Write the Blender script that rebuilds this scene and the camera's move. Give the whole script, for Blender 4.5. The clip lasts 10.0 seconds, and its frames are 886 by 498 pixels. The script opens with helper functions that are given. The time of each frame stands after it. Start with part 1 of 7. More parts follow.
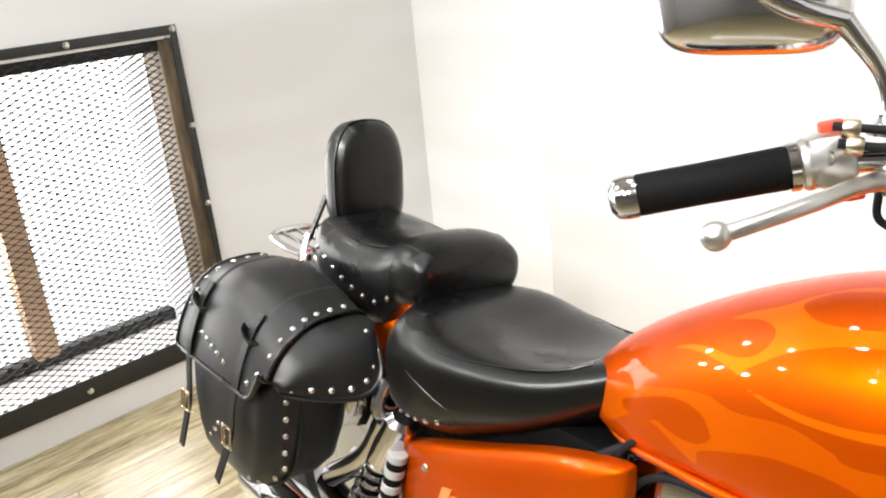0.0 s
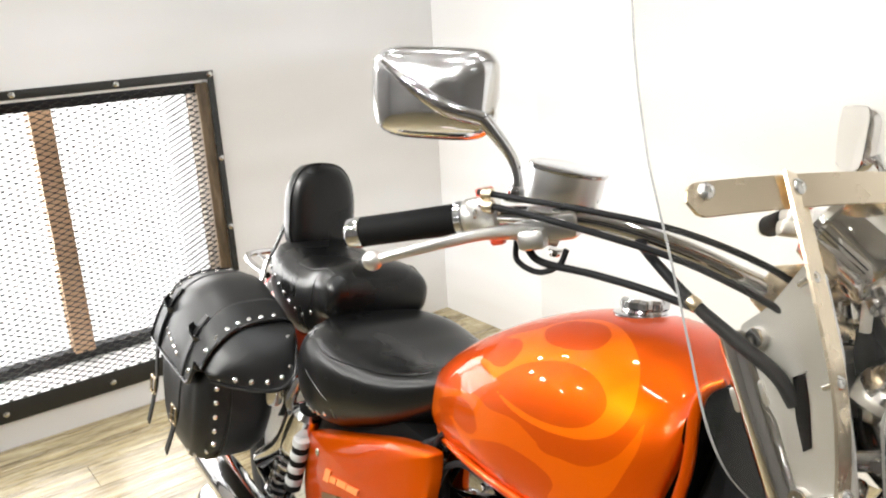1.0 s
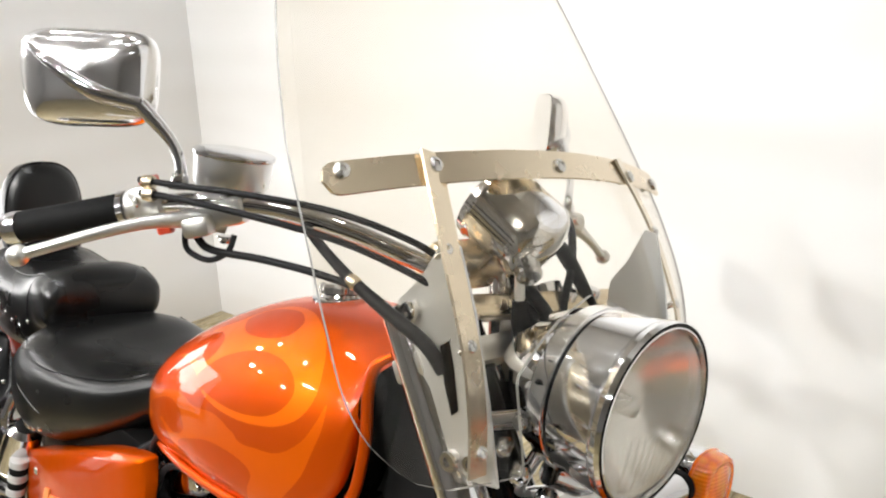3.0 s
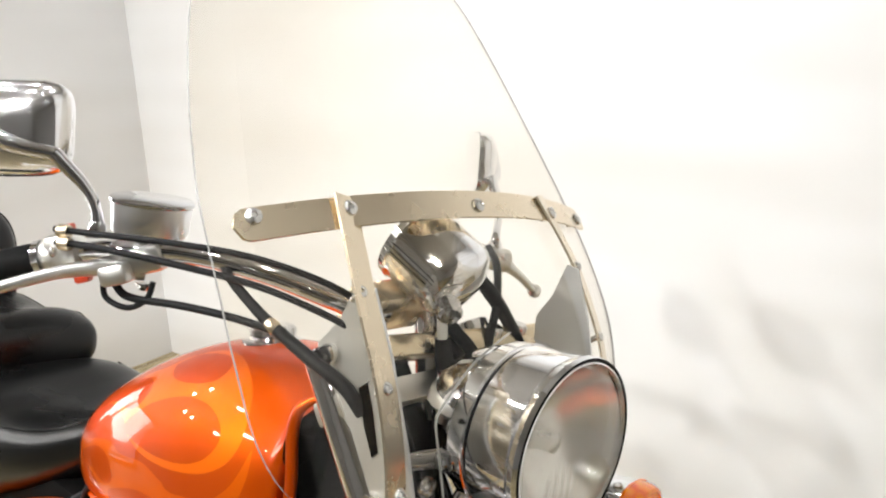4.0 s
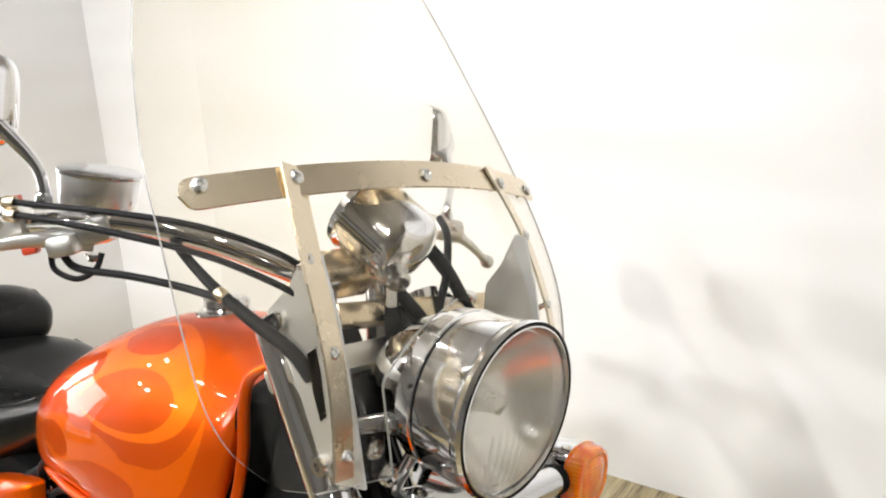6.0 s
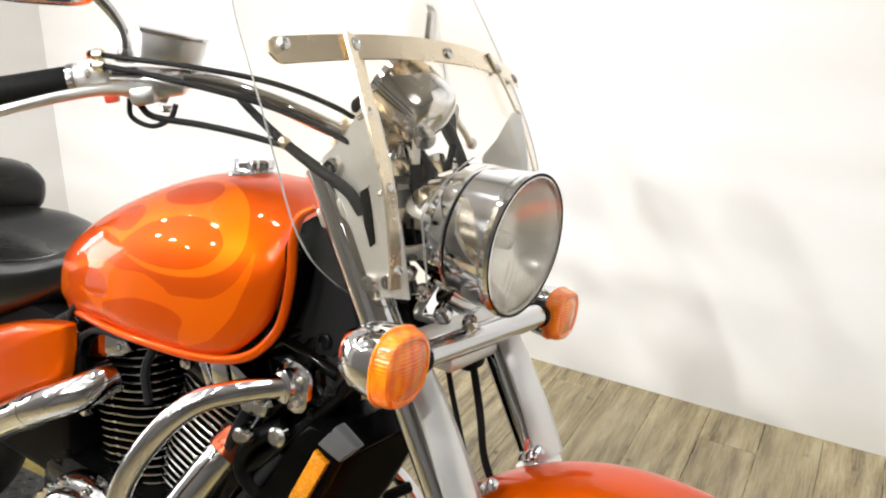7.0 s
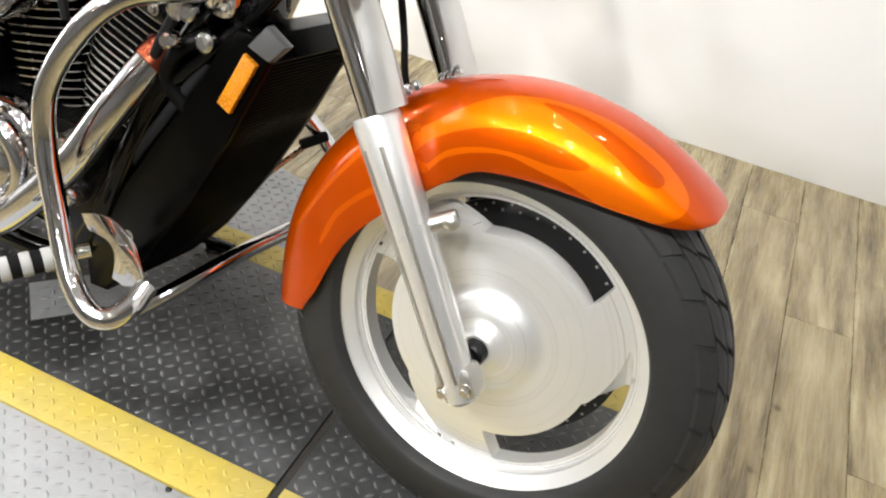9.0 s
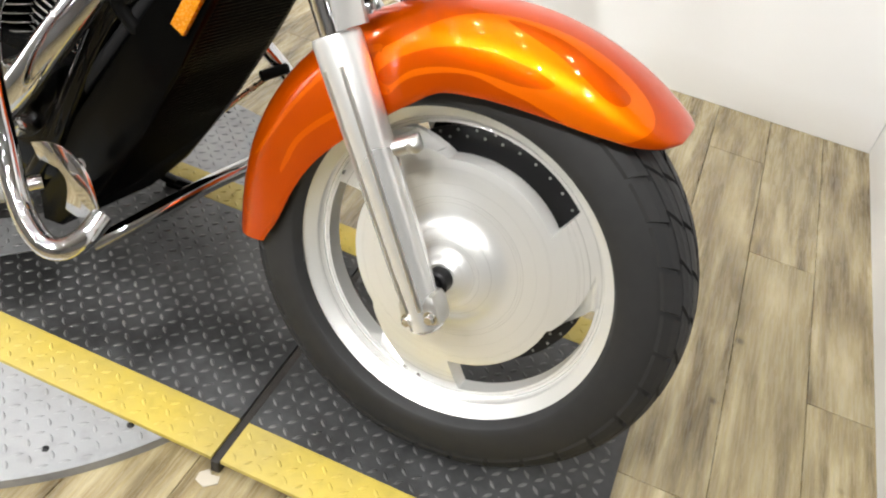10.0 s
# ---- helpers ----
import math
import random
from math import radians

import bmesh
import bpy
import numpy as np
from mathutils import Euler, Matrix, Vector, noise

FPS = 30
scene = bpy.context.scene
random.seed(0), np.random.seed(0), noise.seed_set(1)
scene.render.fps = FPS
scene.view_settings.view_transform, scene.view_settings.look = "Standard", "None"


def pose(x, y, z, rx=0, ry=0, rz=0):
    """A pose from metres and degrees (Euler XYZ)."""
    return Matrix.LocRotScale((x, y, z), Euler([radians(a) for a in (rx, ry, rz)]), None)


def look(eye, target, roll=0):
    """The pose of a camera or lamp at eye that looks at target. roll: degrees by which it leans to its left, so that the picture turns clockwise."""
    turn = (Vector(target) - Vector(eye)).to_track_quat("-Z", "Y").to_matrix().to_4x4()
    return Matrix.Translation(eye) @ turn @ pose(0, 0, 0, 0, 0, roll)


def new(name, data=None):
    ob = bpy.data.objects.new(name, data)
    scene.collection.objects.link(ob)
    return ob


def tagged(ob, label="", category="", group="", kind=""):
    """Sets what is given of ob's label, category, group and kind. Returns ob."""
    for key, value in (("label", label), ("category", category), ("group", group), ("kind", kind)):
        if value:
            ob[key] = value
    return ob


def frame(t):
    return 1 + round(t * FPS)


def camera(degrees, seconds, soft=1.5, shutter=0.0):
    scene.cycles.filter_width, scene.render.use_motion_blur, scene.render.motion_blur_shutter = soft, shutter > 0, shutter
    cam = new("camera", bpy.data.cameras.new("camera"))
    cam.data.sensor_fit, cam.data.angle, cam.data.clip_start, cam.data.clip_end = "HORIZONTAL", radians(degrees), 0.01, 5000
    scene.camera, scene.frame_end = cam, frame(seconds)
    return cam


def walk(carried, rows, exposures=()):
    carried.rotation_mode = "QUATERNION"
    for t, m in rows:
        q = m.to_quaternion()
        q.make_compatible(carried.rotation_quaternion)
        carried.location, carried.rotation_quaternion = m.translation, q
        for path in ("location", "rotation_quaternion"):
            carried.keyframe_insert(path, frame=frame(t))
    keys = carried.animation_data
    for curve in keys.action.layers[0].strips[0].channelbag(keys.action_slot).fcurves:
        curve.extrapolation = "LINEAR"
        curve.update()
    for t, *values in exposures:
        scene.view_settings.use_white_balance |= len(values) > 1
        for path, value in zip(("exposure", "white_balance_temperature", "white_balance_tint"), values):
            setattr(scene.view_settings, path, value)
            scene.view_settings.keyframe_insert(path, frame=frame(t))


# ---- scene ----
cam = camera(56.2, 10.0, soft=2.1)
PATH = [
    (0, (0.128, 0.398, 1.337), (-1.262, 1.658, 0.644), -5.7),
    (0.5, (0.366, 0.421, 1.368), (-1.116, 1.603, 0.73), -3.6),
    (1, (0.555, 0.479, 1.383), (-0.991, 1.607, 0.8), -3.3),
    (1.5, (0.608, 0.511, 1.383), (-0.868, 1.74, 0.826), -3.6),
    (2, (0.623, 0.542, 1.374), (-0.75, 1.882, 0.808), -2.8),
    (2.5, (0.636, 0.561, 1.365), (-0.655, 1.966, 0.765), -2.0),
    (3, (0.658, 0.576, 1.361), (-0.566, 2.039, 0.76), -1.8),
    (3.2, (0.666, 0.585, 1.362), (-0.535, 2.068, 0.763), -2.2),
    (4.5, (0.704, 0.608, 1.374), (-0.44, 2.169, 0.867), -2.3),
    (5, (0.701, 0.624, 1.368), (-0.411, 2.2, 0.841), -2.4),
    (6.3, (0.728, 0.56, 1.36), (-0.339, 2.138, 0.752), -1.9),
    (6.5, (0.72, 0.494, 1.353), (-0.281, 2.105, 0.718), -1.2),
    (7, (0.715, 0.35, 1.344), (-0.154, 1.989, 0.596), 1.7),
    (7.5, (0.727, 0.258, 1.311), (-0.018, 1.912, 0.468), 5.1),
    (8, (0.727, 0.223, 1.281), (0.06, 1.833, 0.3), 7.1),
    (8.5, (0.746, 0.21, 1.236), (0.172, 1.782, 0.142), 8.5),
    (9, (0.759, 0.199, 1.197), (0.268, 1.712, -0.016), 9.7),
    (9.5, (0.765, 0.194, 1.166), (0.339, 1.681, -0.101), 10.5),
    (10, (0.775, 0.194, 1.155), (0.389, 1.679, -0.128), 11.5),
]
EXPOSURES = [(0, -0.05), (1, -0.05), (2, -0.12), (5, -0.2), (6.3, -0.1), (7, -0.02), (8, 0.05), (10, 0.1)]
walk(cam, [(t, look(eye, target, roll)) for t, eye, target, roll in PATH], EXPOSURES)


# ---- the room's measures ----
WALL_Y, REAR_X, RIGHT_X, FAR_X, NEAR_Y, TOP = 2.615, -2.36, 1.35, 4.2, -4.2, 3.2
DECK_Z, DECK_Y0, DECK_Y1, DECK_X0, DECK_X1, JOINT_X = 0.03, 0.838, 1.456, -1.32, 0.905, 0.317
BIKE = pose(0.561, 1.042, DECK_Z, -10.3, 0, -5.5)

# ---- world and lights ----
world = bpy.data.worlds.new("world")
scene.world = world
world.use_nodes = True
wn = world.node_tree
sky = wn.nodes.new("ShaderNodeTexSky")
sky.sky_type, sky.sun_disc, sky.sun_elevation, sky.sun_rotation = "NISHITA", False, radians(40), radians(200)
wn.links.new(sky.outputs[0], wn.nodes["Background"].inputs[0])
wn.nodes["Background"].inputs[1].default_value = 0.12


def area_light(name, where, target, size, watts, colour=(1, 1, 1), size_y=0):
    data = bpy.data.lights.new(name, "AREA")
    data.energy, data.size, data.color = watts, size, colour
    if size_y:
        data.shape, data.size_y = "RECTANGLE", size_y
    ob = new(name, data)
    ob.matrix_world = look(where, target)
    return ob


ROW_WATTS = {-3.2: 3, -2.0: 3, -0.8: 3, 0.3: 4, 1.2: 6}
LAMPS = [(x, y, w) for y, w in ROW_WATTS.items() for x in (-1.75, -0.95, -0.15, 0.65)] + [(2.6, -2.7, 3), (2.6, -0.6, 5)]
TRACK_Y = -1.3
TRACK_WATTS = {-1.9: 17, -1.05: 15, -0.2: 14, 0.6: 10}  # unseen spotlights added to light the display bay, by their place along the track
WINDOW_WATTS = 27
WALL_SPOTS = [(-0.36, 2.18), (-0.30, 1.73), (0.14, 1.66), (0.40, 1.60), (0.84, 1.84), (0.88, 2.22), (0.30, 2.62)]
SPOT_WATTS = 3.0


# ---- materials ----
class Nodes:
    """A material under construction."""

    def __init__(self, name, **values):
        self.m = bpy.data.materials.new(name)
        self.m.use_nodes = True
        self.t = self.m.node_tree
        self.b = self.t.nodes["Principled BSDF"]
        for key, value in values.items():
            self.set(key, value)

    def set(self, key, value):
        key = key.replace("_", " ")
        if isinstance(value, bpy.types.NodeSocket):
            self.t.links.new(value, self.b.inputs[key])
        else:
            if isinstance(value, tuple) and len(value) == 3:
                value = (*value, 1)
            self.b.inputs[key].default_value = value

    def node(self, kind, **inputs):
        n = self.t.nodes.new("ShaderNode" + kind)
        for key, value in inputs.items():
            key = key.replace("_", " ")
            if isinstance(value, bpy.types.NodeSocket):
                self.t.links.new(value, n.inputs[key])
            else:
                n.inputs[key].default_value = value
        return n

    def coords(self, scale=(1, 1, 1), turn=(0, 0, 0)):
        c = self.node("TexCoord")
        m = self.node("Mapping", Vector=c.outputs["Object"])
        m.inputs["Scale"].default_value, m.inputs["Rotation"].default_value = scale, turn
        return m.outputs[0]

    def noise(self, scale, detail=3, at=None, rough=0.5):
        return self.node("TexNoise", Vector=at or self.coords(), Scale=scale, Detail=detail, Roughness=rough).outputs["Fac"]

    def ramp(self, fac, *stops):
        r = self.node("ValToRGB", Fac=fac)
        e = r.color_ramp.elements
        while len(e) < len(stops):
            e.new(0.5)
        for item, (at, colour) in zip(e, stops):
            item.position, item.color = at, (*colour, 1) if isinstance(colour, tuple) else (colour,) * 3 + (1,)
        return r.outputs[0]

    def mix(self, fac, a, b, how="MIX"):
        n = self.t.nodes.new("ShaderNodeMix")
        n.data_type, n.blend_type = "RGBA", how
        for socket, value in ((n.inputs[0], fac), (n.inputs[6], a), (n.inputs[7], b)):
            if isinstance(value, bpy.types.NodeSocket):
                self.t.links.new(value, socket)
            else:
                socket.default_value = (*value, 1) if isinstance(value, tuple) else value
        return n.outputs[2]

    def maths(self, how, a, b=0.0):
        n = self.t.nodes.new("ShaderNodeMath")
        n.operation = how
        for socket, value in ((n.inputs[0], a), (n.inputs[1], b)):
            if isinstance(value, bpy.types.NodeSocket):
                self.t.links.new(value, socket)
            else:
                socket.default_value = value
        return n.outputs[0]

    def bump(self, height, strength=0.2, distance=0.002):
        n = self.node("Bump", Height=height, Strength=strength, Distance=distance)
        self.set("Normal", n.outputs[0])

    def random(self):
        return self.node("ObjectInfo").outputs["Random"]


def smooth_metal(name, colour, low, high, scale=40):
    n = Nodes(name, Metallic=1.0)
    n.set("Base_Color", n.mix(n.noise(6), colour, tuple(c * 0.93 for c in colour)))
    n.set("Roughness", n.ramp(n.noise(scale), (0.3, low), (0.7, high)))
    return n.m


CHROME = smooth_metal("chrome", (0.70, 0.70, 0.71), 0.03, 0.08)
# Paler chrome copies: brighter reflections put into the colour of mirrors, lamp and speedometer.
LIT_SHELL_CHROME = smooth_metal("lit_mirror_chrome", (0.90, 0.90, 0.91), 0.10, 0.20)
LIT_CHROME = smooth_metal("lit_chrome", (0.93, 0.93, 0.935), 0.05, 0.11)
STEEL = smooth_metal("stainless_steel", (0.78, 0.67, 0.50), 0.25, 0.28)
ALLOY = smooth_metal("cast_alloy", (0.72, 0.71, 0.68), 0.28, 0.42, 120)
BOLT = smooth_metal("bolt_metal", (0.7, 0.69, 0.66), 0.15, 0.3)
REFLECTOR_BOWL = smooth_metal("silvered_reflector", (0.93, 0.92, 0.89), 0.16, 0.26)
STUD = smooth_metal("nickel_stud", (0.9, 0.89, 0.87), 0.12, 0.2)
DARK_METAL = smooth_metal("dark_metal", (0.035, 0.035, 0.037), 0.3, 0.5)


def brushed_wheel():
    n = Nodes("brushed_wheel_alloy", Metallic=1.0)
    c = n.node("TexCoord")
    sep = n.node("SeparateXYZ", Vector=c.outputs["Object"])
    rr = n.maths("SQRT", n.maths("ADD", n.maths("MULTIPLY", sep.outputs[0], sep.outputs[0]), n.maths("MULTIPLY", sep.outputs[2], sep.outputs[2])))
    rings = n.node("TexNoise", Vector=n.node("CombineXYZ", X=n.maths("MULTIPLY", rr, 900.0), Y=n.maths("MULTIPLY", sep.outputs[1], 30.0)).outputs[0], Scale=1.0, Detail=2.0).outputs["Fac"]
    n.set("Metallic", 0.62)
    n.set("Base_Color", n.mix(n.noise(9), (0.86, 0.86, 0.85), (0.80, 0.80, 0.785)))
    n.set("Roughness", n.ramp(rings, (0.3, 0.26), (0.7, 0.40)))
    n.set("Anisotropic", 0.4)
    n.bump(rings, 0.12, 0.0004)
    return n.m


WHEEL = brushed_wheel()


def plain(name, colour, rough, metal=0.0, spread=0.12, scale=20, bump=0.0, coat=0.0):
    n = Nodes(name, Metallic=metal)
    n.set("Base_Color", n.mix(n.noise(scale * 0.3), colour, tuple(min(1, c * (1 - spread)) for c in colour)))
    n.set("Roughness", n.ramp(n.noise(scale), (0.25, max(0.02, rough - 0.06)), (0.75, min(1, rough + 0.08))))
    if bump:
        n.bump(n.noise(scale * 8, 4), bump, 0.001)
    if max(colour) < 0.02:
        n.set("Specular_IOR_Level", 0.06)
    if coat:
        n.set("Coat_Weight", coat)
        n.set("Coat_Roughness", 0.04)
    return n.m


LEG_ALLOY = plain("polished_leg_alloy", (0.86, 0.86, 0.85), 0.29, metal=0.72, spread=0.04, scale=3)
GLOSS_BLACK = plain("gloss_black_paint", (0.002, 0.002, 0.002), 0.12, coat=0.35)
NECK_PLASTIC = plain("dark_grey_plastic", (0.012, 0.012, 0.0125), 0.42, bump=0.06)
SATIN_BLACK = plain("satin_black_plastic", (0.004, 0.004, 0.004), 0.32, bump=0.04)
RUBBER = plain("black_rubber", (0.008, 0.008, 0.008), 0.6, bump=0.1, scale=60)
TYRE = plain("tyre_rubber", (0.019, 0.019, 0.020), 0.6, bump=0.12, scale=40, spread=0.3)
CABLE = plain("cable_sheath", (0.016, 0.016, 0.017), 0.38)
WHITE_RUBBER = plain("pale_peg_band", (0.40, 0.40, 0.385), 0.4)
RED_PART = plain("red_plastic", (0.55, 0.06, 0.025), 0.35)
PALE_PLATE = plain("clear_coated_bracket", (0.70, 0.70, 0.68), 0.33, metal=0.75)
BRAKE_STEEL = plain("dark_brake_disc", (0.03, 0.03, 0.032), 0.35, metal=0.6)
DARK_PANEL = plain("radiator_shroud_plastic", (0.0012, 0.0012, 0.0012), 0.2, bump=0.02)


def leather(name, colour, rough):
    n = Nodes(name)
    at = n.coords()
    grain = n.node("TexVoronoi", Vector=at, Scale=420.0)
    folds = n.noise(7, 2, at)
    n.set("Base_Color", n.mix(folds, colour, tuple(c * 1.9 for c in colour)))
    n.set("Roughness", n.ramp(n.noise(9, 2, at), (0.3, rough - 0.02), (0.7, rough + 0.05)))
    n.bump(grain.outputs[0], 0.10, 0.0005)
    n.set("Specular_IOR_Level", 0.42)
    return n.m


LEATHER = leather("black_saddle_leather", (0.002, 0.002, 0.002), 0.27)
BAG_LEATHER = leather("black_bag_leather", (0.004, 0.004, 0.004), 0.40)


def lacquer(name, low, high, flake=0.62):
    """Candy lacquer with fine metal flake under a clear coat; uneven in tone along the part."""
    n = Nodes(name, Metallic=flake, Coat_Weight=0.9, Coat_Roughness=0.015, Coat_IOR=1.33, Specular_IOR_Level=0.15)
    n.set("Specular_Tint", (1.0, 0.30, 0.02))
    cloud = n.ramp(n.noise(5.0, 2), (0.35, 0.0), (0.65, 1.0))
    c = n.mix(cloud, low, high)
    n.set("Base_Color", n.mix(n.maths("MULTIPLY", n.noise(700, 2), 0.3), c, tuple(v * 0.75 for v in low)))
    n.set("Roughness", n.ramp(n.noise(40), (0.3, 0.35), (0.7, 0.42)))
    return n.m


LACQUER = lacquer("orange_lacquer", (0.57, 0.070, 0.0), (0.65, 0.089, 0.0), 0.66)
FLAME_ORANGE = lacquer("flame_orange_lacquer", (0.72, 0.112, 0.0), (0.79, 0.136, 0.0), 0.6)
FLAME_YELLOW = lacquer("flame_yellow_lacquer", (0.79, 0.132, 0.0), (0.87, 0.164, 0.001), 0.54)
ORANGE = LACQUER


def amber():
    """Amber plastic with a moulded pattern under a gloss."""
    n = Nodes("amber_lens", Roughness=0.22, Specular_IOR_Level=0.4, IOR=1.49)
    w = n.node("TexWave", Vector=n.coords(), Scale=70.0)
    w.bands_direction = "Z"
    n.bump(w.outputs["Fac"], 0.35, 0.0012)
    cells = n.node("TexVoronoi", Vector=n.coords((1, 1, 0.4)), Scale=95.0)
    n.set("Base_Color", n.ramp(cells.outputs["Distance"], (0.1, (1.0, 0.30, 0.004)), (0.5, (0.98, 0.215, 0.0)), (0.9, (0.85, 0.13, 0.0))))
    n.set("Subsurface_Weight", 0.3)
    n.b.inputs["Subsurface Radius"].default_value = (0.02, 0.006, 0.001)
    n.set("Subsurface_Scale", 0.4)
    n.set("Coat_Weight", 1.0)
    n.set("Coat_Roughness", 0.03)
    return n.m


AMBER = amber()
REFLECTOR = plain("amber_reflector", (0.74, 0.26, 0.004), 0.25, scale=260, bump=0.5, coat=0.3, spread=0.5)
RED_LENS = plain("red_lamp_lens", (0.35, 0.012, 0.012), 0.2, coat=1.0)


def clear(name, tint, haze=0.0):
    """Clear sheet: see-through with a Fresnel gloss."""
    n = Nodes(name)
    out = n.t.nodes["Material Output"]
    n.t.nodes.remove(n.b)
    see = n.node("BsdfTransparent", Color=(*tint, 1))
    shine = n.node("BsdfGlossy", Color=(1, 1, 1, 1), Roughness=0.03)
    slant = n.node("LayerWeight", Blend=0.5).outputs["Facing"]
    fres = n.maths("ADD", n.maths("MULTIPLY", n.maths("POWER", slant, 5.0), 0.5), 0.014)
    m = n.t.nodes.new("ShaderNodeMixShader")
    n.t.links.new(fres, m.inputs[0])
    n.t.links.new(see.outputs[0], m.inputs[1])
    n.t.links.new(shine.outputs[0], m.inputs[2])
    if haze:
        frost = n.node("BsdfTranslucent", Color=(0.9, 0.89, 0.86, 1))
        scuff = n.node("BsdfDiffuse", Color=(0.8, 0.79, 0.76, 1))
        both, veil = n.t.nodes.new("ShaderNodeMixShader"), n.t.nodes.new("ShaderNodeMixShader")
        n.t.links.new(frost.outputs[0], both.inputs[1])
        n.t.links.new(scuff.outputs[0], both.inputs[2])
        n.t.links.new(n.ramp(n.noise(30, 4), (0.3, haze * 0.6), (0.7, haze * 1.3)), veil.inputs[0])
        n.t.links.new(m.outputs[0], veil.inputs[1])
        n.t.links.new(both.outputs[0], veil.inputs[2])
        m = veil
    n.t.links.new(m.outputs[0], out.inputs["Surface"])
    return n.m


SCREEN = clear("clear_screen_plastic", (0.958, 0.943, 0.91))
LENS_GLASS = clear("headlight_glass", (0.985, 0.98, 0.965), 0.13)
# Opaque grey stands for the light caught in the clear sheet's edge.
SCREEN_EDGE = plain("lit_screen_edge", (0.24, 0.238, 0.23), 0.25)


def wall_paint():
    n = Nodes("white_wall_paint")
    at = n.coords()
    big, fine = n.noise(1.6, 2, n.coords((0.35, 0.35, 1.5))), n.noise(60, 5, at)
    # Broad beige bands in the colour stand for uneven light on the walls.
    n.set("Base_Color", n.mix(n.ramp(big, (0.38, 0.0), (0.58, 1.0)), (0.72, 0.705, 0.68), (0.82, 0.82, 0.82)))
    n.set("Roughness", n.ramp(big, (0.3, 0.42), (0.7, 0.55)))
    n.bump(fine, 0.08, 0.002)
    return n.m


WALL = wall_paint()
SHOP_CEILING = plain("grey_ceiling_paint", (0.62, 0.61, 0.59), 0.8, bump=0.1, scale=8)
CEILING = plain("white_ceiling_paint", (0.78, 0.77, 0.75), 0.8, bump=0.1, scale=8)
TRIM = plain("white_trim_paint", (0.80, 0.79, 0.76), 0.4)


def plank_wood():
    n = Nodes("weathered_vinyl_plank")
    rnd = n.random()
    at = n.coords()
    moved = n.node("VectorMath", )
    moved.operation = "ADD"
    n.t.links.new(at, moved.inputs[0])
    n.t.links.new(n.node("CombineXYZ", X=n.maths("MULTIPLY", rnd, 31.0), Y=n.maths("MULTIPLY", rnd, 57.0)).outputs[0], moved.inputs[1])
    stretch = n.node("Mapping", Vector=moved.outputs[0])
    stretch.inputs["Scale"].default_value = (9, 0.9, 1)
    streak = n.noise(3.0, 6, stretch.outputs[0], 0.62)
    fine_map = n.node("Mapping", Vector=moved.outputs[0])
    fine_map.inputs["Scale"].default_value = (70, 4, 1)
    fine = n.noise(3.0, 4, fine_map.outputs[0], 0.6)
    patch = n.noise(3.4, 3, moved.outputs[0])
    body = n.ramp(streak, (0.30, (0.085, 0.060, 0.030)), (0.42, (0.22, 0.168, 0.088)), (0.53, (0.40, 0.325, 0.180)), (0.68, (0.63, 0.54, 0.335)))
    body = n.mix(n.maths("MULTIPLY", n.ramp(fine, (0.35, 0.0), (0.75, 1.0)), 0.5), body, (0.11, 0.08, 0.045))
    grey = n.mix(n.ramp(patch, (0.45, 0.0), (0.70, 0.30)), body, (0.27, 0.235, 0.145))
    tone = n.mix(n.ramp(rnd, (0.0, 0.0), (1.0, 0.25)), grey, (0.33, 0.27, 0.14))
    knots = n.node("TexVoronoi", Vector=moved.outputs[0], Scale=6.5)
    dot = n.ramp(knots.outputs["Distance"], (0.03, 1.0), (0.085, 0.0))
    n.set("Base_Color", n.mix(n.maths("MULTIPLY", dot, 0.75), tone, (0.05, 0.032, 0.016)))
    n.set("Roughness", n.ramp(fine, (0.3, 0.20), (0.7, 0.34)))
    n.set("Specular_IOR_Level", 0.7)
    n.bump(fine, 0.14, 0.001)
    return n.m


PLANK = plank_wood()
GAP = plain("floor_gap", (0.16, 0.12, 0.07), 0.8)


def deck_paint(name, colour, worn, rough, metal=0.0, wear=0.62):
    n = Nodes(name, Metallic=metal)
    at = n.coords()
    blot, dirt = n.noise(4.5, 5, at, 0.6), n.noise(38, 4, at)
    c = n.mix(n.ramp(blot, (0.4, 0.0), (wear + 0.12, 0.65)), colour, worn)
    c = n.mix(n.ramp(dirt, (0.5, 0.0), (0.8, 0.35)), c, tuple(v * 0.45 for v in colour))
    n.set("Base_Color", c)
    n.set("Roughness", n.ramp(dirt, (0.3, rough - 0.08), (0.7, rough + 0.12)))
    n.bump(n.noise(240, 3, at), 0.15, 0.0008)
    return n.m


DECK_BLACK = deck_paint("worn_black_tread_paint", (0.005, 0.005, 0.005), (0.085, 0.087, 0.089), 0.46, 0.0, 0.52)
DECK_YELLOW = deck_paint("yellow_safety_paint", (0.56, 0.43, 0.075), (0.38, 0.315, 0.13), 0.48, 0.0, 0.56)
DULL_PLATE = deck_paint("dull_tread_plate", (0.13, 0.132, 0.134), (0.19, 0.19, 0.19), 0.5, 0.2)
DECK_GREY = deck_paint("bare_tread_plate", (0.30, 0.304, 0.308), (0.38, 0.38, 0.38), 0.5, 0.1)
TREAD_BLACK = deck_paint("rubbed_tread", (0.055, 0.055, 0.054), (0.26, 0.26, 0.255), 0.32, 0.3, 0.54)
DECK_DIRT = plain("joint_strip", (0.030, 0.024, 0.018), 0.5, bump=1.0, scale=60, spread=0.9)
FRAME_STEEL = plain("black_window_steel", (0.020, 0.020, 0.018), 0.45, bump=0.1)


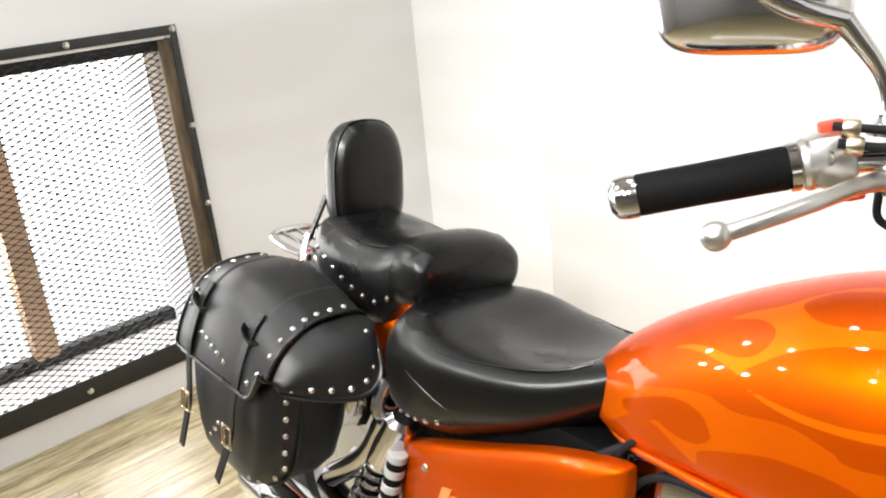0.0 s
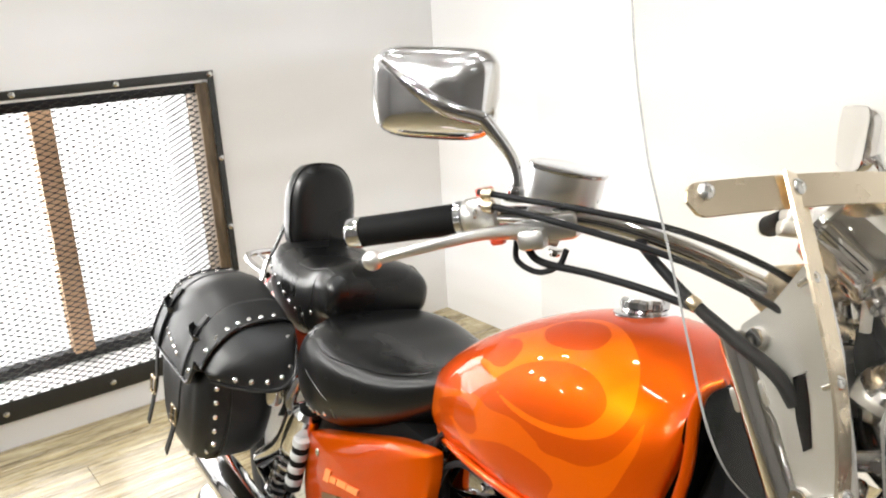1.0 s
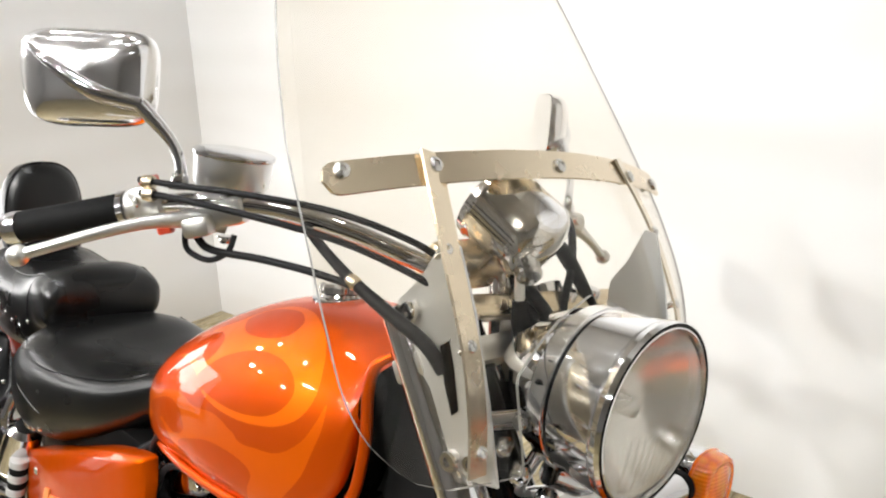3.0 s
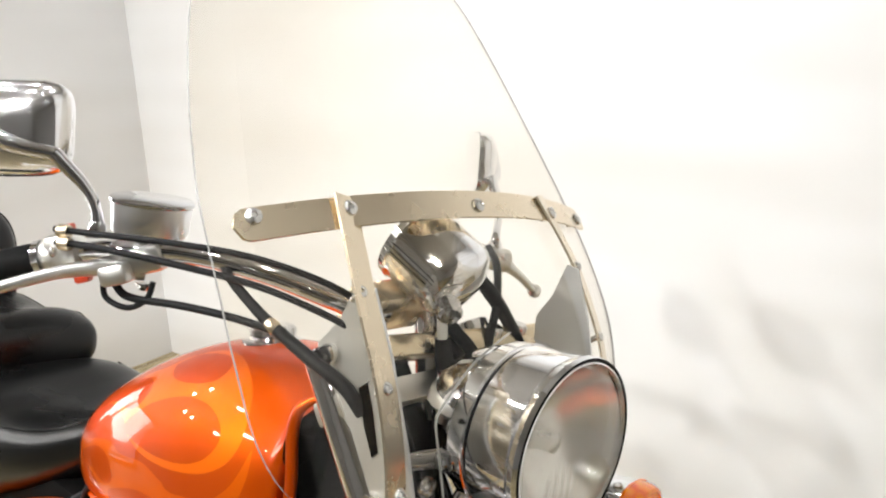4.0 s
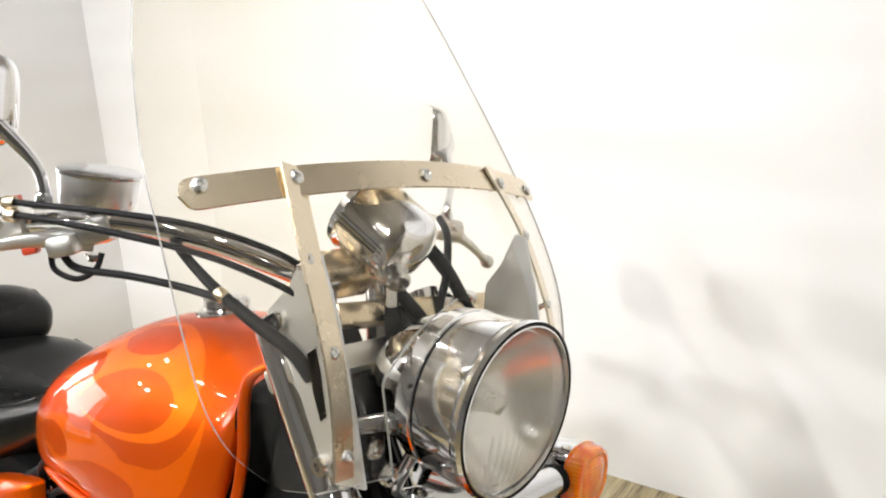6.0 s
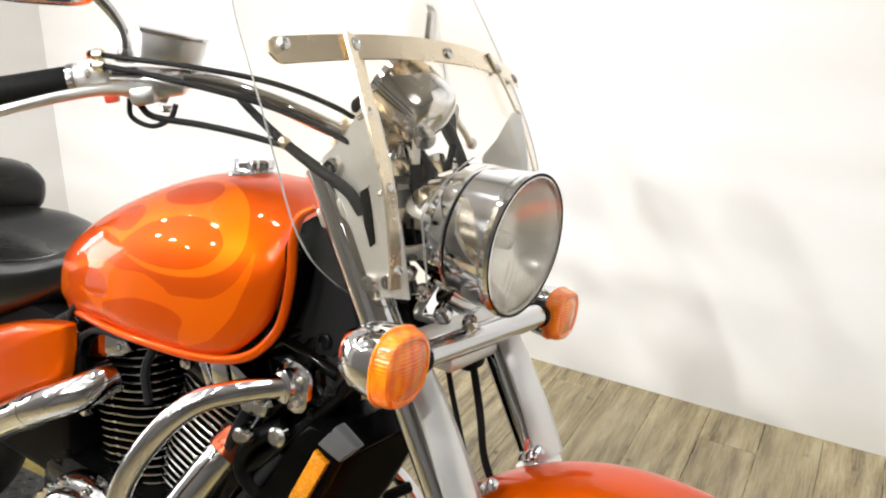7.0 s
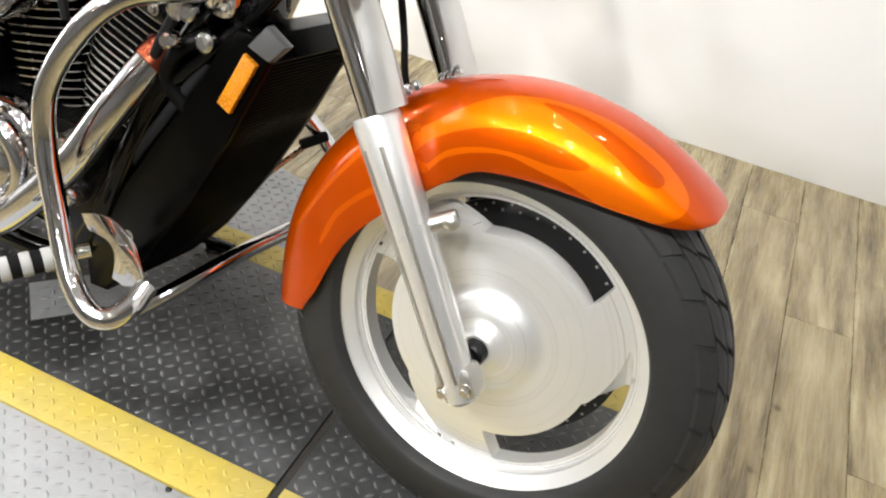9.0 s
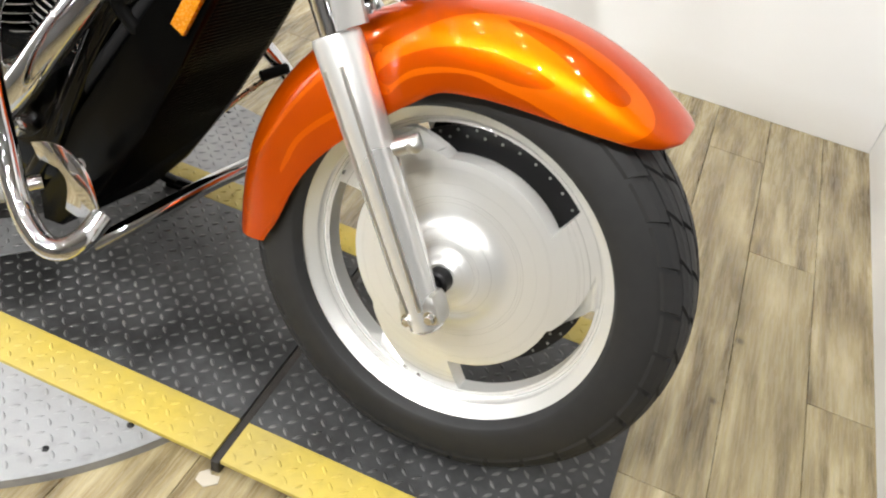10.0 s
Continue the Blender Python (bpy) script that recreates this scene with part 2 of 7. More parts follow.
def rough_wood():
    n = Nodes("rough_brown_wood")
    at = n.coords((14, 14, 2.2))
    g = n.noise(3.0, 6, at, 0.65)
    n.set("Base_Color", n.ramp(g, (0.3, (0.045, 0.03, 0.018)), (0.55, (0.13, 0.09, 0.05)), (0.75, (0.24, 0.18, 0.12))))
    n.set("Roughness", 0.7)
    n.bump(g, 0.4, 0.003)
    return n.m


ROUGH_WOOD = rough_wood()
POST_WOOD = plain("tan_post_wood", (0.66, 0.42, 0.25), 0.55, bump=0.1, spread=0.3)


def glow(name, colour, strength):
    n = Nodes(name, Base_Color=colour, Emission_Color=colour, Emission_Strength=strength)
    return n.m


DAYLIGHT = glow("bright_daylight", (1.0, 1.0, 1.0), 1.3)
# Darker than the seen white walls, to hold down reflections in chrome and lacquer.
DIM_WALL = plain("dimmed_closing_wall", (0.45, 0.44, 0.43), 0.7)


# ---- mesh helpers ----
def finish(name, bm, material, angle=38):
    me = bpy.data.meshes.new(name)
    bmesh.ops.recalc_face_normals(bm, faces=bm.faces)
    bm.to_mesh(me)
    bm.free()
    for m in material if isinstance(material, (list, tuple)) else [material]:
        me.materials.append(m)
    me.polygons.foreach_set("use_smooth", [True] * len(me.polygons))
    me.set_sharp_from_angle(angle=radians(angle))
    return me


def part(name, bm, material, parent=None, label="", angle=38):
    """Links a bmesh as one mesh object, under a thing or a part where given."""
    ob = new(name, finish(name, bm, material, angle))
    ob.parent = parent
    return tagged(ob, label)


def thing(name, m, label, category, group="", kind=""):
    ob = new(name)
    ob.empty_display_size = 0.1
    ob.matrix_world = m
    return tagged(ob, label, category, group, kind)


def catmull(points, steps, closed=False):
    """A smooth line through the points."""
    pts = [Vector(p) for p in points]
    n, out = len(pts), []
    for i in range(n if closed else n - 1):
        if closed:
            p0, p1, p2, p3 = (pts[(i + k) % n] for k in (-1, 0, 1, 2))
        else:
            p1, p2 = pts[i], pts[i + 1]
            p0 = pts[i - 1] if i else p1 * 2 - p2
            p3 = pts[i + 2] if i + 2 < n else p2 * 2 - p1
        for k in range(steps):
            t = k / steps
            out.append(0.5 * (2 * p1 + (p2 - p0) * t + (2 * p0 - 5 * p1 + 4 * p2 - p3) * t * t + (3 * p1 - 3 * p2 + p3 - p0) * t**3))
    if not closed:
        out.append(pts[-1])
    return out


def skin(bm, rings, closed=True, caps=True, slot=0):
    """Faces between rings of points."""
    vs = [[bm.verts.new(p) for p in ring] for ring in rings]
    n = len(vs[0])
    for a, b in zip(vs, vs[1:]):
        for i in range(n if closed else n - 1):
            j = (i + 1) % n
            bm.faces.new((a[i], a[j], b[j], b[i])).material_index = slot
    if caps and closed:
        bm.faces.new(vs[0][::-1]).material_index = slot
        bm.faces.new(vs[-1]).material_index = slot
    return vs


def circle(centre, axis, r, seg, up=None):
    axis = Vector(axis).normalized()
    u = axis.orthogonal().normalized() if up is None else (Vector(up) - axis * Vector(up).dot(axis)).normalized()
    v = axis.cross(u)
    return [Vector(centre) + r * (math.cos(2 * math.pi * k / seg) * u + math.sin(2 * math.pi * k / seg) * v) for k in range(seg)]


def tube(bm, points, r, seg=12, steps=6, caps=True, slot=0):
    """A round bar along a smooth line; r is one radius or one for each given point."""
    line = catmull(points, steps) if steps > 1 else [Vector(p) for p in points]
    radii = r if isinstance(r, (list, tuple)) else [r] * len(points)
    rings, up = [], None
    for k, p in enumerate(line):
        d = (line[min(k + 1, len(line) - 1)] - line[max(k - 1, 0)]).normalized()
        up = d.orthogonal() if up is None else up - d * up.dot(d)
        up.normalize()
        f = k / (len(line) - 1) * (len(radii) - 1)
        i = min(int(f), len(radii) - 2) if len(radii) > 1 else 0
        rad = radii[i] + (radii[i + 1] - radii[i]) * (f - i) if len(radii) > 1 else radii[0]
        rings.append(circle(p, d, rad, seg, up))
    skin(bm, rings, caps=caps, slot=slot)


def lathe(bm, profile, origin, axis, seg=32, slot=0, up=None, caps=True):
    """Turns a profile of (distance along the axis, radius) about the axis."""
    axis = Vector(axis).normalized()
    skin(bm, [circle(Vector(origin) + axis * h, axis, max(r, 0.0002), seg, up) for h, r in profile], slot=slot, caps=caps)


def rod(bm, a, b, r, seg=16, r2=None, edge=0.0, slot=0):
    a, b = Vector(a), Vector(b)
    r2 = r if r2 is None else r2
    n = (b - a).length
    prof = [(0, r), (n, r2)] if not edge else [(0, r - edge), (edge, r), (n - edge, r2), (n, r2 - edge)]
    lathe(bm, prof, a, b - a, seg, slot)


def box(bm, size, m=None, bevel=0.0, slot=0, segments=2):
    made = bmesh.ops.create_cube(bm, size=1.0, matrix=(m or Matrix()) @ Matrix.Diagonal((*size, 1)))
    faces = {f for v in made["verts"] for f in v.link_faces}
    for f in faces:
        f.material_index = slot
    if bevel:
        edges = list({e for v in made["verts"] for e in v.link_edges})
        bmesh.ops.bevel(bm, geom=edges, offset=bevel, segments=segments, profile=0.5, affect="EDGES")


def cuboid(bm, lo, hi, bevel=0.0, slot=0):
    lo, hi = Vector(lo), Vector(hi)
    box(bm, hi - lo, Matrix.Translation((lo + hi) / 2), bevel, slot)


def slab(bm, outline, thickness, m=None, bevel=0.0, slot=0):
    """A plate: an outline in x and y, with a thickness in z, laid by the matrix m."""
    m = m or Matrix()
    low = [bm.verts.new(m @ Vector((p[0], p[1], 0))) for p in outline]
    high = [bm.verts.new(m @ Vector((p[0], p[1], thickness))) for p in outline]
    n, faces = len(low), []
    faces += [bm.faces.new(low[::-1]), bm.faces.new(high)]
    faces += [bm.faces.new((low[i], low[(i + 1) % n], high[(i + 1) % n], high[i])) for i in range(n)]
    for f in faces:
        f.material_index = slot
    if bevel:
        edges = [e for f in faces[:2] for e in f.edges]
        bmesh.ops.bevel(bm, geom=edges, offset=bevel, segments=2, profile=0.5, affect="EDGES")


def ribbon(bm, line, width, thick, side, slot=0, steps=6):
    """A flat strap along a smooth line; side is the way across its width."""
    line = catmull(line, steps) if steps > 1 else [Vector(p) for p in line]
    rings = []
    for k, p in enumerate(line):
        d = (line[min(k + 1, len(line) - 1)] - line[max(k - 1, 0)]).normalized()
        s = side(k / (len(line) - 1)) if callable(side) else Vector(side)
        s = (s - d * s.dot(d)).normalized()
        n = d.cross(s).normalized()
        w, t, b = width / 2, thick / 2, min(width, thick) * 0.3
        rings.append([p + s * x + n * y for x, y in ((-w, -t + b), (-w + b, -t), (w - b, -t), (w, -t + b), (w, t - b), (w - b, t), (-w + b, t), (-w, t - b))])
    skin(bm, rings, slot=slot)


def dome(bm, centre, normal, r, h, seg=10, slot=0):
    lathe(bm, [(-0.001, r), (h * 0.25, r * 0.97), (h * 0.6, r * 0.75), (h * 0.9, r * 0.38), (h, r * 0.05)], centre, normal, seg, slot)


def hexbolt(bm, centre, normal, r, h, slot=0):
    """A flanged six-sided head in one piece."""
    axis = Vector(normal).normalized()
    rings = []
    for at, flange in ((0, 1), (h * 0.22, 1), (h * 0.25, 0), (h * 0.85, 0), (h, -1)):
        ring = circle(Vector(centre) + axis * at, axis, 1.0, 24)
        mid = Vector(centre) + axis * at
        out = []
        for k, p in enumerate(ring):
            corner = 0.866 / math.cos(radians((k * 15) % 60 - 30))
            out.append(mid + (p - mid) * (r * 1.4 if flange > 0 else r * corner if flange == 0 else r * 0.76))
        rings.append(out)
    skin(bm, rings, slot=slot)


def superring(x, w, zc, hu, hd, seg, power_up=2.4, power_down=2.4, dish=0.0):
    """A cross-section at x: half-width w, height hu above and hd below zc."""
    ring = []
    for k in range(seg):
        a = 2 * math.pi * k / seg
        c, s = math.cos(a), math.sin(a)
        p = power_up if s >= 0 else power_down
        y = w * math.copysign(abs(c) ** (2 / p), c)
        z = zc + (hu if s >= 0 else hd) * math.copysign(abs(s) ** (2 / p), s)
        if s > 0 and dish:
            z -= dish * max(0.0, 1 - (y / w) ** 2) ** 1.5
        ring.append(Vector((x, y, z)))
    return ring


def eased(table, x):
    """A smooth value from rows of (x, value, ...)."""
    xs = [r[0] for r in table]
    i = max(0, min(len(xs) - 2, next((k - 1 for k, v in enumerate(xs) if v > x), len(xs) - 2)))
    p1, p2 = table[i], table[i + 1]
    p0 = table[i - 1] if i else p1
    p3 = table[i + 2] if i + 2 < len(table) else p2
    h = p2[0] - p1[0]
    t = (x - p1[0]) / h
    out = []
    for c in range(1, len(p1)):
        m1 = (p2[c] - p0[c]) / (p2[0] - p0[0]) * h
        m2 = (p3[c] - p1[c]) / (p3[0] - p1[0]) * h
        out.append((2 * t**3 - 3 * t * t + 1) * p1[c] + (t**3 - 2 * t * t + t) * m1 + (3 * t * t - 2 * t**3) * p2[c] + (t**3 - t * t) * m2)
    return out


def between(a, b, n):
    return [a + (b - a) * k / n for k in range(n + 1)]


def smooth_shape(points):
    return [(p.x, p.y) for p in catmull([(a, b, 0) for a, b in points], 6, True)]


# ---- the room ----
def structure(name, lo, hi, material, label, category, bevel=0.0):
    bm = bmesh.new()
    cuboid(bm, lo, hi, bevel)
    return tagged(part(name, bm, material), label, category, kind="structure")


WIN_Y0, WIN_Y1, WIN_Z0, WIN_Z1 = 0.26, 1.612, 0.105, 1.160

floor = structure("floor", (REAR_X - 0.15, NEAR_Y - 0.15, -0.12), (FAR_X + 0.15, WALL_Y + 0.15, -0.012), GAP, "weathered grey-brown wood plank floor", "floor")
structure("ceiling", (REAR_X - 0.15, NEAR_Y - 0.15, TOP), (FAR_X + 0.15, WALL_Y + 0.15, TOP + 0.12), SHOP_CEILING, "pale grey painted shop ceiling with small downlights", "ceiling")
structure("wall_back", (REAR_X - 0.15, WALL_Y, -0.012), (RIGHT_X + 0.15, WALL_Y + 0.15, TOP), WALL, "smooth white painted wall behind the motorcycle", "wall")
structure("wall_right", (RIGHT_X, 0.9, -0.012), (RIGHT_X + 0.15, WALL_Y, TOP), WALL, "smooth white painted side wall", "wall")
# An unseen wall added to close the room, toned for the reflections.
structure("wall_near", (REAR_X - 0.15, NEAR_Y - 0.15, -0.012), (FAR_X + 0.15, NEAR_Y, TOP), DIM_WALL, "unseen plain wall added to close the room", "wall")


# More unseen walls added to close the space and keep reflections darker.
structure("wall_far", (FAR_X, NEAR_Y, -0.012), (FAR_X + 0.15, 0.9, TOP), DIM_WALL, "unseen plain wall added to close the shop", "wall")
structure("wall_shop", (REAR_X - 0.15, NEAR_Y, -0.012), (REAR_X, WIN_Y0 - 0.30, TOP), DIM_WALL, "unseen plain wall added past the low window", "wall")
structure("wall_return", (RIGHT_X + 0.15, 0.9, -0.012), (FAR_X + 0.15, 1.05, TOP), DIM_WALL, "unseen plain wall added beside the display bay", "wall")


def rear_wall():
    bm = bmesh.new()
    x0, x1 = REAR_X - 0.15, REAR_X
    cuboid(bm, (x0, WIN_Y0 - 0.30, -0.012), (x1, WIN_Y0, TOP))
    cuboid(bm, (x0, WIN_Y1, -0.012), (x1, WALL_Y, TOP))
    cuboid(bm, (x0, WIN_Y0, -0.012), (x1, WIN_Y1, WIN_Z0))
    cuboid(bm, (x0, WIN_Y0, WIN_Z1), (x1, WIN_Y1, TOP))
    tagged(part("wall_rear", bm, WALL), "white painted wall round a low meshed window", "wall", kind="structure")


rear_wall()


def wall_panel():
    """A thin sheet added on the back wall; its edge stands for a change of light."""
    bm = bmesh.new()
    cuboid(bm, (-1.72, WALL_Y - 0.007, 0.0), (RIGHT_X - 0.002, WALL_Y - 0.0005, TOP - 0.002), 0.002)
    tagged(part("wall_panel", bm, WALL), "thin white sheet added on the wall, with an upright edge", "wall panel", kind="structure")


wall_panel()


def window():
    top = thing("window_1", Matrix(), "low window behind black expanded metal mesh", "window", kind="structure")
    x = REAR_X
    b = 0.062
    rails = {
        "window_frame_top": ((x, WIN_Y0 - 0.02, WIN_Z1 - 0.014), (x + 0.006, WIN_Y1 + 0.02, WIN_Z1 + 0.015)),
        "window_frame_bottom": ((x, WIN_Y0 - 0.02, WIN_Z0 - 0.01), (x + 0.006, WIN_Y1 + 0.02, WIN_Z0 + b)),
        "window_frame_side": ((x, WIN_Y1 - 0.003, WIN_Z0 + b), (x + 0.006, WIN_Y1 + 0.02, WIN_Z1 - 0.014)),
        "window_frame_far": ((x, WIN_Y0 - 0.02, WIN_Z0 + b), (x + 0.006, WIN_Y0 + 0.035, WIN_Z1 - 0.014)),
    }
    for name, (lo, hi) in rails.items():
        bm = bmesh.new()
        cuboid(bm, lo, hi, 0.0015)
        part("window_frame", bm, FRAME_STEEL, top, "flat black steel bar")
    # bright sealing strip under the top bar
    bm = bmesh.new()
    cuboid(bm, (x - 0.004, WIN_Y0, WIN_Z1 - 0.023), (x + 0.003, WIN_Y1 - 0.025, WIN_Z1 - 0.0145))
    part("sealing_strip", bm, TRIM, top, "thin white strip")
    # dark head rail under the strip
    bm = bmesh.new()
    cuboid(bm, (x - 0.06, WIN_Y0, WIN_Z1 - 0.058), (x - 0.014, WIN_Y1 - 0.047, WIN_Z1 - 0.024), 0.002)
    part("head_rail", bm, DARK_METAL, top, "dark head rail behind the mesh")
    # reveal boards
    bm = bmesh.new()
    cuboid(bm, (x - 0.13, WIN_Y1 - 0.046, WIN_Z0 + 0.03), (x - 0.002, WIN_Y1 - 0.002, WIN_Z1 - 0.024), 0.004)
    part("reveal_board", bm, ROUGH_WOOD, top, "rough brown wooden reveal board")
    bm = bmesh.new()
    cuboid(bm, (x - 0.30, WIN_Y0, WIN_Z0 - 0.02), (x - 0.004, WIN_Y1 - 0.06, WIN_Z0 + 0.025), 0.003)
    part("window_sill", bm, TRIM, top, "white painted sill behind the mesh")
    bm = bmesh.new()
    cuboid(bm, (x - 0.33, WIN_Y0, WIN_Z0 + 0.025), (x - 0.28, WIN_Y1 - 0.06, WIN_Z0 + 0.065), 0.003)
    part("lower_rail", bm, DARK_METAL, top, "grey metal bottom rail")
    for y, w, mat in ((1.055, 0.075, POST_WOOD),):
        bm = bmesh.new()
        cuboid(bm, (x - 0.34, y, WIN_Z0 + 0.06), (x - 0.26, y + w, WIN_Z1 + 0.1), 0.004)
        part("mullion", bm, mat, top, "tan wooden upright")
    # expanded metal: crossing slanted strands
    verts, faces = [], []
    px, pz, d = 0.043, 0.0101, 0.0016
    y0, y1, z0, z1 = WIN_Y0 + 0.03, WIN_Y1 - 0.030, WIN_Z0 + 0.05, WIN_Z1 - 0.03
    rows, cols = int((z1 - z0) / pz), int((y1 - y0) / px)
    # one sheet, and a second one lapped over its end
    sheets = [(r, y0 + c * px, 0.0) for r in range(rows) for c in range(cols)]
    sheets += [(r, 1.462 + c * px, 0.004) for r in range(rows) for c in range(2)]
    for r, ya, zup in sheets:
        off = px / 2 if r % 2 else 0.0
        a = (ya + off, z0 + r * pz + zup)
        for s in (-1, 1):
            # each strand is thicker where it meets the next
            for k, (u, t) in enumerate(((0.0, 0.0030), (0.25, 0.0014), (0.75, 0.0014), (1.0, 0.0030))):
                yy, zz = a[0] + s * u * px / 2, a[1] + u * pz
                if k:
                    n = len(verts) - 4
                    faces.extend([(n + i, n + (i + 1) % 4, n + 4 + (i + 1) % 4, n + 4 + i) for i in range(4)])
                verts.extend([(x - 0.012, yy, zz - t), (x - 0.012 + d, yy, zz - t), (x - 0.012 + d, yy, zz + t), (x - 0.012, yy, zz + t)])
    me = bpy.data.meshes.new("metal_mesh")
    me.from_pydata(verts, [], faces)
    me.materials.append(FRAME_STEEL)
    ob = new("metal_mesh", me)
    ob.parent = top
    tagged(ob, "black expanded metal mesh", kind="stuff")
    # screws
    me = None
    spots = [(WIN_Y1 + 0.006, WIN_Z1 + 0.003)] + [(y, WIN_Z1 + 0.001) for y in (1.29, 0.97, 0.65, 0.36)]
    spots += [(WIN_Y1 + 0.009, z) for z in (0.86, 0.60, 0.34)] + [(y, WIN_Z0 + 0.022) for y in (1.46, 1.11, 0.76, 0.42)]
    for y, z in spots:
        if me is None:
            bm = bmesh.new()
            lathe(bm, [(0, 0.0105), (0.003, 0.010), (0.0045, 0.006), (0.006, 0.0045), (0.0065, 0.001)], (0, 0, 0), (1, 0, 0), 14)
            me = finish("screw", bm, BOLT)
        s = new("screw", me)
        s.parent = top
        s.location = (x + 0.006, y, z)


window()
bm = bmesh.new()
cuboid(bm, (REAR_X - 0.95, WIN_Y0 - 1.2, -0.6), (REAR_X - 0.93, WIN_Y1 + 0.9, 2.4))
tagged(part("backdrop", bm, DAYLIGHT), "bright overcast daylight outside the window", "daylight", kind="structure")
area_light("window_daylight", (REAR_X - 0.45, 0.92, 0.80), (1.0, 0.8, 0.45), 1.25, WINDOW_WATTS, (1.0, 0.99, 0.98), 0.75)

# ---- ceiling downlights ----
for lx, ly, lw in LAMPS:
    t = thing("ceiling_downlight", pose(lx, ly, TOP), "round white recessed ceiling downlight, lit", "ceiling light", "ceiling downlights")
    bm = bmesh.new()
    lathe(bm, [(0.0, 0.10), (-0.012, 0.10), (-0.014, 0.095), (-0.014, 0.075), (-0.004, 0.072)], (0, 0, 0), (0, 0, 1), 32, caps=False)
    part("trim_ring", bm, TRIM, t)
    lamp = area_light("downlight_lamp", (lx, ly, TOP - 0.016), (lx, ly, 0), 0.11, lw, (0.94, 0.97, 1.0))
    lamp.data.shape, lamp.data.spread = "DISK", radians(165)
    bm = bmesh.new()
    lathe(bm, [(-0.002, 0.074), (-0.004, 0.074)], (0, 0, 0), (0, 0, 1), 32)
    part("diffuser", bm, CEILING, t)


# ---- unseen track spotlights, added to light the display bay ----
bm = bmesh.new()
cuboid(bm, (min(TRACK_WATTS) - 0.2, TRACK_Y - 0.018, TOP - 0.03), (max(TRACK_WATTS) + 0.2, TRACK_Y + 0.018, TOP - 0.001), 0.003)
tagged(part("light_track", bm, TRIM), "unseen white ceiling track added to carry spotlights", "light track")
for sx, watts in TRACK_WATTS.items():
    head, aim = Vector((sx, TRACK_Y, TOP - 0.16)), Vector((sx * 0.75, 1.9, 0.45))
    way = (aim - head).normalized()
    t = thing("track_spotlight", pose(sx, TRACK_Y, TOP - 0.031), "unseen white track spotlight added to light the bay", "spotlight", "track spotlights")
    off = Vector((sx, TRACK_Y, TOP - 0.031))
    bm = bmesh.new()
    rod(bm, (0, 0, 0), head - off, 0.010, 14, edge=0.001)
    part("stem", bm, TRIM, t)
    bm = bmesh.new()
    lathe(bm, [(-0.11, 0.03), (-0.10, 0.052), (0.03, 0.058), (0.03, 0.053), (-0.004, 0.050)], head - off, way, 28, caps=False)
    part("housing", bm, TRIM, t)
    lamp = area_light("track_lamp", head + way * 0.002, aim, 0.095, watts, (1.0, 0.985, 0.955))
    lamp.data.shape, lamp.data.spread = "DISK", radians(80)


# ---- small spotlights on the rear wall above the window ----
for sy, sz in WALL_SPOTS:
    aim = Vector((0.0, 1.0, 0.9))
    head = Vector((REAR_X + 0.13, sy, sz))
    way = (aim - head).normalized()
    t = thing("wall_spotlight", pose(REAR_X, sy, sz), "small black wall spotlight, lit", "spotlight", "wall spotlights")
    off = Vector((REAR_X, sy, sz))
    bm = bmesh.new()
    lathe(bm, [(0, 0.03), (0.01, 0.03), (0.012, 0.008), (0.10, 0.008)], (0.0005, 0, 0), (1, 0, 0), 16)
    part("bracket", bm, FRAME_STEEL, t)
    bm = bmesh.new()
    lathe(bm, [(-0.07, 0.02), (-0.06, 0.04), (0.01, 0.046), (0.01, 0.042), (-0.004, 0.040)], head - off, way, 24, caps=False)
    part("housing", bm, FRAME_STEEL, t)
    bm = bmesh.new()
    lathe(bm, [(-0.006, 0.040), (-0.004, 0.040)], head - off, way, 24)
    part("diffuser", bm, CEILING, t)
    lamp = area_light("spotlight_lamp", head + way * 0.002, aim, 0.07, SPOT_WATTS, (1.0, 0.99, 0.97))
    lamp.data.shape = "DISK"


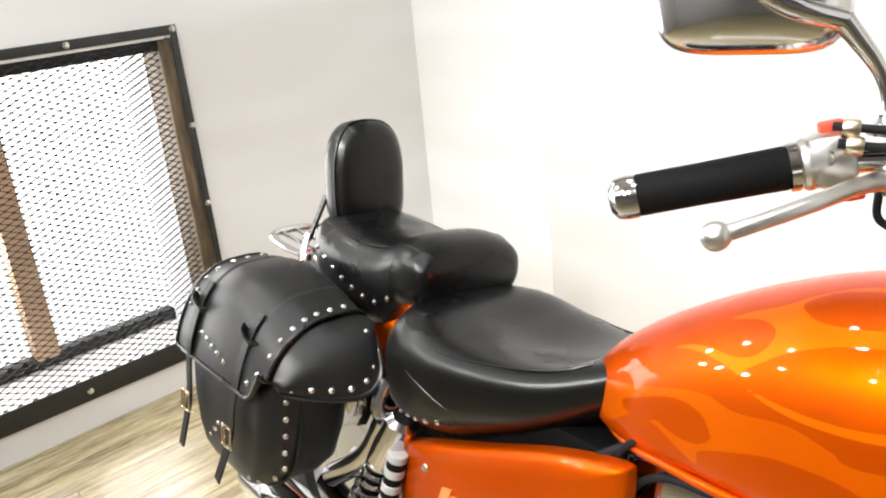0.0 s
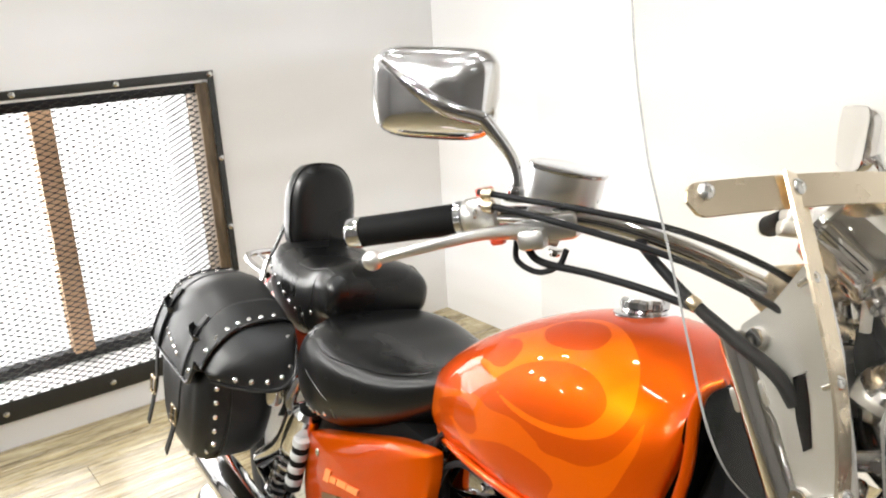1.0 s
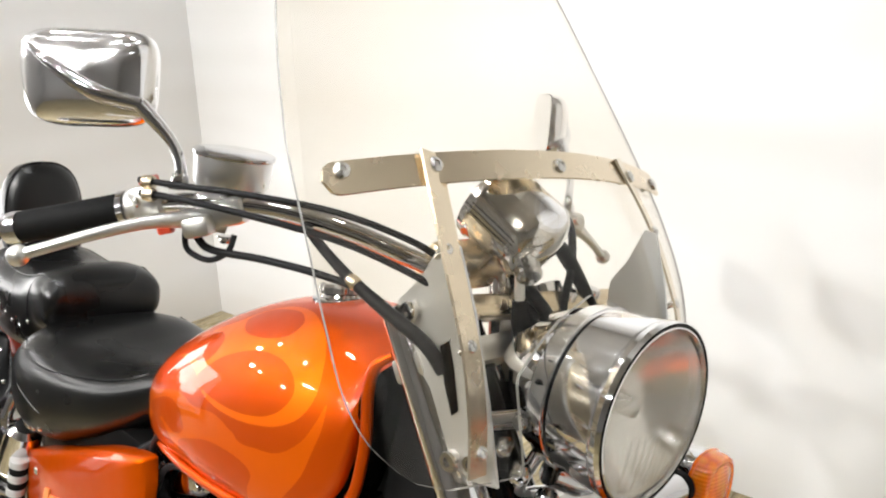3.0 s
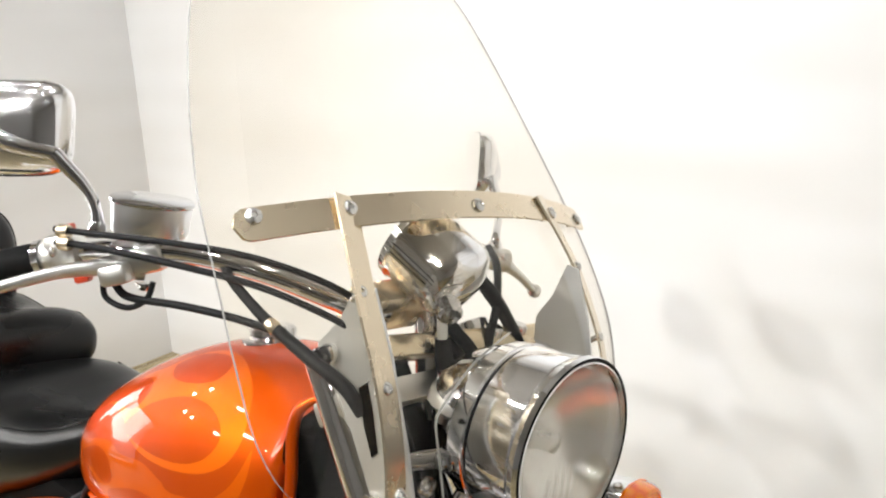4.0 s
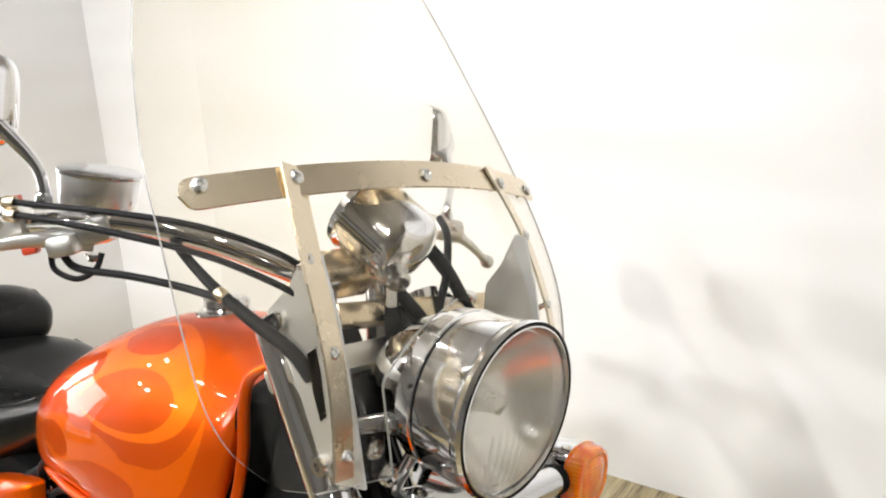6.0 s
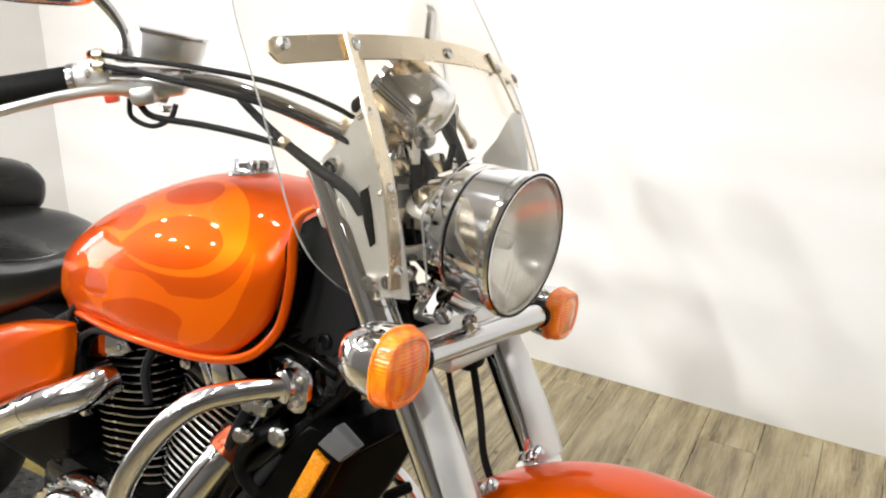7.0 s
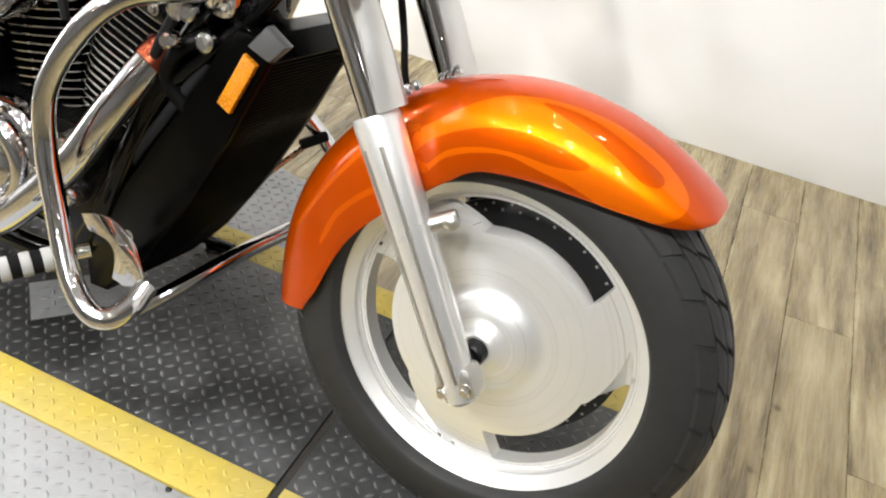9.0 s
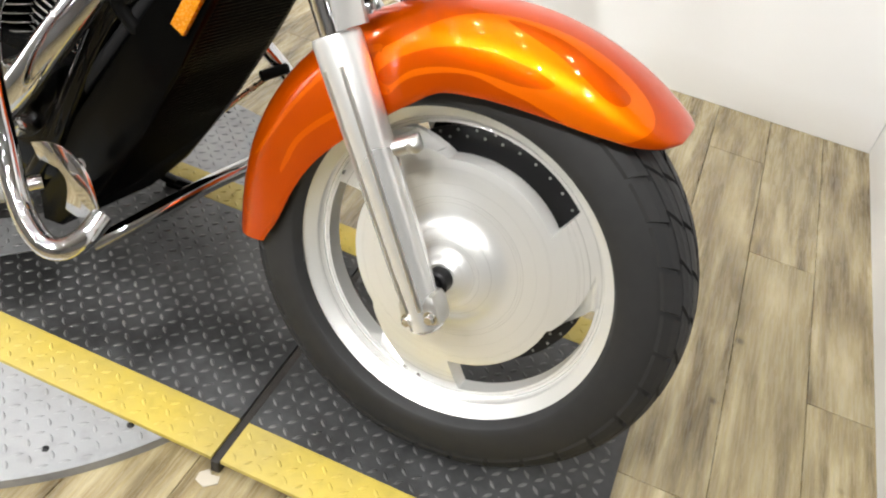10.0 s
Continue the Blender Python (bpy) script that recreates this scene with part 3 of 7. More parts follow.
# ---- turntable and motorcycle deck ----
def lozenges(name, x0, x1, y0, y1, z, material, keep, parent, pitch=0.0225, long=0.0100, wide=0.0030, high=0.0019):
    """Raised treads, alternately crossing, as one mesh."""
    verts, faces = [], []
    for r in range(int((y1 - y0) / pitch) + 1):
        for c in range(int((x1 - x0) / pitch) + 1):
            cx, cy = x0 + (c + 0.5) * pitch, y0 + (r + 0.5) * pitch
            if not keep(cx, cy) or cy > y1 - 0.007:
                continue
            a = radians(45 if (r + c) % 2 else -45) + random.uniform(-0.04, 0.04)
            u, v = Vector((math.cos(a), math.sin(a), 0)), Vector((-math.sin(a), math.cos(a), 0))
            k, o = len(verts), Vector((cx, cy, z))
            base = [o + u * long, o + u * long * 0.3 + v * wide, o - u * long * 0.3 + v * wide, o - u * long, o - u * long * 0.3 - v * wide, o + u * long * 0.3 - v * wide]
            top = [o + u * long * 0.72, o + u * long * 0.25 + v * wide * 0.5, o - u * long * 0.25 + v * wide * 0.5, o - u * long * 0.72, o - u * long * 0.25 - v * wide * 0.5, o + u * long * 0.25 - v * wide * 0.5]
            verts += base + [p + Vector((0, 0, high)) for p in top]
            faces += [(k + i, k + (i + 1) % 6, k + 6 + (i + 1) % 6, k + 6 + i) for i in range(6)] + [tuple(k + 6 + i for i in range(6))]
    me = bpy.data.meshes.new(name)
    me.from_pydata([tuple(p) for p in verts], [], faces)
    me.materials.append(material)
    me.polygons.foreach_set("use_smooth", [True] * len(me.polygons))
    ob = new(name, me)
    ob.parent = parent
    return tagged(ob, kind="stuff")


DISC_X, DISC_Y, DISC_R = -0.30, 1.147, 0.603


def turntable():
    t = thing("turntable", Matrix(), "round bare grey tread-plate turntable set in the floor", "turntable")
    bm = bmesh.new()
    lathe(bm, [(0.0, DISC_R), (0.0185, DISC_R), (0.020, DISC_R - 0.002)], (DISC_X, DISC_Y, 0), (0, 0, 1), 128)
    part("plate", bm, DECK_GREY, t, "bare grey metal plate")

    def keep(x, y):
        r = math.hypot(x - DISC_X, y - DISC_Y)
        return r < DISC_R - 0.012 and not (DECK_Y0 + 0.02 < y < DECK_Y1 - 0.02)

    lozenges("raised_tread", DISC_X - DISC_R, DISC_X + DISC_R, DISC_Y - DISC_R, DISC_Y + DISC_R, 0.020, DECK_GREY, keep, t)
    for k in range(28):
        a = 2 * math.pi * (k + 0.35) / 28
        bm = bmesh.new()
        x, y = DISC_X + (DISC_R - 0.045) * math.cos(a), DISC_Y + (DISC_R - 0.045) * math.sin(a)
        if DECK_Y0 < y < DECK_Y1:
            bm.free()
            continue
        dome(bm, (x, y, 0.020), (0, 0, 1), 0.006, 0.0025, 10)
        part("screw", bm, DARK_METAL, t)


def deck():
    t = thing("motorcycle_deck", Matrix(), "black tread-plate motorcycle deck with yellow painted edges", "platform")
    w = 0.083
    for x0, x1 in ((DECK_X0, JOINT_X - 0.008), (JOINT_X + 0.008, DECK_X1)):
        plate = bmesh.new()
        cuboid(plate, (x0, DECK_Y0 + w, 0.0205), (x1, DECK_Y1 - w + 0.006, DECK_Z), 0.0015)
        p = part("plate", plate, DECK_BLACK, t, "worn black tread plate")
        for y0, y1 in ((DECK_Y0, DECK_Y0 + w), (DECK_Y1 - w + 0.006, DECK_Y1)):
            bm = bmesh.new()
            cuboid(bm, (x0, y0, 0.0205), (x1, y1, DECK_Z), 0.0015)
            part("edge_stripe", bm, DECK_YELLOW, t, "chipped yellow painted edge")
        lozenges("raised_tread", x0 + 0.004, x1 - 0.004, DECK_Y0 + w, DECK_Y1 - w, DECK_Z, TREAD_BLACK, lambda x, y: x < x1 - 0.008, t)
        lozenges("raised_tread", x0 + 0.004, x1 - 0.004, DECK_Y0 + 0.004, DECK_Y0 + w - 0.008, DECK_Z, DECK_YELLOW, lambda x, y: x < x1 - 0.008, t)
        lozenges("raised_tread", x0 + 0.004, x1 - 0.004, DECK_Y1 - w + 0.008, DECK_Y1 - 0.006, DECK_Z, DECK_YELLOW, lambda x, y: x < x1 - 0.008, t)
    bm = bmesh.new()
    cuboid(bm, (JOINT_X - 0.008, DECK_Y0 - 0.004, -0.002), (JOINT_X + 0.008, DECK_Y1 + 0.004, DECK_Z - 0.004), 0.003)
    part("joint_strip", bm, DECK_DIRT, t, "grimy black strip in the joint")
    for x0, x1 in ((0.235, JOINT_X - 0.02), (JOINT_X + 0.02, DECK_X1 - 0.004), (DECK_X0 + 0.01, -0.92)):
        for y in (DECK_Y0 + 0.05, DECK_Y1 - 0.05):
            bm = bmesh.new()
            cuboid(bm, (x0, y - 0.02, 0.0), (x1, y + 0.02, 0.0203))
            part("runner", bm, DARK_METAL, t, "dark steel runner under the plate")


turntable()
deck()


def loose_plate():
    """A small bare tread plate lying askew on the deck under the engine."""
    a, b, d = Vector((-0.287, 1.005, DECK_Z)), Vector((-0.151, 1.147, DECK_Z)), Vector((-0.366, 1.080, DECK_Z))
    u, v = b - a, d - a
    bm = bmesh.new()
    slab(bm, [(p.x, p.y) for p in (a, b, b + v, a + v)], 0.004, Matrix.Translation((0, 0, DECK_Z + 0.002)), 0.0008)
    t = tagged(part("tread_plate", bm, DULL_PLATE), "small bare tread plate lying askew under the engine", "metal plate")
    lozenges("raised_tread", a.x - 0.1, b.x, a.y, b.y + 0.1, DECK_Z + 0.006, DULL_PLATE, lambda x, y: 0.06 < (Vector((x, y, DECK_Z)) - a).dot(u) / u.dot(u) < 0.94 and 0.1 < (Vector((x, y, DECK_Z)) - a).dot(v) / v.dot(v) < 0.9, t)
    for f, g in ((0.93, 0.1), (0.93, 0.9)):
        bm = bmesh.new()
        dome(bm, a + u * f + v * g + Vector((0, 0, 0.006)), (0, 0, 1), 0.005, 0.002, 10)
        part("rivet", bm, DARK_METAL, t)


loose_plate()

bm = bmesh.new()
slab(bm, [(0.300, 0.808), (0.318, 0.802), (0.334, 0.816), (0.330, 0.829), (0.316, 0.826), (0.309, 0.834), (0.298, 0.822)], 0.0015, Matrix.Translation((0, 0, 0.001)))
tagged(part("paper_scrap", bm, plain("soiled_paper", (0.55, 0.50, 0.41), 0.8)), "torn pale paper scrap lying beside the deck", "scrap")


# ---- the motorcycle: x ahead, y to its left, z up from its front tyre's foot ----
bike = thing("motorcycle", BIKE, "orange flame-painted cruiser motorcycle with clear windshield, parked on the deck", "motorcycle")
WHEEL_Z, REAR_AXLE = 0.336, -1.64
FORK_Y = 0.113


def fork_x(z):
    return 0.012 - (z - 0.295) * 0.64


def fork_point(z, y, ahead=0.0):
    """A point on a fork leg's line, moved ahead across the leg."""
    return Vector((fork_x(z) + ahead * 0.842, y, z + ahead * 0.539))


# -- front wheel --
def front_wheel():
    c = (0, 0, 0)
    wheel = part("front_wheel", front_rim(), WHEEL, bike, "pale brushed alloy disc wheel with three curved slots")
    wheel.location = (0, 0, WHEEL_Z)
    bm = bmesh.new()
    prof = []
    for k in range(29):
        a = math.pi * (k / 28 - 0.5) * 1.22
        prof.append((0.062 * math.sin(a) / math.sin(math.pi * 0.61) * (1 if abs(a) < 1.2 else 0.985), 0.336 - 0.098 * (1 - math.cos(a)) / (1 - math.cos(math.pi * 0.61)) * (0.55 + 0.45 * (abs(a) / (math.pi * 0.61)) ** 1.5)))
    prof = [(-0.046, 0.243)] + [(h, max(r, 0.249)) for h, r in prof] + [(0.046, 0.243)]
    skin(bm, [circle((0, h, 0), (0, 1, 0), r, 128) for h, r in prof], caps=False)
    tyre = part("tyre", bm, TYRE, wheel, "black road tyre with block tread")
    # tread blocks: grooves cut as thin dark ridged blocks standing proud
    verts, faces = [], []

    def shell(y):
        a = abs(y) / 0.062
        return 0.336 - 0.022 * a**2.4 - 0.016 * a**6

    count = 32
    for k in range(count):
        for side in (-1, 1):
            for band, (ya, yb, skew) in enumerate(((0.003, 0.024, 0.020), (0.026, 0.043, 0.030), (0.045, 0.059, 0.012))):
                a0 = 2 * math.pi * (k + (0.5 if side > 0 else 0.0) + band * 0.21) / count
                wdt = 2 * math.pi / count * 0.88
                n0 = len(verts)
                for lift in (-0.003, 0.0056):
                    for u in (0.0, 0.33, 0.66, 1.0):
                        for f in (0.0, 0.5, 1.0):
                            y = ya + (yb - ya) * f
                            s = skew * f / 0.336
                            ang = a0 + wdt * u + s
                            r = shell(y) + lift
                            verts.append((r * math.cos(ang), side * y, r * math.sin(ang)))
                top = n0 + 12
                for u in range(3):
                    for f in range(2):
                        q = top + u * 3 + f
                        faces.append((q, q + 1, q + 4, q + 3))
                rim = [0, 1, 2, 5, 8, 11, 10, 9, 6, 3]
                for i in range(10):
                    p, q = rim[i], rim[(i + 1) % 10]
                    faces.append((n0 + p, n0 + q, top + q, top + p))
    me = bpy.data.meshes.new("tread")
    me.from_pydata(verts, [], faces)
    me.materials.append(TYRE)
    ob = new("tread", me)
    ob.parent = wheel
    tagged(ob, "worn tread blocks", kind="stuff")
    # brake disc on the far side
    bm = bmesh.new()
    seg = 96
    rings = [circle((0, y, 0), (0, 1, 0), r, seg) for y, r in ((0.048, 0.125), (0.048, 0.192), (0.053, 0.192), (0.053, 0.125))]
    skin(bm, rings + [rings[0]], caps=False)
    disc = part("brake_disc", bm, BRAKE_STEEL, wheel, "dark drilled steel brake disc")
    # Pale discs put on the brake disc for light seen through its holes.
    bm = bmesh.new()
    for k in range(40):
        a = 2 * math.pi * k / 40
        for j, rr in enumerate((0.176, 0.186)):
            b = a + j * 0.075
            p = Vector((rr * math.cos(b), 0.0476, rr * math.sin(b)))
            lathe(bm, [(0, 0.0024), (-0.0005, 0.0022)], p, (0, 1, 0), 8)
    tagged(part("drilled_hole", bm, WHITE_RUBBER, wheel), "pale discs for the brightness seen through the drilled holes", kind="stuff")
    bm = bmesh.new()
    slab(bm, smooth_shape([(-0.115, 0.155), (-0.075, 0.205), (-0.02, 0.205), (0.035, 0.185), (0.03, 0.165), (-0.02, 0.160), (-0.06, 0.130)]), 0.045, Matrix(((1, 0, 0, 0), (0, 0, 1, 0.058), (0, 1, 0, 0), (0, 0, 0, 1))), 0.006)
    part("brake_caliper", bm, SATIN_BLACK, wheel, "black front brake caliper")
    bm = bmesh.new()
    a = radians(160)
    p = Vector((0.207 * math.cos(a), 0, 0.207 * math.sin(a)))
    inward = -p.normalized()
    rod(bm, p + Vector((0, -0.004, 0)), p + inward * 0.035 + Vector((0, -0.012, 0)), 0.004, 10)
    rod(bm, p + inward * 0.02 + Vector((0, -0.0085, 0)), p + inward * 0.036 + Vector((0, -0.0122, 0)), 0.0052, 10)
    part("valve", bm, RUBBER, wheel, "black valve stem")
    bm = bmesh.new()
    rod(bm, (0, -0.125, 0), (0, 0.12, 0), 0.011, 20)
    lathe(bm, [(-0.062, 0.019), (-0.085, 0.019), (-0.088, 0.0155)], (0, 0, 0), (0, 1, 0), 24)
    part("axle", bm, DARK_METAL, wheel, "dark steel axle")


def front_rim():
    """Rim barrel and slotted web; y is across the wheel."""
    k_rim = 1.032
    bm = bmesh.new()
    barrel = [(-0.043, 0.246), (-0.046, 0.2445), (-0.046, 0.241), (-0.042, 0.237), (-0.038, 0.230), (-0.033, 0.224), (-0.030, 0.220), (-0.020, 0.2175), (-0.014, 0.2150)]
    seg = 160
    skin(bm, [circle((0, h, 0), (0, 1, 0), r * k_rim, seg, (0, 0, 1)) for h, r in barrel], caps=False)
    mirror = [(-h, r) for h, r in barrel]
    skin(bm, [circle((0, h, 0), (0, 1, 0), r * k_rim, seg, (0, 0, 1)) for h, r in mirror], caps=False)
    skin(bm, [circle((0, h, 0), (0, 1, 0), r * k_rim, seg, (0, 0, 1)) for h, r in ((-0.043, 0.246), (-0.02, 0.232), (0.02, 0.232), (0.043, 0.246))], caps=False)

    def face_y(r):
        """The outer face's place across the wheel, by the radius."""
        table = [(0.0, -0.064), (0.022, -0.064), (0.026, -0.060), (0.034, -0.056), (0.040, -0.050), (0.052, -0.048), (0.060, -0.043), (0.072, -0.036), (0.078, -0.030), (0.10, -0.0275), (0.15, -0.024), (0.158, -0.022), (0.2155, -0.0145)]
        for (a, ya), (b, yb) in zip(table, table[1:]):
            if r <= b:
                return ya + (yb - ya) * (r - a) / (b - a)
        return -0.0145

    radii = [0.010, 0.018, 0.022, 0.026, 0.030, 0.034, 0.040, 0.046, 0.052, 0.060, 0.066, 0.072, 0.078, 0.090, 0.10, 0.12, 0.14, 0.152, 0.158, 0.163, 0.17, 0.18, 0.19, 0.198, 0.2035, 0.207, 0.2155]

    def slot_span(r):
        """The slot's two ends, in degrees, at a radius; none where the web is whole."""
        if not 0.158 <= r <= 0.207:
            return None
        f = (r - 0.158) / 0.049
        return 41.5 + 5.3 * f, 108.0 + 19.0 * f

    def vert(kind, i, a, sunk=0.0):
        r = radii[i]
        y = face_y(r) + sunk if kind == 0 else 0.013
        return bm.verts.new((r * k_rim * math.cos(a), y, r * k_rim * math.sin(a)))

    # whole inner and outer bands
    lo, hi = radii.index(0.158), radii.index(0.207)
    for kind in (0, 1):
        inner = [[vert(kind, i, 2 * math.pi * k / seg) for k in range(seg)] for i in range(lo + 1)]
        outer = [[vert(kind, i, 2 * math.pi * k / seg) for k in range(seg)] for i in range(hi, len(radii))]
        for band in (inner, outer):
            for a, b in zip(band, band[1:]):
                for k in range(seg):
                    j = (k + 1) % seg
                    bm.faces.new((a[k], a[j], b[j], b[k]))
        if kind == 0:
            bm.faces.new(inner[0])
    # spokes between the slots
    for n in range(3):
        rows = {}
        for kind in (0, 1):
            rows[kind] = []
            for i in range(lo, hi + 1):
                s, e = slot_span(radii[i])
                f = (radii[i] - 0.158) / 0.049
                scoop = e + 16.0 * max(0.02, min(1.0, f * 1.25 - 0.12))  # a hollow that runs out along the spoke
                turns = between(e, scoop, 8) + between(scoop, s + 120, 10)[1:]
                hollow = [0.020 * (1 - k / 8) ** 0.6 * min(1.0, 6 * f) * min(1.0, 7 * (1 - f)) for k in range(9)] + [0.0] * 10
                rows[kind].append([vert(kind, i, radians(a + 120 * n), d) for a, d in zip(turns, hollow)])
            for a, b in zip(rows[kind], rows[kind][1:]):
                for k in range(18):
                    bm.faces.new((a[k], a[k + 1], b[k + 1], b[k]))
        for k in (0, 18):
            for i in range(hi - lo):
                bm.faces.new((rows[0][i][k], rows[0][i + 1][k], rows[1][i + 1][k], rows[1][i][k]))
    # slot walls along the inner and outer edge
    for n in range(3):
        for r in (0.158, 0.207):
            s, e = slot_span(r)
            line = [radians(v + 120 * n) for v in between(s, e, 30)]
            a = [bm.verts.new((r * k_rim * math.cos(t), face_y(r), r * k_rim * math.sin(t))) for t in line]
            b = [bm.verts.new((r * k_rim * math.cos(t), 0.013, r * k_rim * math.sin(t))) for t in line]
            for k in range(30):
                bm.faces.new((a[k], a[k + 1], b[k + 1], b[k]))
    bmesh.ops.remove_doubles(bm, verts=bm.verts, dist=0.0002)
    return bm


front_wheel()


# -- flame shapes: outlines turned into a smooth distance stored on the mesh --
def flame_value(px, py, shapes):
    best = np.full(px.shape, -1.0)
    for shape in shapes:
        inside, near = np.zeros(px.shape, bool), np.full(px.shape, 1e9)
        for (ax, az), (bx, bz) in zip(shape, shape[1:] + shape[:1]):
            dx, dz = bx - ax, bz - az
            if dz:
                inside ^= ((az > py) != (bz > py)) & (px < dx * (py - az) / dz + ax)
            t = np.clip(((px - ax) * dx + (py - az) * dz) / (dx * dx + dz * dz + 1e-12), 0, 1)
            near = np.minimum(near, np.hypot(px - ax - t * dx, py - az - t * dz))
        best = np.maximum(best, np.where(inside, near, -near))
    return best


def paint_flames(ob, shapes, holes, slot, place):
    """Cuts the flames' outlines into the mesh; what lies inside takes the material of the slot."""
    me = ob.data
    co = np.empty(len(me.vertices) * 3)
    me.vertices.foreach_get("co", co)
    u, v = place(co.reshape(-1, 3).T)
    d = np.minimum(flame_value(u, v, shapes), -flame_value(u, v, holes)) if holes else flame_value(u, v, shapes)
    verts = [tuple(p) for p in co.reshape(-1, 3)]
    d = np.where(np.abs(d) < 2e-5, 2e-5, d).tolist()
    cuts, faces, slots = {}, [], []

    def cut(a, b):
        key = (min(a, b), max(a, b))
        if key not in cuts:
            f = d[key[0]] / (d[key[0]] - d[key[1]])
            p, q = verts[key[0]], verts[key[1]]
            cuts[key] = len(verts)
            verts.append(tuple(x + (y - x) * f for x, y in zip(p, q)))
        return cuts[key]

    for poly in me.polygons:
        ids = list(poly.vertices)
        signs = {d[k] > 0 for k in ids}
        if len(signs) == 1 or poly.material_index or len(ids) > 4:
            faces.append(ids)
            slots.append(slot if signs == {True} and not poly.material_index and len(ids) < 5 else poly.material_index)
            continue
        for want in (True, False):
            out = []
            for a, b in zip(ids, ids[1:] + ids[:1]):
                if (d[a] > 0) == want:
                    out.append(a)
                if (d[a] > 0) != (d[b] > 0):
                    out.append(cut(a, b))
            if len(out) > 2:
                faces.append(out)
                slots.append(slot if want else 0)
    fresh = bpy.data.meshes.new(me.name)
    fresh.from_pydata(verts, [], faces)
    for m in me.materials:
        fresh.materials.append(m)
    fresh.polygons.foreach_set("material_index", slots)
    fresh.polygons.foreach_set("use_smooth", [True] * len(faces))
    fresh.set_sharp_from_angle(angle=radians(50))
    ob.data = fresh


# -- front mudguard --
def front_fender():
    """Crown radius and skirt radius by the angle round the wheel."""
    bm = bmesh.new()
    # angle from straight ahead, crown radius, skirt radius, half-width
    table = [(52.2, 0.386, 0.380, 0.045), (53.6, 0.387, 0.368, 0.068), (56.5, 0.387, 0.350, 0.080), (61, 0.387, 0.332, 0.086), (68.5, 0.386, 0.311, 0.090), (80, 0.384, 0.292, 0.092), (93, 0.382, 0.281, 0.092), (103, 0.380, 0.275, 0.091), (112, 0.378, 0.258, 0.090), (124, 0.374, 0.243, 0.089), (140, 0.369, 0.238, 0.088), (158, 0.367, 0.245, 0.087), (174, 0.364, 0.256, 0.086), (184.5, 0.362, 0.270, 0.084), (193, 0.362, 0.296, 0.080)]
    rows = []
    n = 260
    for k in range(n + 1):
        a = table[0][0] + (table[-1][0] - table[0][0]) * k / n
        crown, skirt, w = eased(table, a)
        ring = []
        for inner in (0, 1):
            pts = []
            m = 90
            for j in range(m + 1):
                s = -1 + 2 * j / m
                arc = math.pi / 2 * s
                y = w * math.copysign(abs(math.sin(arc)) ** 0.82, s)
                q = abs(math.cos(arc)) ** 0.78
                r = skirt + (crown - skirt) * q
                pts.append((y * (1 - 0.03 * inner), r - 0.0035 * inner))
            ring += pts if not inner else pts[::-1]
        rows.append([Vector((r * math.cos(radians(a)), y, WHEEL_Z + r * math.sin(radians(a)))) for y, r in ring])
    skin(bm, rows)
    fender = part("front_fender", bm, [LACQUER, FLAME_ORANGE, FLAME_YELLOW], bike, "orange mudguard with lighter flames", 50)
    return fender


front_fender_ob = front_fender()
for y in (-0.062, 0.062):
    for x, z in ((-0.190, 0.658), (-0.180, 0.668), (-0.200, 0.650)):
        bm = bmesh.new()
        dome(bm, (x, y, z), (-0.4, 0.3 * y / 0.062, 1), 0.0085, 0.012, 14)
        part("fender_bolt", bm, CHROME, front_fender_ob, "small bright mudguard bolt")

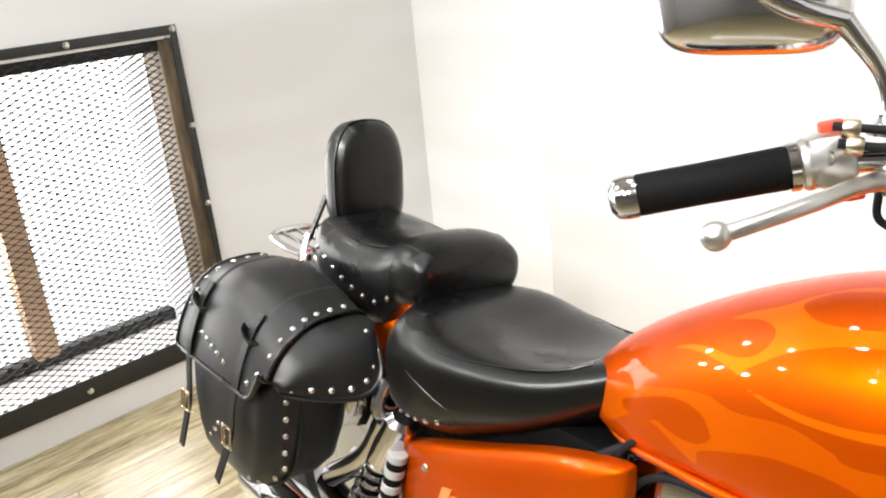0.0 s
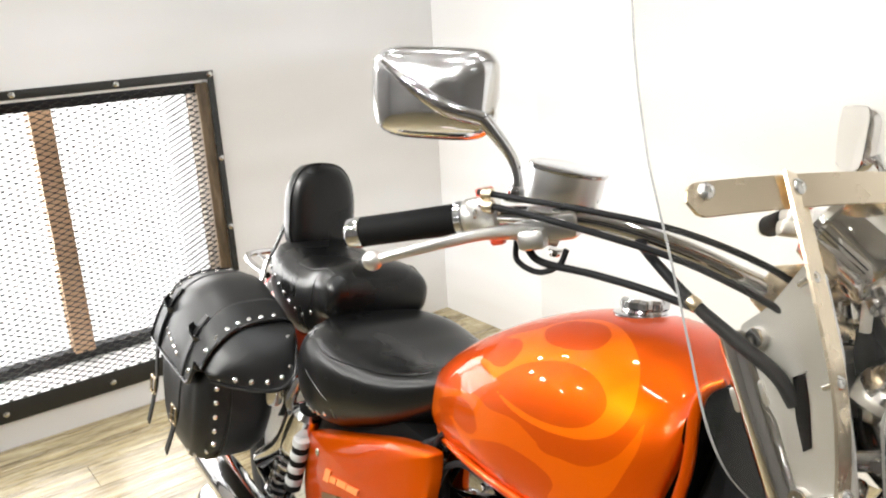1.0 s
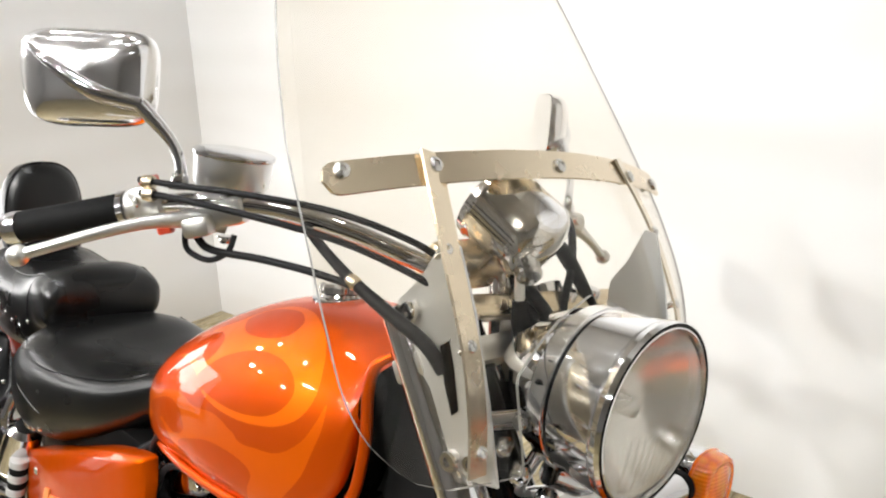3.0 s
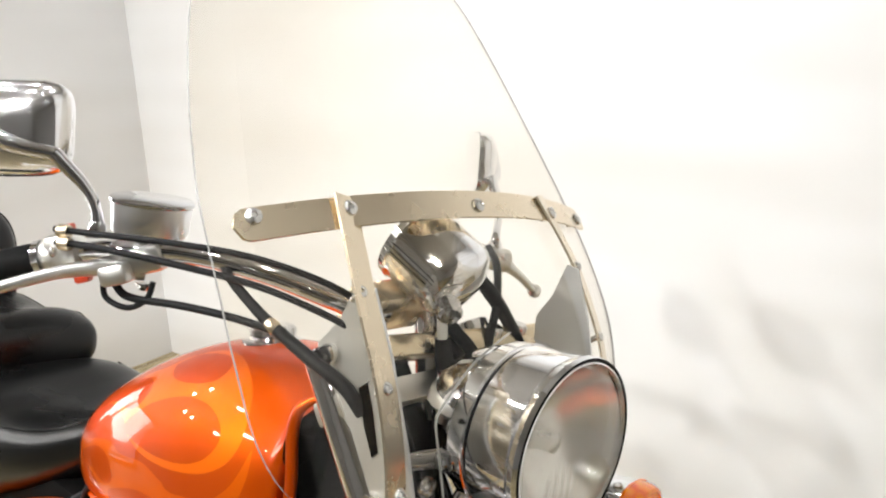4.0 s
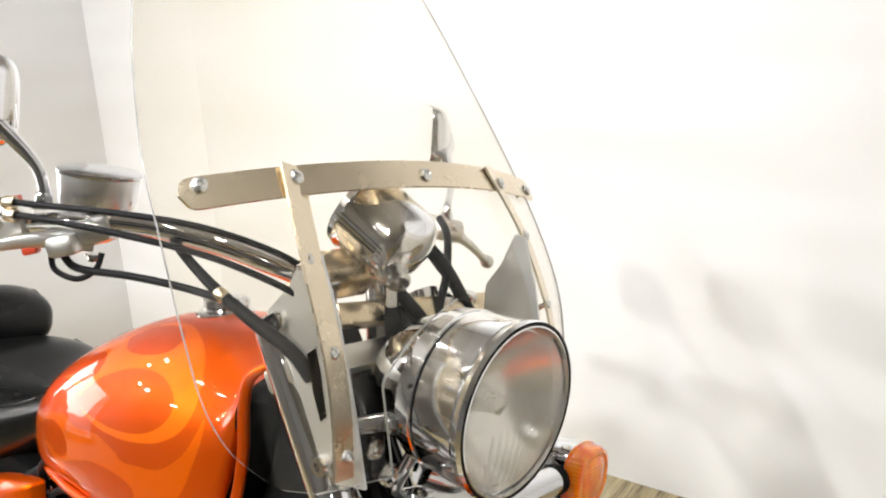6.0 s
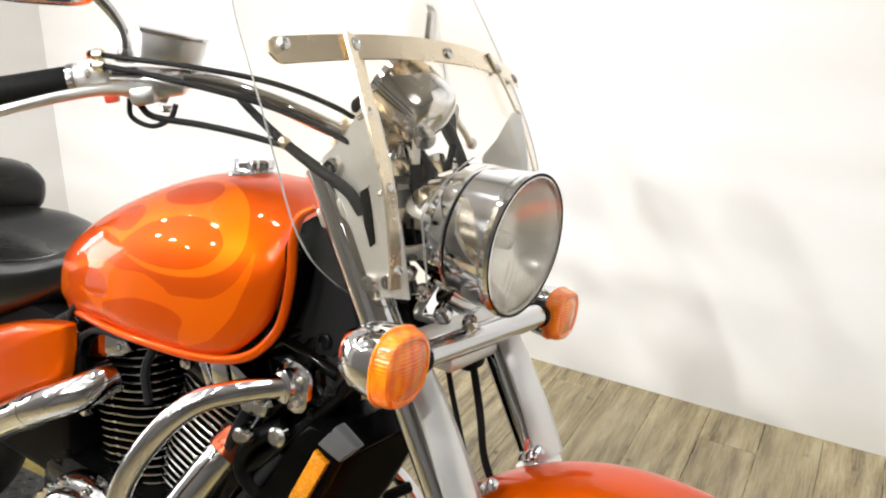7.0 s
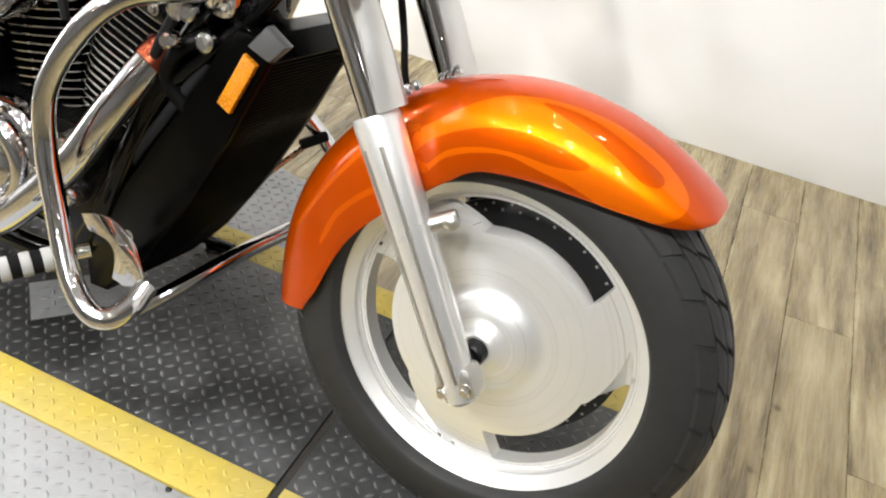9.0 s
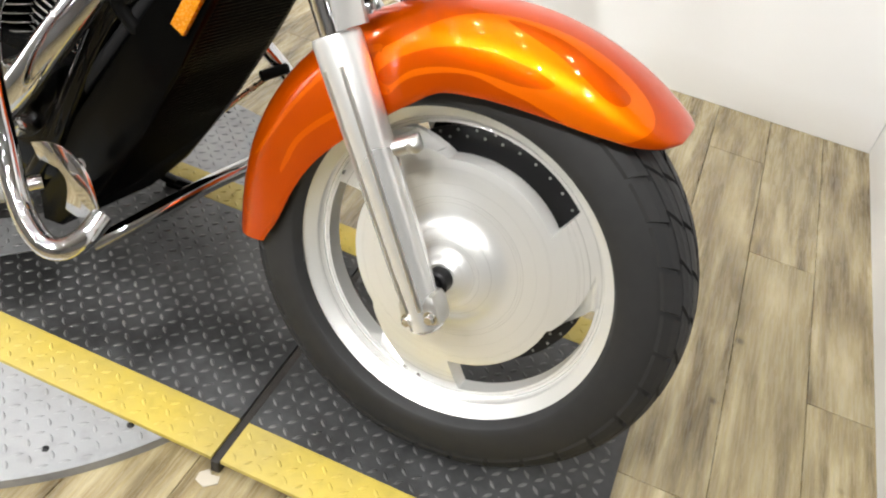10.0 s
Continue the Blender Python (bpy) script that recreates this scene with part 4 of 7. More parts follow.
# -- fork --
for side in (-1, 1):
    y = side * FORK_Y
    bm = bmesh.new()
    a, b = fork_point(0.285, y), fork_point(0.632, y)
    n = (b - a).length
    lathe(bm, [(0, 0.020), (0.006, 0.026), (0.05, 0.027), (0.10, 0.029), (0.25, 0.031), (n - 0.006, 0.033), (n, 0.031), (n + 0.001, 0.022)], a, b - a, 28)
    leg = part("fork_leg", bm, LEG_ALLOY, bike, "satin alloy lower fork leg")
    for ahead in (-0.010, 0.010):
        bm = bmesh.new()
        rod(bm, fork_point(0.315, y + side * 0.0235, ahead), fork_point(0.60, y + side * 0.0275, ahead * 1.2), 0.0042, 10, edge=0.001)
        part("ridge", bm, ALLOY, leg)
    bm = bmesh.new()
    m = Matrix.Translation(fork_point(0.312, y, 0.003)) @ Euler((0, radians(-32.6), 0)).to_matrix().to_4x4()
    box(bm, (0.064, 0.044, 0.050), m, 0.014)
    part("axle_clamp", bm, ALLOY, leg)
    for ahead in (-0.014, 0.022):
        bm = bmesh.new()
        p = fork_point(0.306, y + side * 0.0215, ahead)
        hexbolt(bm, p, (0, side, -0.05), 0.0075, 0.010)
        part("bolt", bm, BOLT, leg)
    bm = bmesh.new()
    rod(bm, fork_point(0.50, y - side * 0.004, 0.02), fork_point(0.50, y - side * 0.022, 0.062), 0.012, 16, edge=0.002)
    dome(bm, fork_point(0.50, y + side * 0.004, 0.064), (0.3, side, 0.2), 0.011, 0.006, 12)
    part("fender_lug", bm, ALLOY, leg)
    bm = bmesh.new()
    rod(bm, fork_point(0.60, y), fork_point(0.83, y), 0.0205, 28)
    part("stanchion", bm, CHROME, leg, "bright chrome fork tube")
    bm = bmesh.new()
    rod(bm, fork_point(0.80, y), fork_point(1.018, y), 0.0255, 28, edge=0.002)
    lathe(bm, [(0, 0.029), (0.03, 0.029), (0.033, 0.026)], fork_point(0.79, y), fork_point(0.9, y) - fork_point(0.8, y), 28)
    part("upper_cover", bm, CHROME, leg, "chrome upper fork cover")
    # flat guard ahead of the tube
    bm = bmesh.new()
    line = [fork_point(z, y - side * 0.004, 0.040 + 0.005 * math.sin((z - 0.63) / 0.17 * math.pi)) for z in between(0.634, 0.80, 8)]
    rings = []
    for k, p in enumerate(line):
        w = 0.033 - 0.011 * k / 8
        rings.append([p + Vector((0.842, 0, 0.539)) * (d - 0.020 * abs(u) ** 2) + Vector((0, u * w, 0)) for d in (0, 0.004) for u in ((-1, -0.6, 0, 0.6, 1) if d == 0 else (1, 0.6, 0, -0.6, -1))])
    skin(bm, rings)
    part("tube_guard", bm, PALE_PLATE, leg, "flared satin metal guard")

# yokes
bm = bmesh.new()
for z, t in ((0.955, 0.026), (0.80, 0.030)):
    mid = fork_point(z, 0)
    m = Matrix.Translation(mid) @ Euler((0, radians(-32.6), 0)).to_matrix().to_4x4()
    slab(bm, [(0.020, -0.134), (0.028, -0.09), (0.018, 0), (0.028, 0.09), (0.020, 0.134), (-0.020, 0.134), (-0.05, 0.05), (-0.075, 0), (-0.05, -0.05), (-0.020, -0.134)], t, m, 0.004)
part("fork_yoke", bm, ALLOY, bike, "cast alloy fork yokes")
bm = bmesh.new()
rod(bm, fork_point(0.78, 0, -0.045), fork_point(1.02, 0, -0.045), 0.028, 20)
part("steering_head", bm, GLOSS_BLACK, bike)


# -- headlight --
def headlight():
    c = Vector((-0.229, 0.010, 0.953))
    ax = Vector((1.0, -0.02, -0.03)).normalized()
    bm = bmesh.new()
    lathe(bm, [(-0.165, 0.012), (-0.160, 0.034), (-0.145, 0.053), (-0.125, 0.066), (-0.100, 0.077), (-0.085, 0.081)], c, ax, 64)
    shell = part("headlight", bm, LIT_CHROME, bike, "round chrome headlight with a clear lens")
    for a, b, r in ((-0.083, -0.060, 0.0855), (-0.057, -0.004, 0.088)):
        bm = bmesh.new()
        lathe(bm, [(a, r - 0.006), (a + 0.002, r), (b - 0.002, r + 0.003), (b, r - 0.001), (b, r - 0.008)], c, ax, 64, caps=False)
        part("trim_band", bm, LIT_CHROME, shell)
    bm = bmesh.new()
    lathe(bm, [(-0.086, 0.0805), (-0.081, 0.0825), (-0.0595, 0.0845), (-0.056, 0.0845)], c, ax, 64, caps=False)
    part("gasket", bm, SATIN_BLACK, shell, "black rubber seam")
    bm = bmesh.new()
    lathe(bm, [(-0.006, 0.087), (-0.002, 0.0925), (0.004, 0.0935), (0.009, 0.0905), (0.010, 0.087), (0.006, 0.0855)], c, ax, 64, caps=False)
    part("bezel", bm, LIT_CHROME, shell, "chrome lens ring")
    bm = bmesh.new()
    lathe(bm, [(0.0095, 0.0925), (0.0105, 0.0905), (0.0095, 0.0885)], c, ax, 64, caps=False)
    part("bezel_seal", bm, SATIN_BLACK, shell)
    bm = bmesh.new()
    lathe(bm, [(-0.055, 0.018), (-0.048, 0.040), (-0.035, 0.058), (-0.02, 0.072), (0.002, 0.0855)], c, ax, 64, caps=False)
    part("reflector", bm, REFLECTOR_BOWL, shell, "polished reflector bowl")
    bm = bmesh.new()
    lathe(bm, [(-0.055, 0.020), (-0.03, 0.012), (-0.015, 0.011), (-0.012, 0.002)], c, ax, 24)
    part("bulb_cap", bm, BOLT, shell)
    bm = bmesh.new()
    lathe(bm, [(0.004, 0.0868), (0.012, 0.078), (0.019, 0.058), (0.0225, 0.03), (0.024, 0.001)], c, ax, 64, caps=False)
    lathe(bm, [(0.002, 0.0858), (0.010, 0.077), (0.017, 0.057), (0.0205, 0.03), (0.022, 0.001)], c, ax, 64, caps=False)
    lens = part("lens", bm, LENS_GLASS, shell, "clear glass lens")
    # moulded flutes in the lower half of the lens
    bm = bmesh.new()
    for k in range(11):
        y = -0.05 + 0.01 * k
        z0 = -math.sqrt(max(0.0, 0.080**2 - y * y))
        tube(bm, [c + Vector((0.004 + 0.015 * (1 - ((z * z + y * y) / 0.0075)), y, z)) for z in between(z0 * 0.93, -0.012, 5)], 0.0012, 6, 2)
    tagged(part("flute", bm, LENS_GLASS, lens), "moulded flutes", kind="stuff")
    # mount ears
    for s in (-1, 1):
        bm = bmesh.new()
        tube(bm, [c + Vector((-0.09, s * 0.075, -0.02)), c + Vector((-0.13, s * 0.092, -0.035)), c + Vector((-0.16, s * 0.105, -0.05))], 0.010, 12)
        hexbolt(bm, c + Vector((-0.085, s * 0.083, -0.02)), (0, s, 0), 0.008, 0.009)
        part("mount", bm, CHROME, shell)
    bm = bmesh.new()
    tube(bm, [c + Vector((-0.07, -0.05, -0.075)), c + Vector((-0.06, 0.0, -0.095)), c + Vector((-0.07, 0.05, -0.075))], 0.014, 12)
    tube(bm, [c + Vector((-0.1, -0.03, -0.07)), c + Vector((-0.12, -0.03, -0.12)), c + Vector((-0.12, 0.03, -0.14))], 0.008, 10)
    part("bracket", bm, CHROME, shell)
    # looms behind the lamp
    for y0, z0, y1, z1, r in ((0.05, 0.0, 0.03, 0.06, 0.007), (-0.075, -0.02, -0.06, 0.02, 0.005), (-0.05, -0.05, 0.02, -0.09, 0.007)):
        bm = bmesh.new()
        tube(bm, [c + Vector((-0.13, y0, z0 - 0.05)), c + Vector((-0.165, (y0 + y1) / 2, (z0 + z1) / 2)), c + Vector((-0.19, y1, z1))], r, 10)
        part("wiring_loom", bm, CABLE, shell, "black wiring behind the lamp")
    for dx, dy, dz, r in ((-0.075, -0.090, -0.062, 0.010), (-0.055, -0.070, -0.088, 0.012), (-0.10, -0.085, -0.045, 0.008), (-0.03, -0.045, -0.098, 0.010)):
        bm = bmesh.new()
        lathe(bm, [(0, r * 0.7), (0.003, r), (0.016, r), (0.02, r * 0.7), (0.021, r * 0.1)], c + Vector((dx, dy, dz)), (0.4, -0.8, -0.2), 16)
        part("mount_nut", bm, CHROME, shell)


headlight()


# -- front lamp bar and indicators --
def indicators():
    bm = bmesh.new()
    rod(bm, (-0.265, -0.145, 0.828), (-0.262, 0.170, 0.819), 0.0175, 28)
    bar = part("lamp_bar", bm, CHROME, bike, "chrome bar carrying the front indicators")
    bm = bmesh.new()
    rod(bm, (-0.265, -0.160, 0.8285), (-0.265, -0.130, 0.8275), 0.020, 20, edge=0.002)
    part("rubber_collar", bm, RUBBER, bar)
    bm = bmesh.new()
    rod(bm, (-0.262, 0.158, 0.8195), (-0.262, 0.172, 0.819), 0.019, 20, edge=0.002)
    part("rubber_collar", bm, RUBBER, bar)
    bm = bmesh.new()
    cuboid(bm, (-0.31, -0.06, 0.785), (-0.262, 0.06, 0.812), 0.008)
    part("bar_clamp", bm, ALLOY, bar)
    for y, z, k_size in ((-0.197, 0.837, 1.0), (0.212, 0.816, 0.88)):
        s = -1 if y < 0 else 1
        c = Vector((-0.262, y, z))
        ax = Vector((1, s * 0.05, 0.0)).normalized()
        bm = bmesh.new()

        def squarish(h, r):
            u, v = Vector((0, 1, 0)), Vector((0, 0, 1))
            return [c + ax * h + (u * math.copysign(abs(math.cos(t)) ** 0.8, math.cos(t)) + v * math.copysign(abs(math.sin(t)) ** 0.8, math.sin(t))) * r * k_size for t in (2 * math.pi * k / 40 for k in range(40))]

        skin(bm, [squarish(h, r) for h, r in ((-0.064, 0.004), (-0.060, 0.019), (-0.048, 0.031), (-0.028, 0.0395), (-0.006, 0.0425), (0.006, 0.043), (0.007, 0.040))])
        lamp = part("indicator", bm, CHROME, bike, "chrome indicator with an amber lens")
        bm = bmesh.new()
        skin(bm, [squarish(h, r) for h, r in ((0.004, 0.0425), (0.006, 0.0455), (0.009, 0.046), (0.010, 0.0445), (0.022, 0.0432), (0.027, 0.0405), (0.0285, 0.037), (0.0285, 0.035), (0.0275, 0.034), (0.0275, 0.030), (0.029, 0.028), (0.031, 0.012), (0.0312, 0.002))])
        part("lens", bm, AMBER, lamp, "amber plastic lens")
        bm = bmesh.new()
        rod(bm, c + Vector((-0.02, -s * 0.035, 0)), c + Vector((-0.01, -s * 0.055, 0.001)), 0.014, 16)
        part("stem", bm, CHROME, lamp)


indicators()


# -- windshield --
SCREEN_Y = 0.030


def screen_x(y, z):
    base = eased([(0.90, -0.281), (0.925, -0.287), (1.016, -0.313), (1.096, -0.354), (1.17, -0.404), (1.30, -0.500), (1.40, -0.572), (1.50, -0.640)], z)[0]
    return base - 0.75 * (y - SCREEN_Y) ** 2


def windshield():
    top = part("windshield", bmesh.new(), SCREEN, bike)
    outline = {
        -1: [(0.893, 0.205), (0.899, 0.229), (0.919, 0.255), (0.944, 0.276), (0.985, 0.291), (1.04, 0.296), (1.09, 0.295), (1.134, 0.292), (1.177, 0.287), (1.2, 0.282), (1.248, 0.270), (1.30, 0.254), (1.356, 0.233), (1.40, 0.210), (1.44, 0.177), (1.47, 0.125), (1.484, 0.075)],
        1: [(0.893, 0.200), (0.912, 0.225), (0.93, 0.262), (0.97, 0.282), (1.03, 0.287), (1.10, 0.283), (1.17, 0.279), (1.26, 0.272), (1.34, 0.258), (1.40, 0.235), (1.44, 0.200), (1.47, 0.145), (1.484, 0.075)],
    }
    bm = bmesh.new()
    zs = between(0.893, 1.484, 66)
    seg = 16
    for s in (-1, 1):
        grid = []
        for z in zs:
            w = eased(outline[s], z)[0]
            cut = 0.125 * min(1.0, math.sqrt(max(0.0, (1.04 - z) / 0.06)))
            line = [SCREEN_Y + s * (cut + (w - cut) * k / seg) for k in range(seg + 1)]
            grid.append([[bm.verts.new((screen_x(y, z) + d, y, z)) for y in line] for d in (0.0, 0.0032)])
        for (a0, a1), (b0, b1) in zip(grid, grid[1:]):
            for k in range(seg):
                bm.faces.new((a0[k], a0[k + 1], b0[k + 1], b0[k]))
                bm.faces.new((a1[k], b1[k], b1[k + 1], a1[k + 1]))
            for k in (0, seg):
                if k or abs(a0[0].co.y - SCREEN_Y) > 0.002:
                    bm.faces.new((a0[k], b0[k], b1[k], a1[k])).material_index = 1
        for g in (grid[0], grid[-1]):
            for k in range(seg):
                bm.faces.new((g[0][k], g[0][k + 1], g[1][k + 1], g[1][k])).material_index = 1
    bmesh.ops.remove_doubles(bm, verts=bm.verts, dist=0.0001)
    top.data = finish("windshield", bm, [SCREEN, SCREEN_EDGE], 60)
    tagged(top, "tall clear plastic windshield on steel brackets")
    SIDE = {-1: -0.150, 1: 0.215}
    # cross strip
    bm = bmesh.new()
    ends = 0.248
    line = [(screen_x(y, 1.171 - 0.33 * (y - 0.02) ** 2) + 0.0085, y, 1.171 - 0.33 * (y - 0.02) ** 2) for y in between(-0.242, 0.325, 110)]
    rings = []
    for k, p in enumerate(line):
        near = min(1.0, min(k, 110 - k) * 0.0052 / 0.014)
        p = Vector(p)
        up = Vector((-0.6, 0, 0.8))
        nrm = Vector((0.8, 0, 0.6))
        w = 0.0155 * math.sqrt(1 - (1 - near) ** 2) + 0.0008
        rings.append([p - up * w, p + up * w, p + up * w + nrm * 0.003, p - up * w + nrm * 0.003])
    skin(bm, rings)
    part("cross_strip", bm, STEEL, top, "curved stainless steel strip")
    for s in (-1, 1):
        bm = bmesh.new()
        pts = [(1.178, 0.131), (1.096, 0.146), (1.016, 0.150), (0.955, 0.151), (0.905, 0.156)]
        rings = []
        line = catmull([(screen_x(SIDE[s] * y / 0.15, z) + 0.0115, SIDE[s] * y / 0.15, z) for z, y in pts], 6)
        for k, p in enumerate(line):
            d = (line[min(k + 1, len(line) - 1)] - line[max(k - 1, 0)]).normalized()
            side = Vector((-0.22 * s * s, 1, 0)).normalized() if s < 0 else Vector((-0.45, 1, 0)).normalized()
            side = (side - d * side.dot(d)).normalized()
            nrm = d.cross(side)
            rings.append([p - side * 0.0145, p + side * 0.0145, p + side * 0.0145 + nrm * 0.003, p - side * 0.0145 + nrm * 0.003])
        skin(bm, rings)
        part("upright_strip", bm, STEEL, top, "stainless steel upright")
        # side bracket plate with a slit
        bm = bmesh.new()
        out = [(-0.412, 1.058), (-0.388, 1.100), (-0.366, 1.098), (-0.338, 1.040), (-0.310, 0.960), (-0.290, 0.890), (-0.325, 0.884), (-0.352, 0.900), (-0.385, 0.955), (-0.440, 1.000), (-0.440, 1.030)]
        hole = [(-0.377, 1.000), (-0.366, 1.008), (-0.357, 0.985), (-0.346, 0.945), (-0.353, 0.938), (-0.366, 0.965)]
        m = Matrix(((1, 0, 0, 0), (0, 0, 1, SIDE[s] * 0.88 - (0.003 if s > 0 else 0)), (0, 1, 0, 0), (0, 0, 0, 1)))
        if s > 0:
            out, hole = [[(-0.30 + (x + 0.30) * 0.72, z) for x, z in shape] for shape in (out, hole)]
        slab(bm, out, 0.003, m)
        plate = part("side_bracket", bm, PALE_PLATE, top, "pale metal bracket with a slit")
        # Black inset in place of an opening; it draws the dark inside the slit.
        bm = bmesh.new()
        m2 = Matrix(((1, 0, 0, 0), (0, 0, 1, SIDE[s] * 0.88 + s * 0.0004 - (0.003 if s > 0 else 0) - (0.0 if s > 0 else 0.001)), (0, 1, 0, 0), (0, 0, 0, 1)))
        slab(bm, hole, 0.0042, m2)
        part("slit", bm, GLOSS_BLACK, plate, "black diamond-shaped inset standing for the dark in the slit")
        for x, z, r in () if s > 0 else ((-0.418, 1.024, 0.0105), (-0.318, 0.905, 0.009), (-0.345, 0.897, 0.0105)):
            bm = bmesh.new()
            lathe(bm, [(-0.014, r * 0.8), (0, r * 0.8), (0, r), (0.007, r), (0.009, r * 0.85), (0.009, r * 0.45), (0.006, r * 0.4)], (x, SIDE[s] * 0.88 + s * 0.0015, z), (0, s, 0), 20)
            part("bolt", bm, CHROME, plate)
    bolts = [(-0.223, 1.159), (-0.130, 1.168), (0.042, 1.171), (0.205, 1.158), (0.300, 1.145)]
    bolts = [(y, z, 0.0080) for y, z in bolts] + [(SIDE[s], z, 0.0068) for s in (-1, 1) for z in (1.096, 1.016, 0.925)]
    for y, z, r in bolts:
        bm = bmesh.new()
        p = Vector((screen_x(y, z) + 0.0125, y, z))
        lathe(bm, [(-0.016, r * 0.5), (0, r * 0.5), (0, r), (0.002, r), (0.004, r * 0.8), (0.005, r * 0.4), (0.0035, r * 0.3)], p, (0.8, 1.5 * y, 0.6), 18)
        part("bolt", bm, BOLT, top)


windshield()


# -- tank --
TANK = [  # x, half-width, top, bottom
    (-1.066, 0.030, 0.750, 0.710), (-1.058, 0.060, 0.768, 0.693), (-1.038, 0.085, 0.790, 0.680), (-0.99, 0.110, 0.828, 0.672), (-0.93, 0.130, 0.866, 0.672), (-0.85, 0.143, 0.908, 0.680),
    (-0.76, 0.151, 0.944, 0.682), (-0.68, 0.153, 0.962, 0.688), (-0.62, 0.151, 0.967, 0.696), (-0.57, 0.147, 0.965, 0.716), (-0.535, 0.142, 0.960, 0.748), (-0.51, 0.137, 0.956, 0.785), (-0.497, 0.134, 0.953, 0.83), (-0.488, 0.131, 0.950, 0.872),
]


def tank():
    bm = bmesh.new()
    rings, n, seg = [], 240, 220
    for k in range(n + 1):
        x = TANK[0][0] + (TANK[-1][0] - TANK[0][0]) * (k / n)
        w, zt, zb = eased(TANK, x)
        zc = zb + (zt - zb) * 0.42
        rings.append(superring(x, w, zc, zt - zc, zc - zb, seg, 2.15, 4.5))
    skin(bm, rings)
    bm.faces.ensure_lookup_table()
    for k, f in enumerate(bm.faces):  # underside and front end, blacked for the dark hollow behind the lip
        if k >= n * seg or math.sin(2 * math.pi * (k % seg + 0.5) / seg) < -0.62:
            f.material_index = 3
    ob = part("fuel_tank", bm, [LACQUER, FLAME_ORANGE, FLAME_YELLOW, GLOSS_BLACK], bike, "orange teardrop fuel tank painted with flames", 60)
    # rolled lip round the front edge
    for s in (-1, 1):
        bm = bmesh.new()
        run = [(-0.462, 0.112, 0.962), (-0.476, 0.122, 0.948), (-0.482, 0.124, 0.920), (-0.480, 0.124, 0.875), (-0.482, 0.124, 0.844), (-0.490, 0.124, 0.803), (-0.504, 0.126, 0.776), (-0.528, 0.131, 0.749), (-0.556, 0.135, 0.733), (-0.594, 0.138, 0.721), (-0.648, 0.141, 0.712), (-0.708, 0.142, 0.706), (-0.791, 0.138, 0.698), (-0.872, 0.130, 0.693), (-0.96, 0.110, 0.686), (-1.03, 0.075, 0.688)]
        tube(bm, [(x, s * y, z) for x, y, z in run], [0.005, 0.0065, 0.007, 0.007, 0.007, 0.007, 0.007, 0.007, 0.007, 0.007, 0.007, 0.007, 0.0065, 0.006, 0.005, 0.004], 12, 6)
        part("tank_lip", bm, ORANGE, ob, "rolled orange edge")
    bm = bmesh.new()
    c = (-0.685, 0.0, 0.956)
    lathe(bm, [(0, 0.040), (0.004, 0.040), (0.006, 0.036), (0.007, 0.030), (0.010, 0.029)], c, (-0.1, 0, 1), 40)
    cap = part("filler_cap", bm, CHROME, ob, "chrome filler cap")
    bm = bmesh.new()
    rings = []
    for h, r in ((0.009, 0.026), (0.012, 0.029), (0.020, 0.029), (0.024, 0.025), (0.0245, 0.002)):
        mid = Vector(c) + Vector((-0.1, 0, 1)).normalized() * h
        rings.append([mid + (p - mid) * (1.0 + 0.09 * math.cos(8 * 2 * math.pi * k / 64)) for k, p in enumerate(circle(mid, (-0.1, 0, 1), r, 64))])
    skin(bm, rings)
    part("knob", bm, CHROME, cap)
    return ob


tank_ob = tank()


# -- seats --
def saddle(name, table, label, dish, up=2.6, down=3.2, seg=64, n=60):
    bm = bmesh.new()
    rings = []
    for k in range(n + 1):
        x = table[0][0] + (table[-1][0] - table[0][0]) * k / n
        w, zt, zb, d = eased(table, x)
        zc = zb + (zt - zb) * 0.55
        rings.append(superring(x, w, zc, zt - zc, zc - zb, seg, up, down, d))
    skin(bm, rings)
    return part(name, bm, LEATHER, bike, label, 60)


RIDER = [(-1.455, 0.070, 0.700, 0.600, 0), (-1.448, 0.120, 0.728, 0.575, 0), (-1.42, 0.160, 0.762, 0.550, 0.006), (-1.36, 0.182, 0.786, 0.543, 0.036), (-1.28, 0.186, 0.776, 0.556, 0.052), (-1.19, 0.168, 0.764, 0.592, 0.050), (-1.10, 0.144, 0.764, 0.632, 0.030), (-1.03, 0.112, 0.778, 0.672, 0.008), (-0.98, 0.086, 0.796, 0.712, 0), (-0.955, 0.055, 0.803, 0.74, 0), (-0.945, 0.02, 0.80, 0.765, 0)]
rider_seat = saddle("rider_seat", RIDER, "black leather rider's saddle with a dished seat", 0.03, 2.1)
PILLION = [(-1.775, 0.05, 0.805, 0.765, 0), (-1.768, 0.082, 0.822, 0.735, 0), (-1.74, 0.108, 0.836, 0.690, 0), (-1.67, 0.119, 0.838, 0.645, 0.004), (-1.59, 0.121, 0.832, 0.640, 0.008), (-1.52, 0.119, 0.836, 0.655, 0.006), (-1.47, 0.118, 0.846, 0.705, 0), (-1.44, 0.119, 0.848, 0.712, 0), (-1.412, 0.116, 0.840, 0.722, 0), (-1.398, 0.110, 0.827, 0.735, 0), (-1.390, 0.095, 0.808, 0.752, 0)]
pillion = saddle("pillion_seat", PILLION, "black leather pillion pad with nickel studs", 0.0)


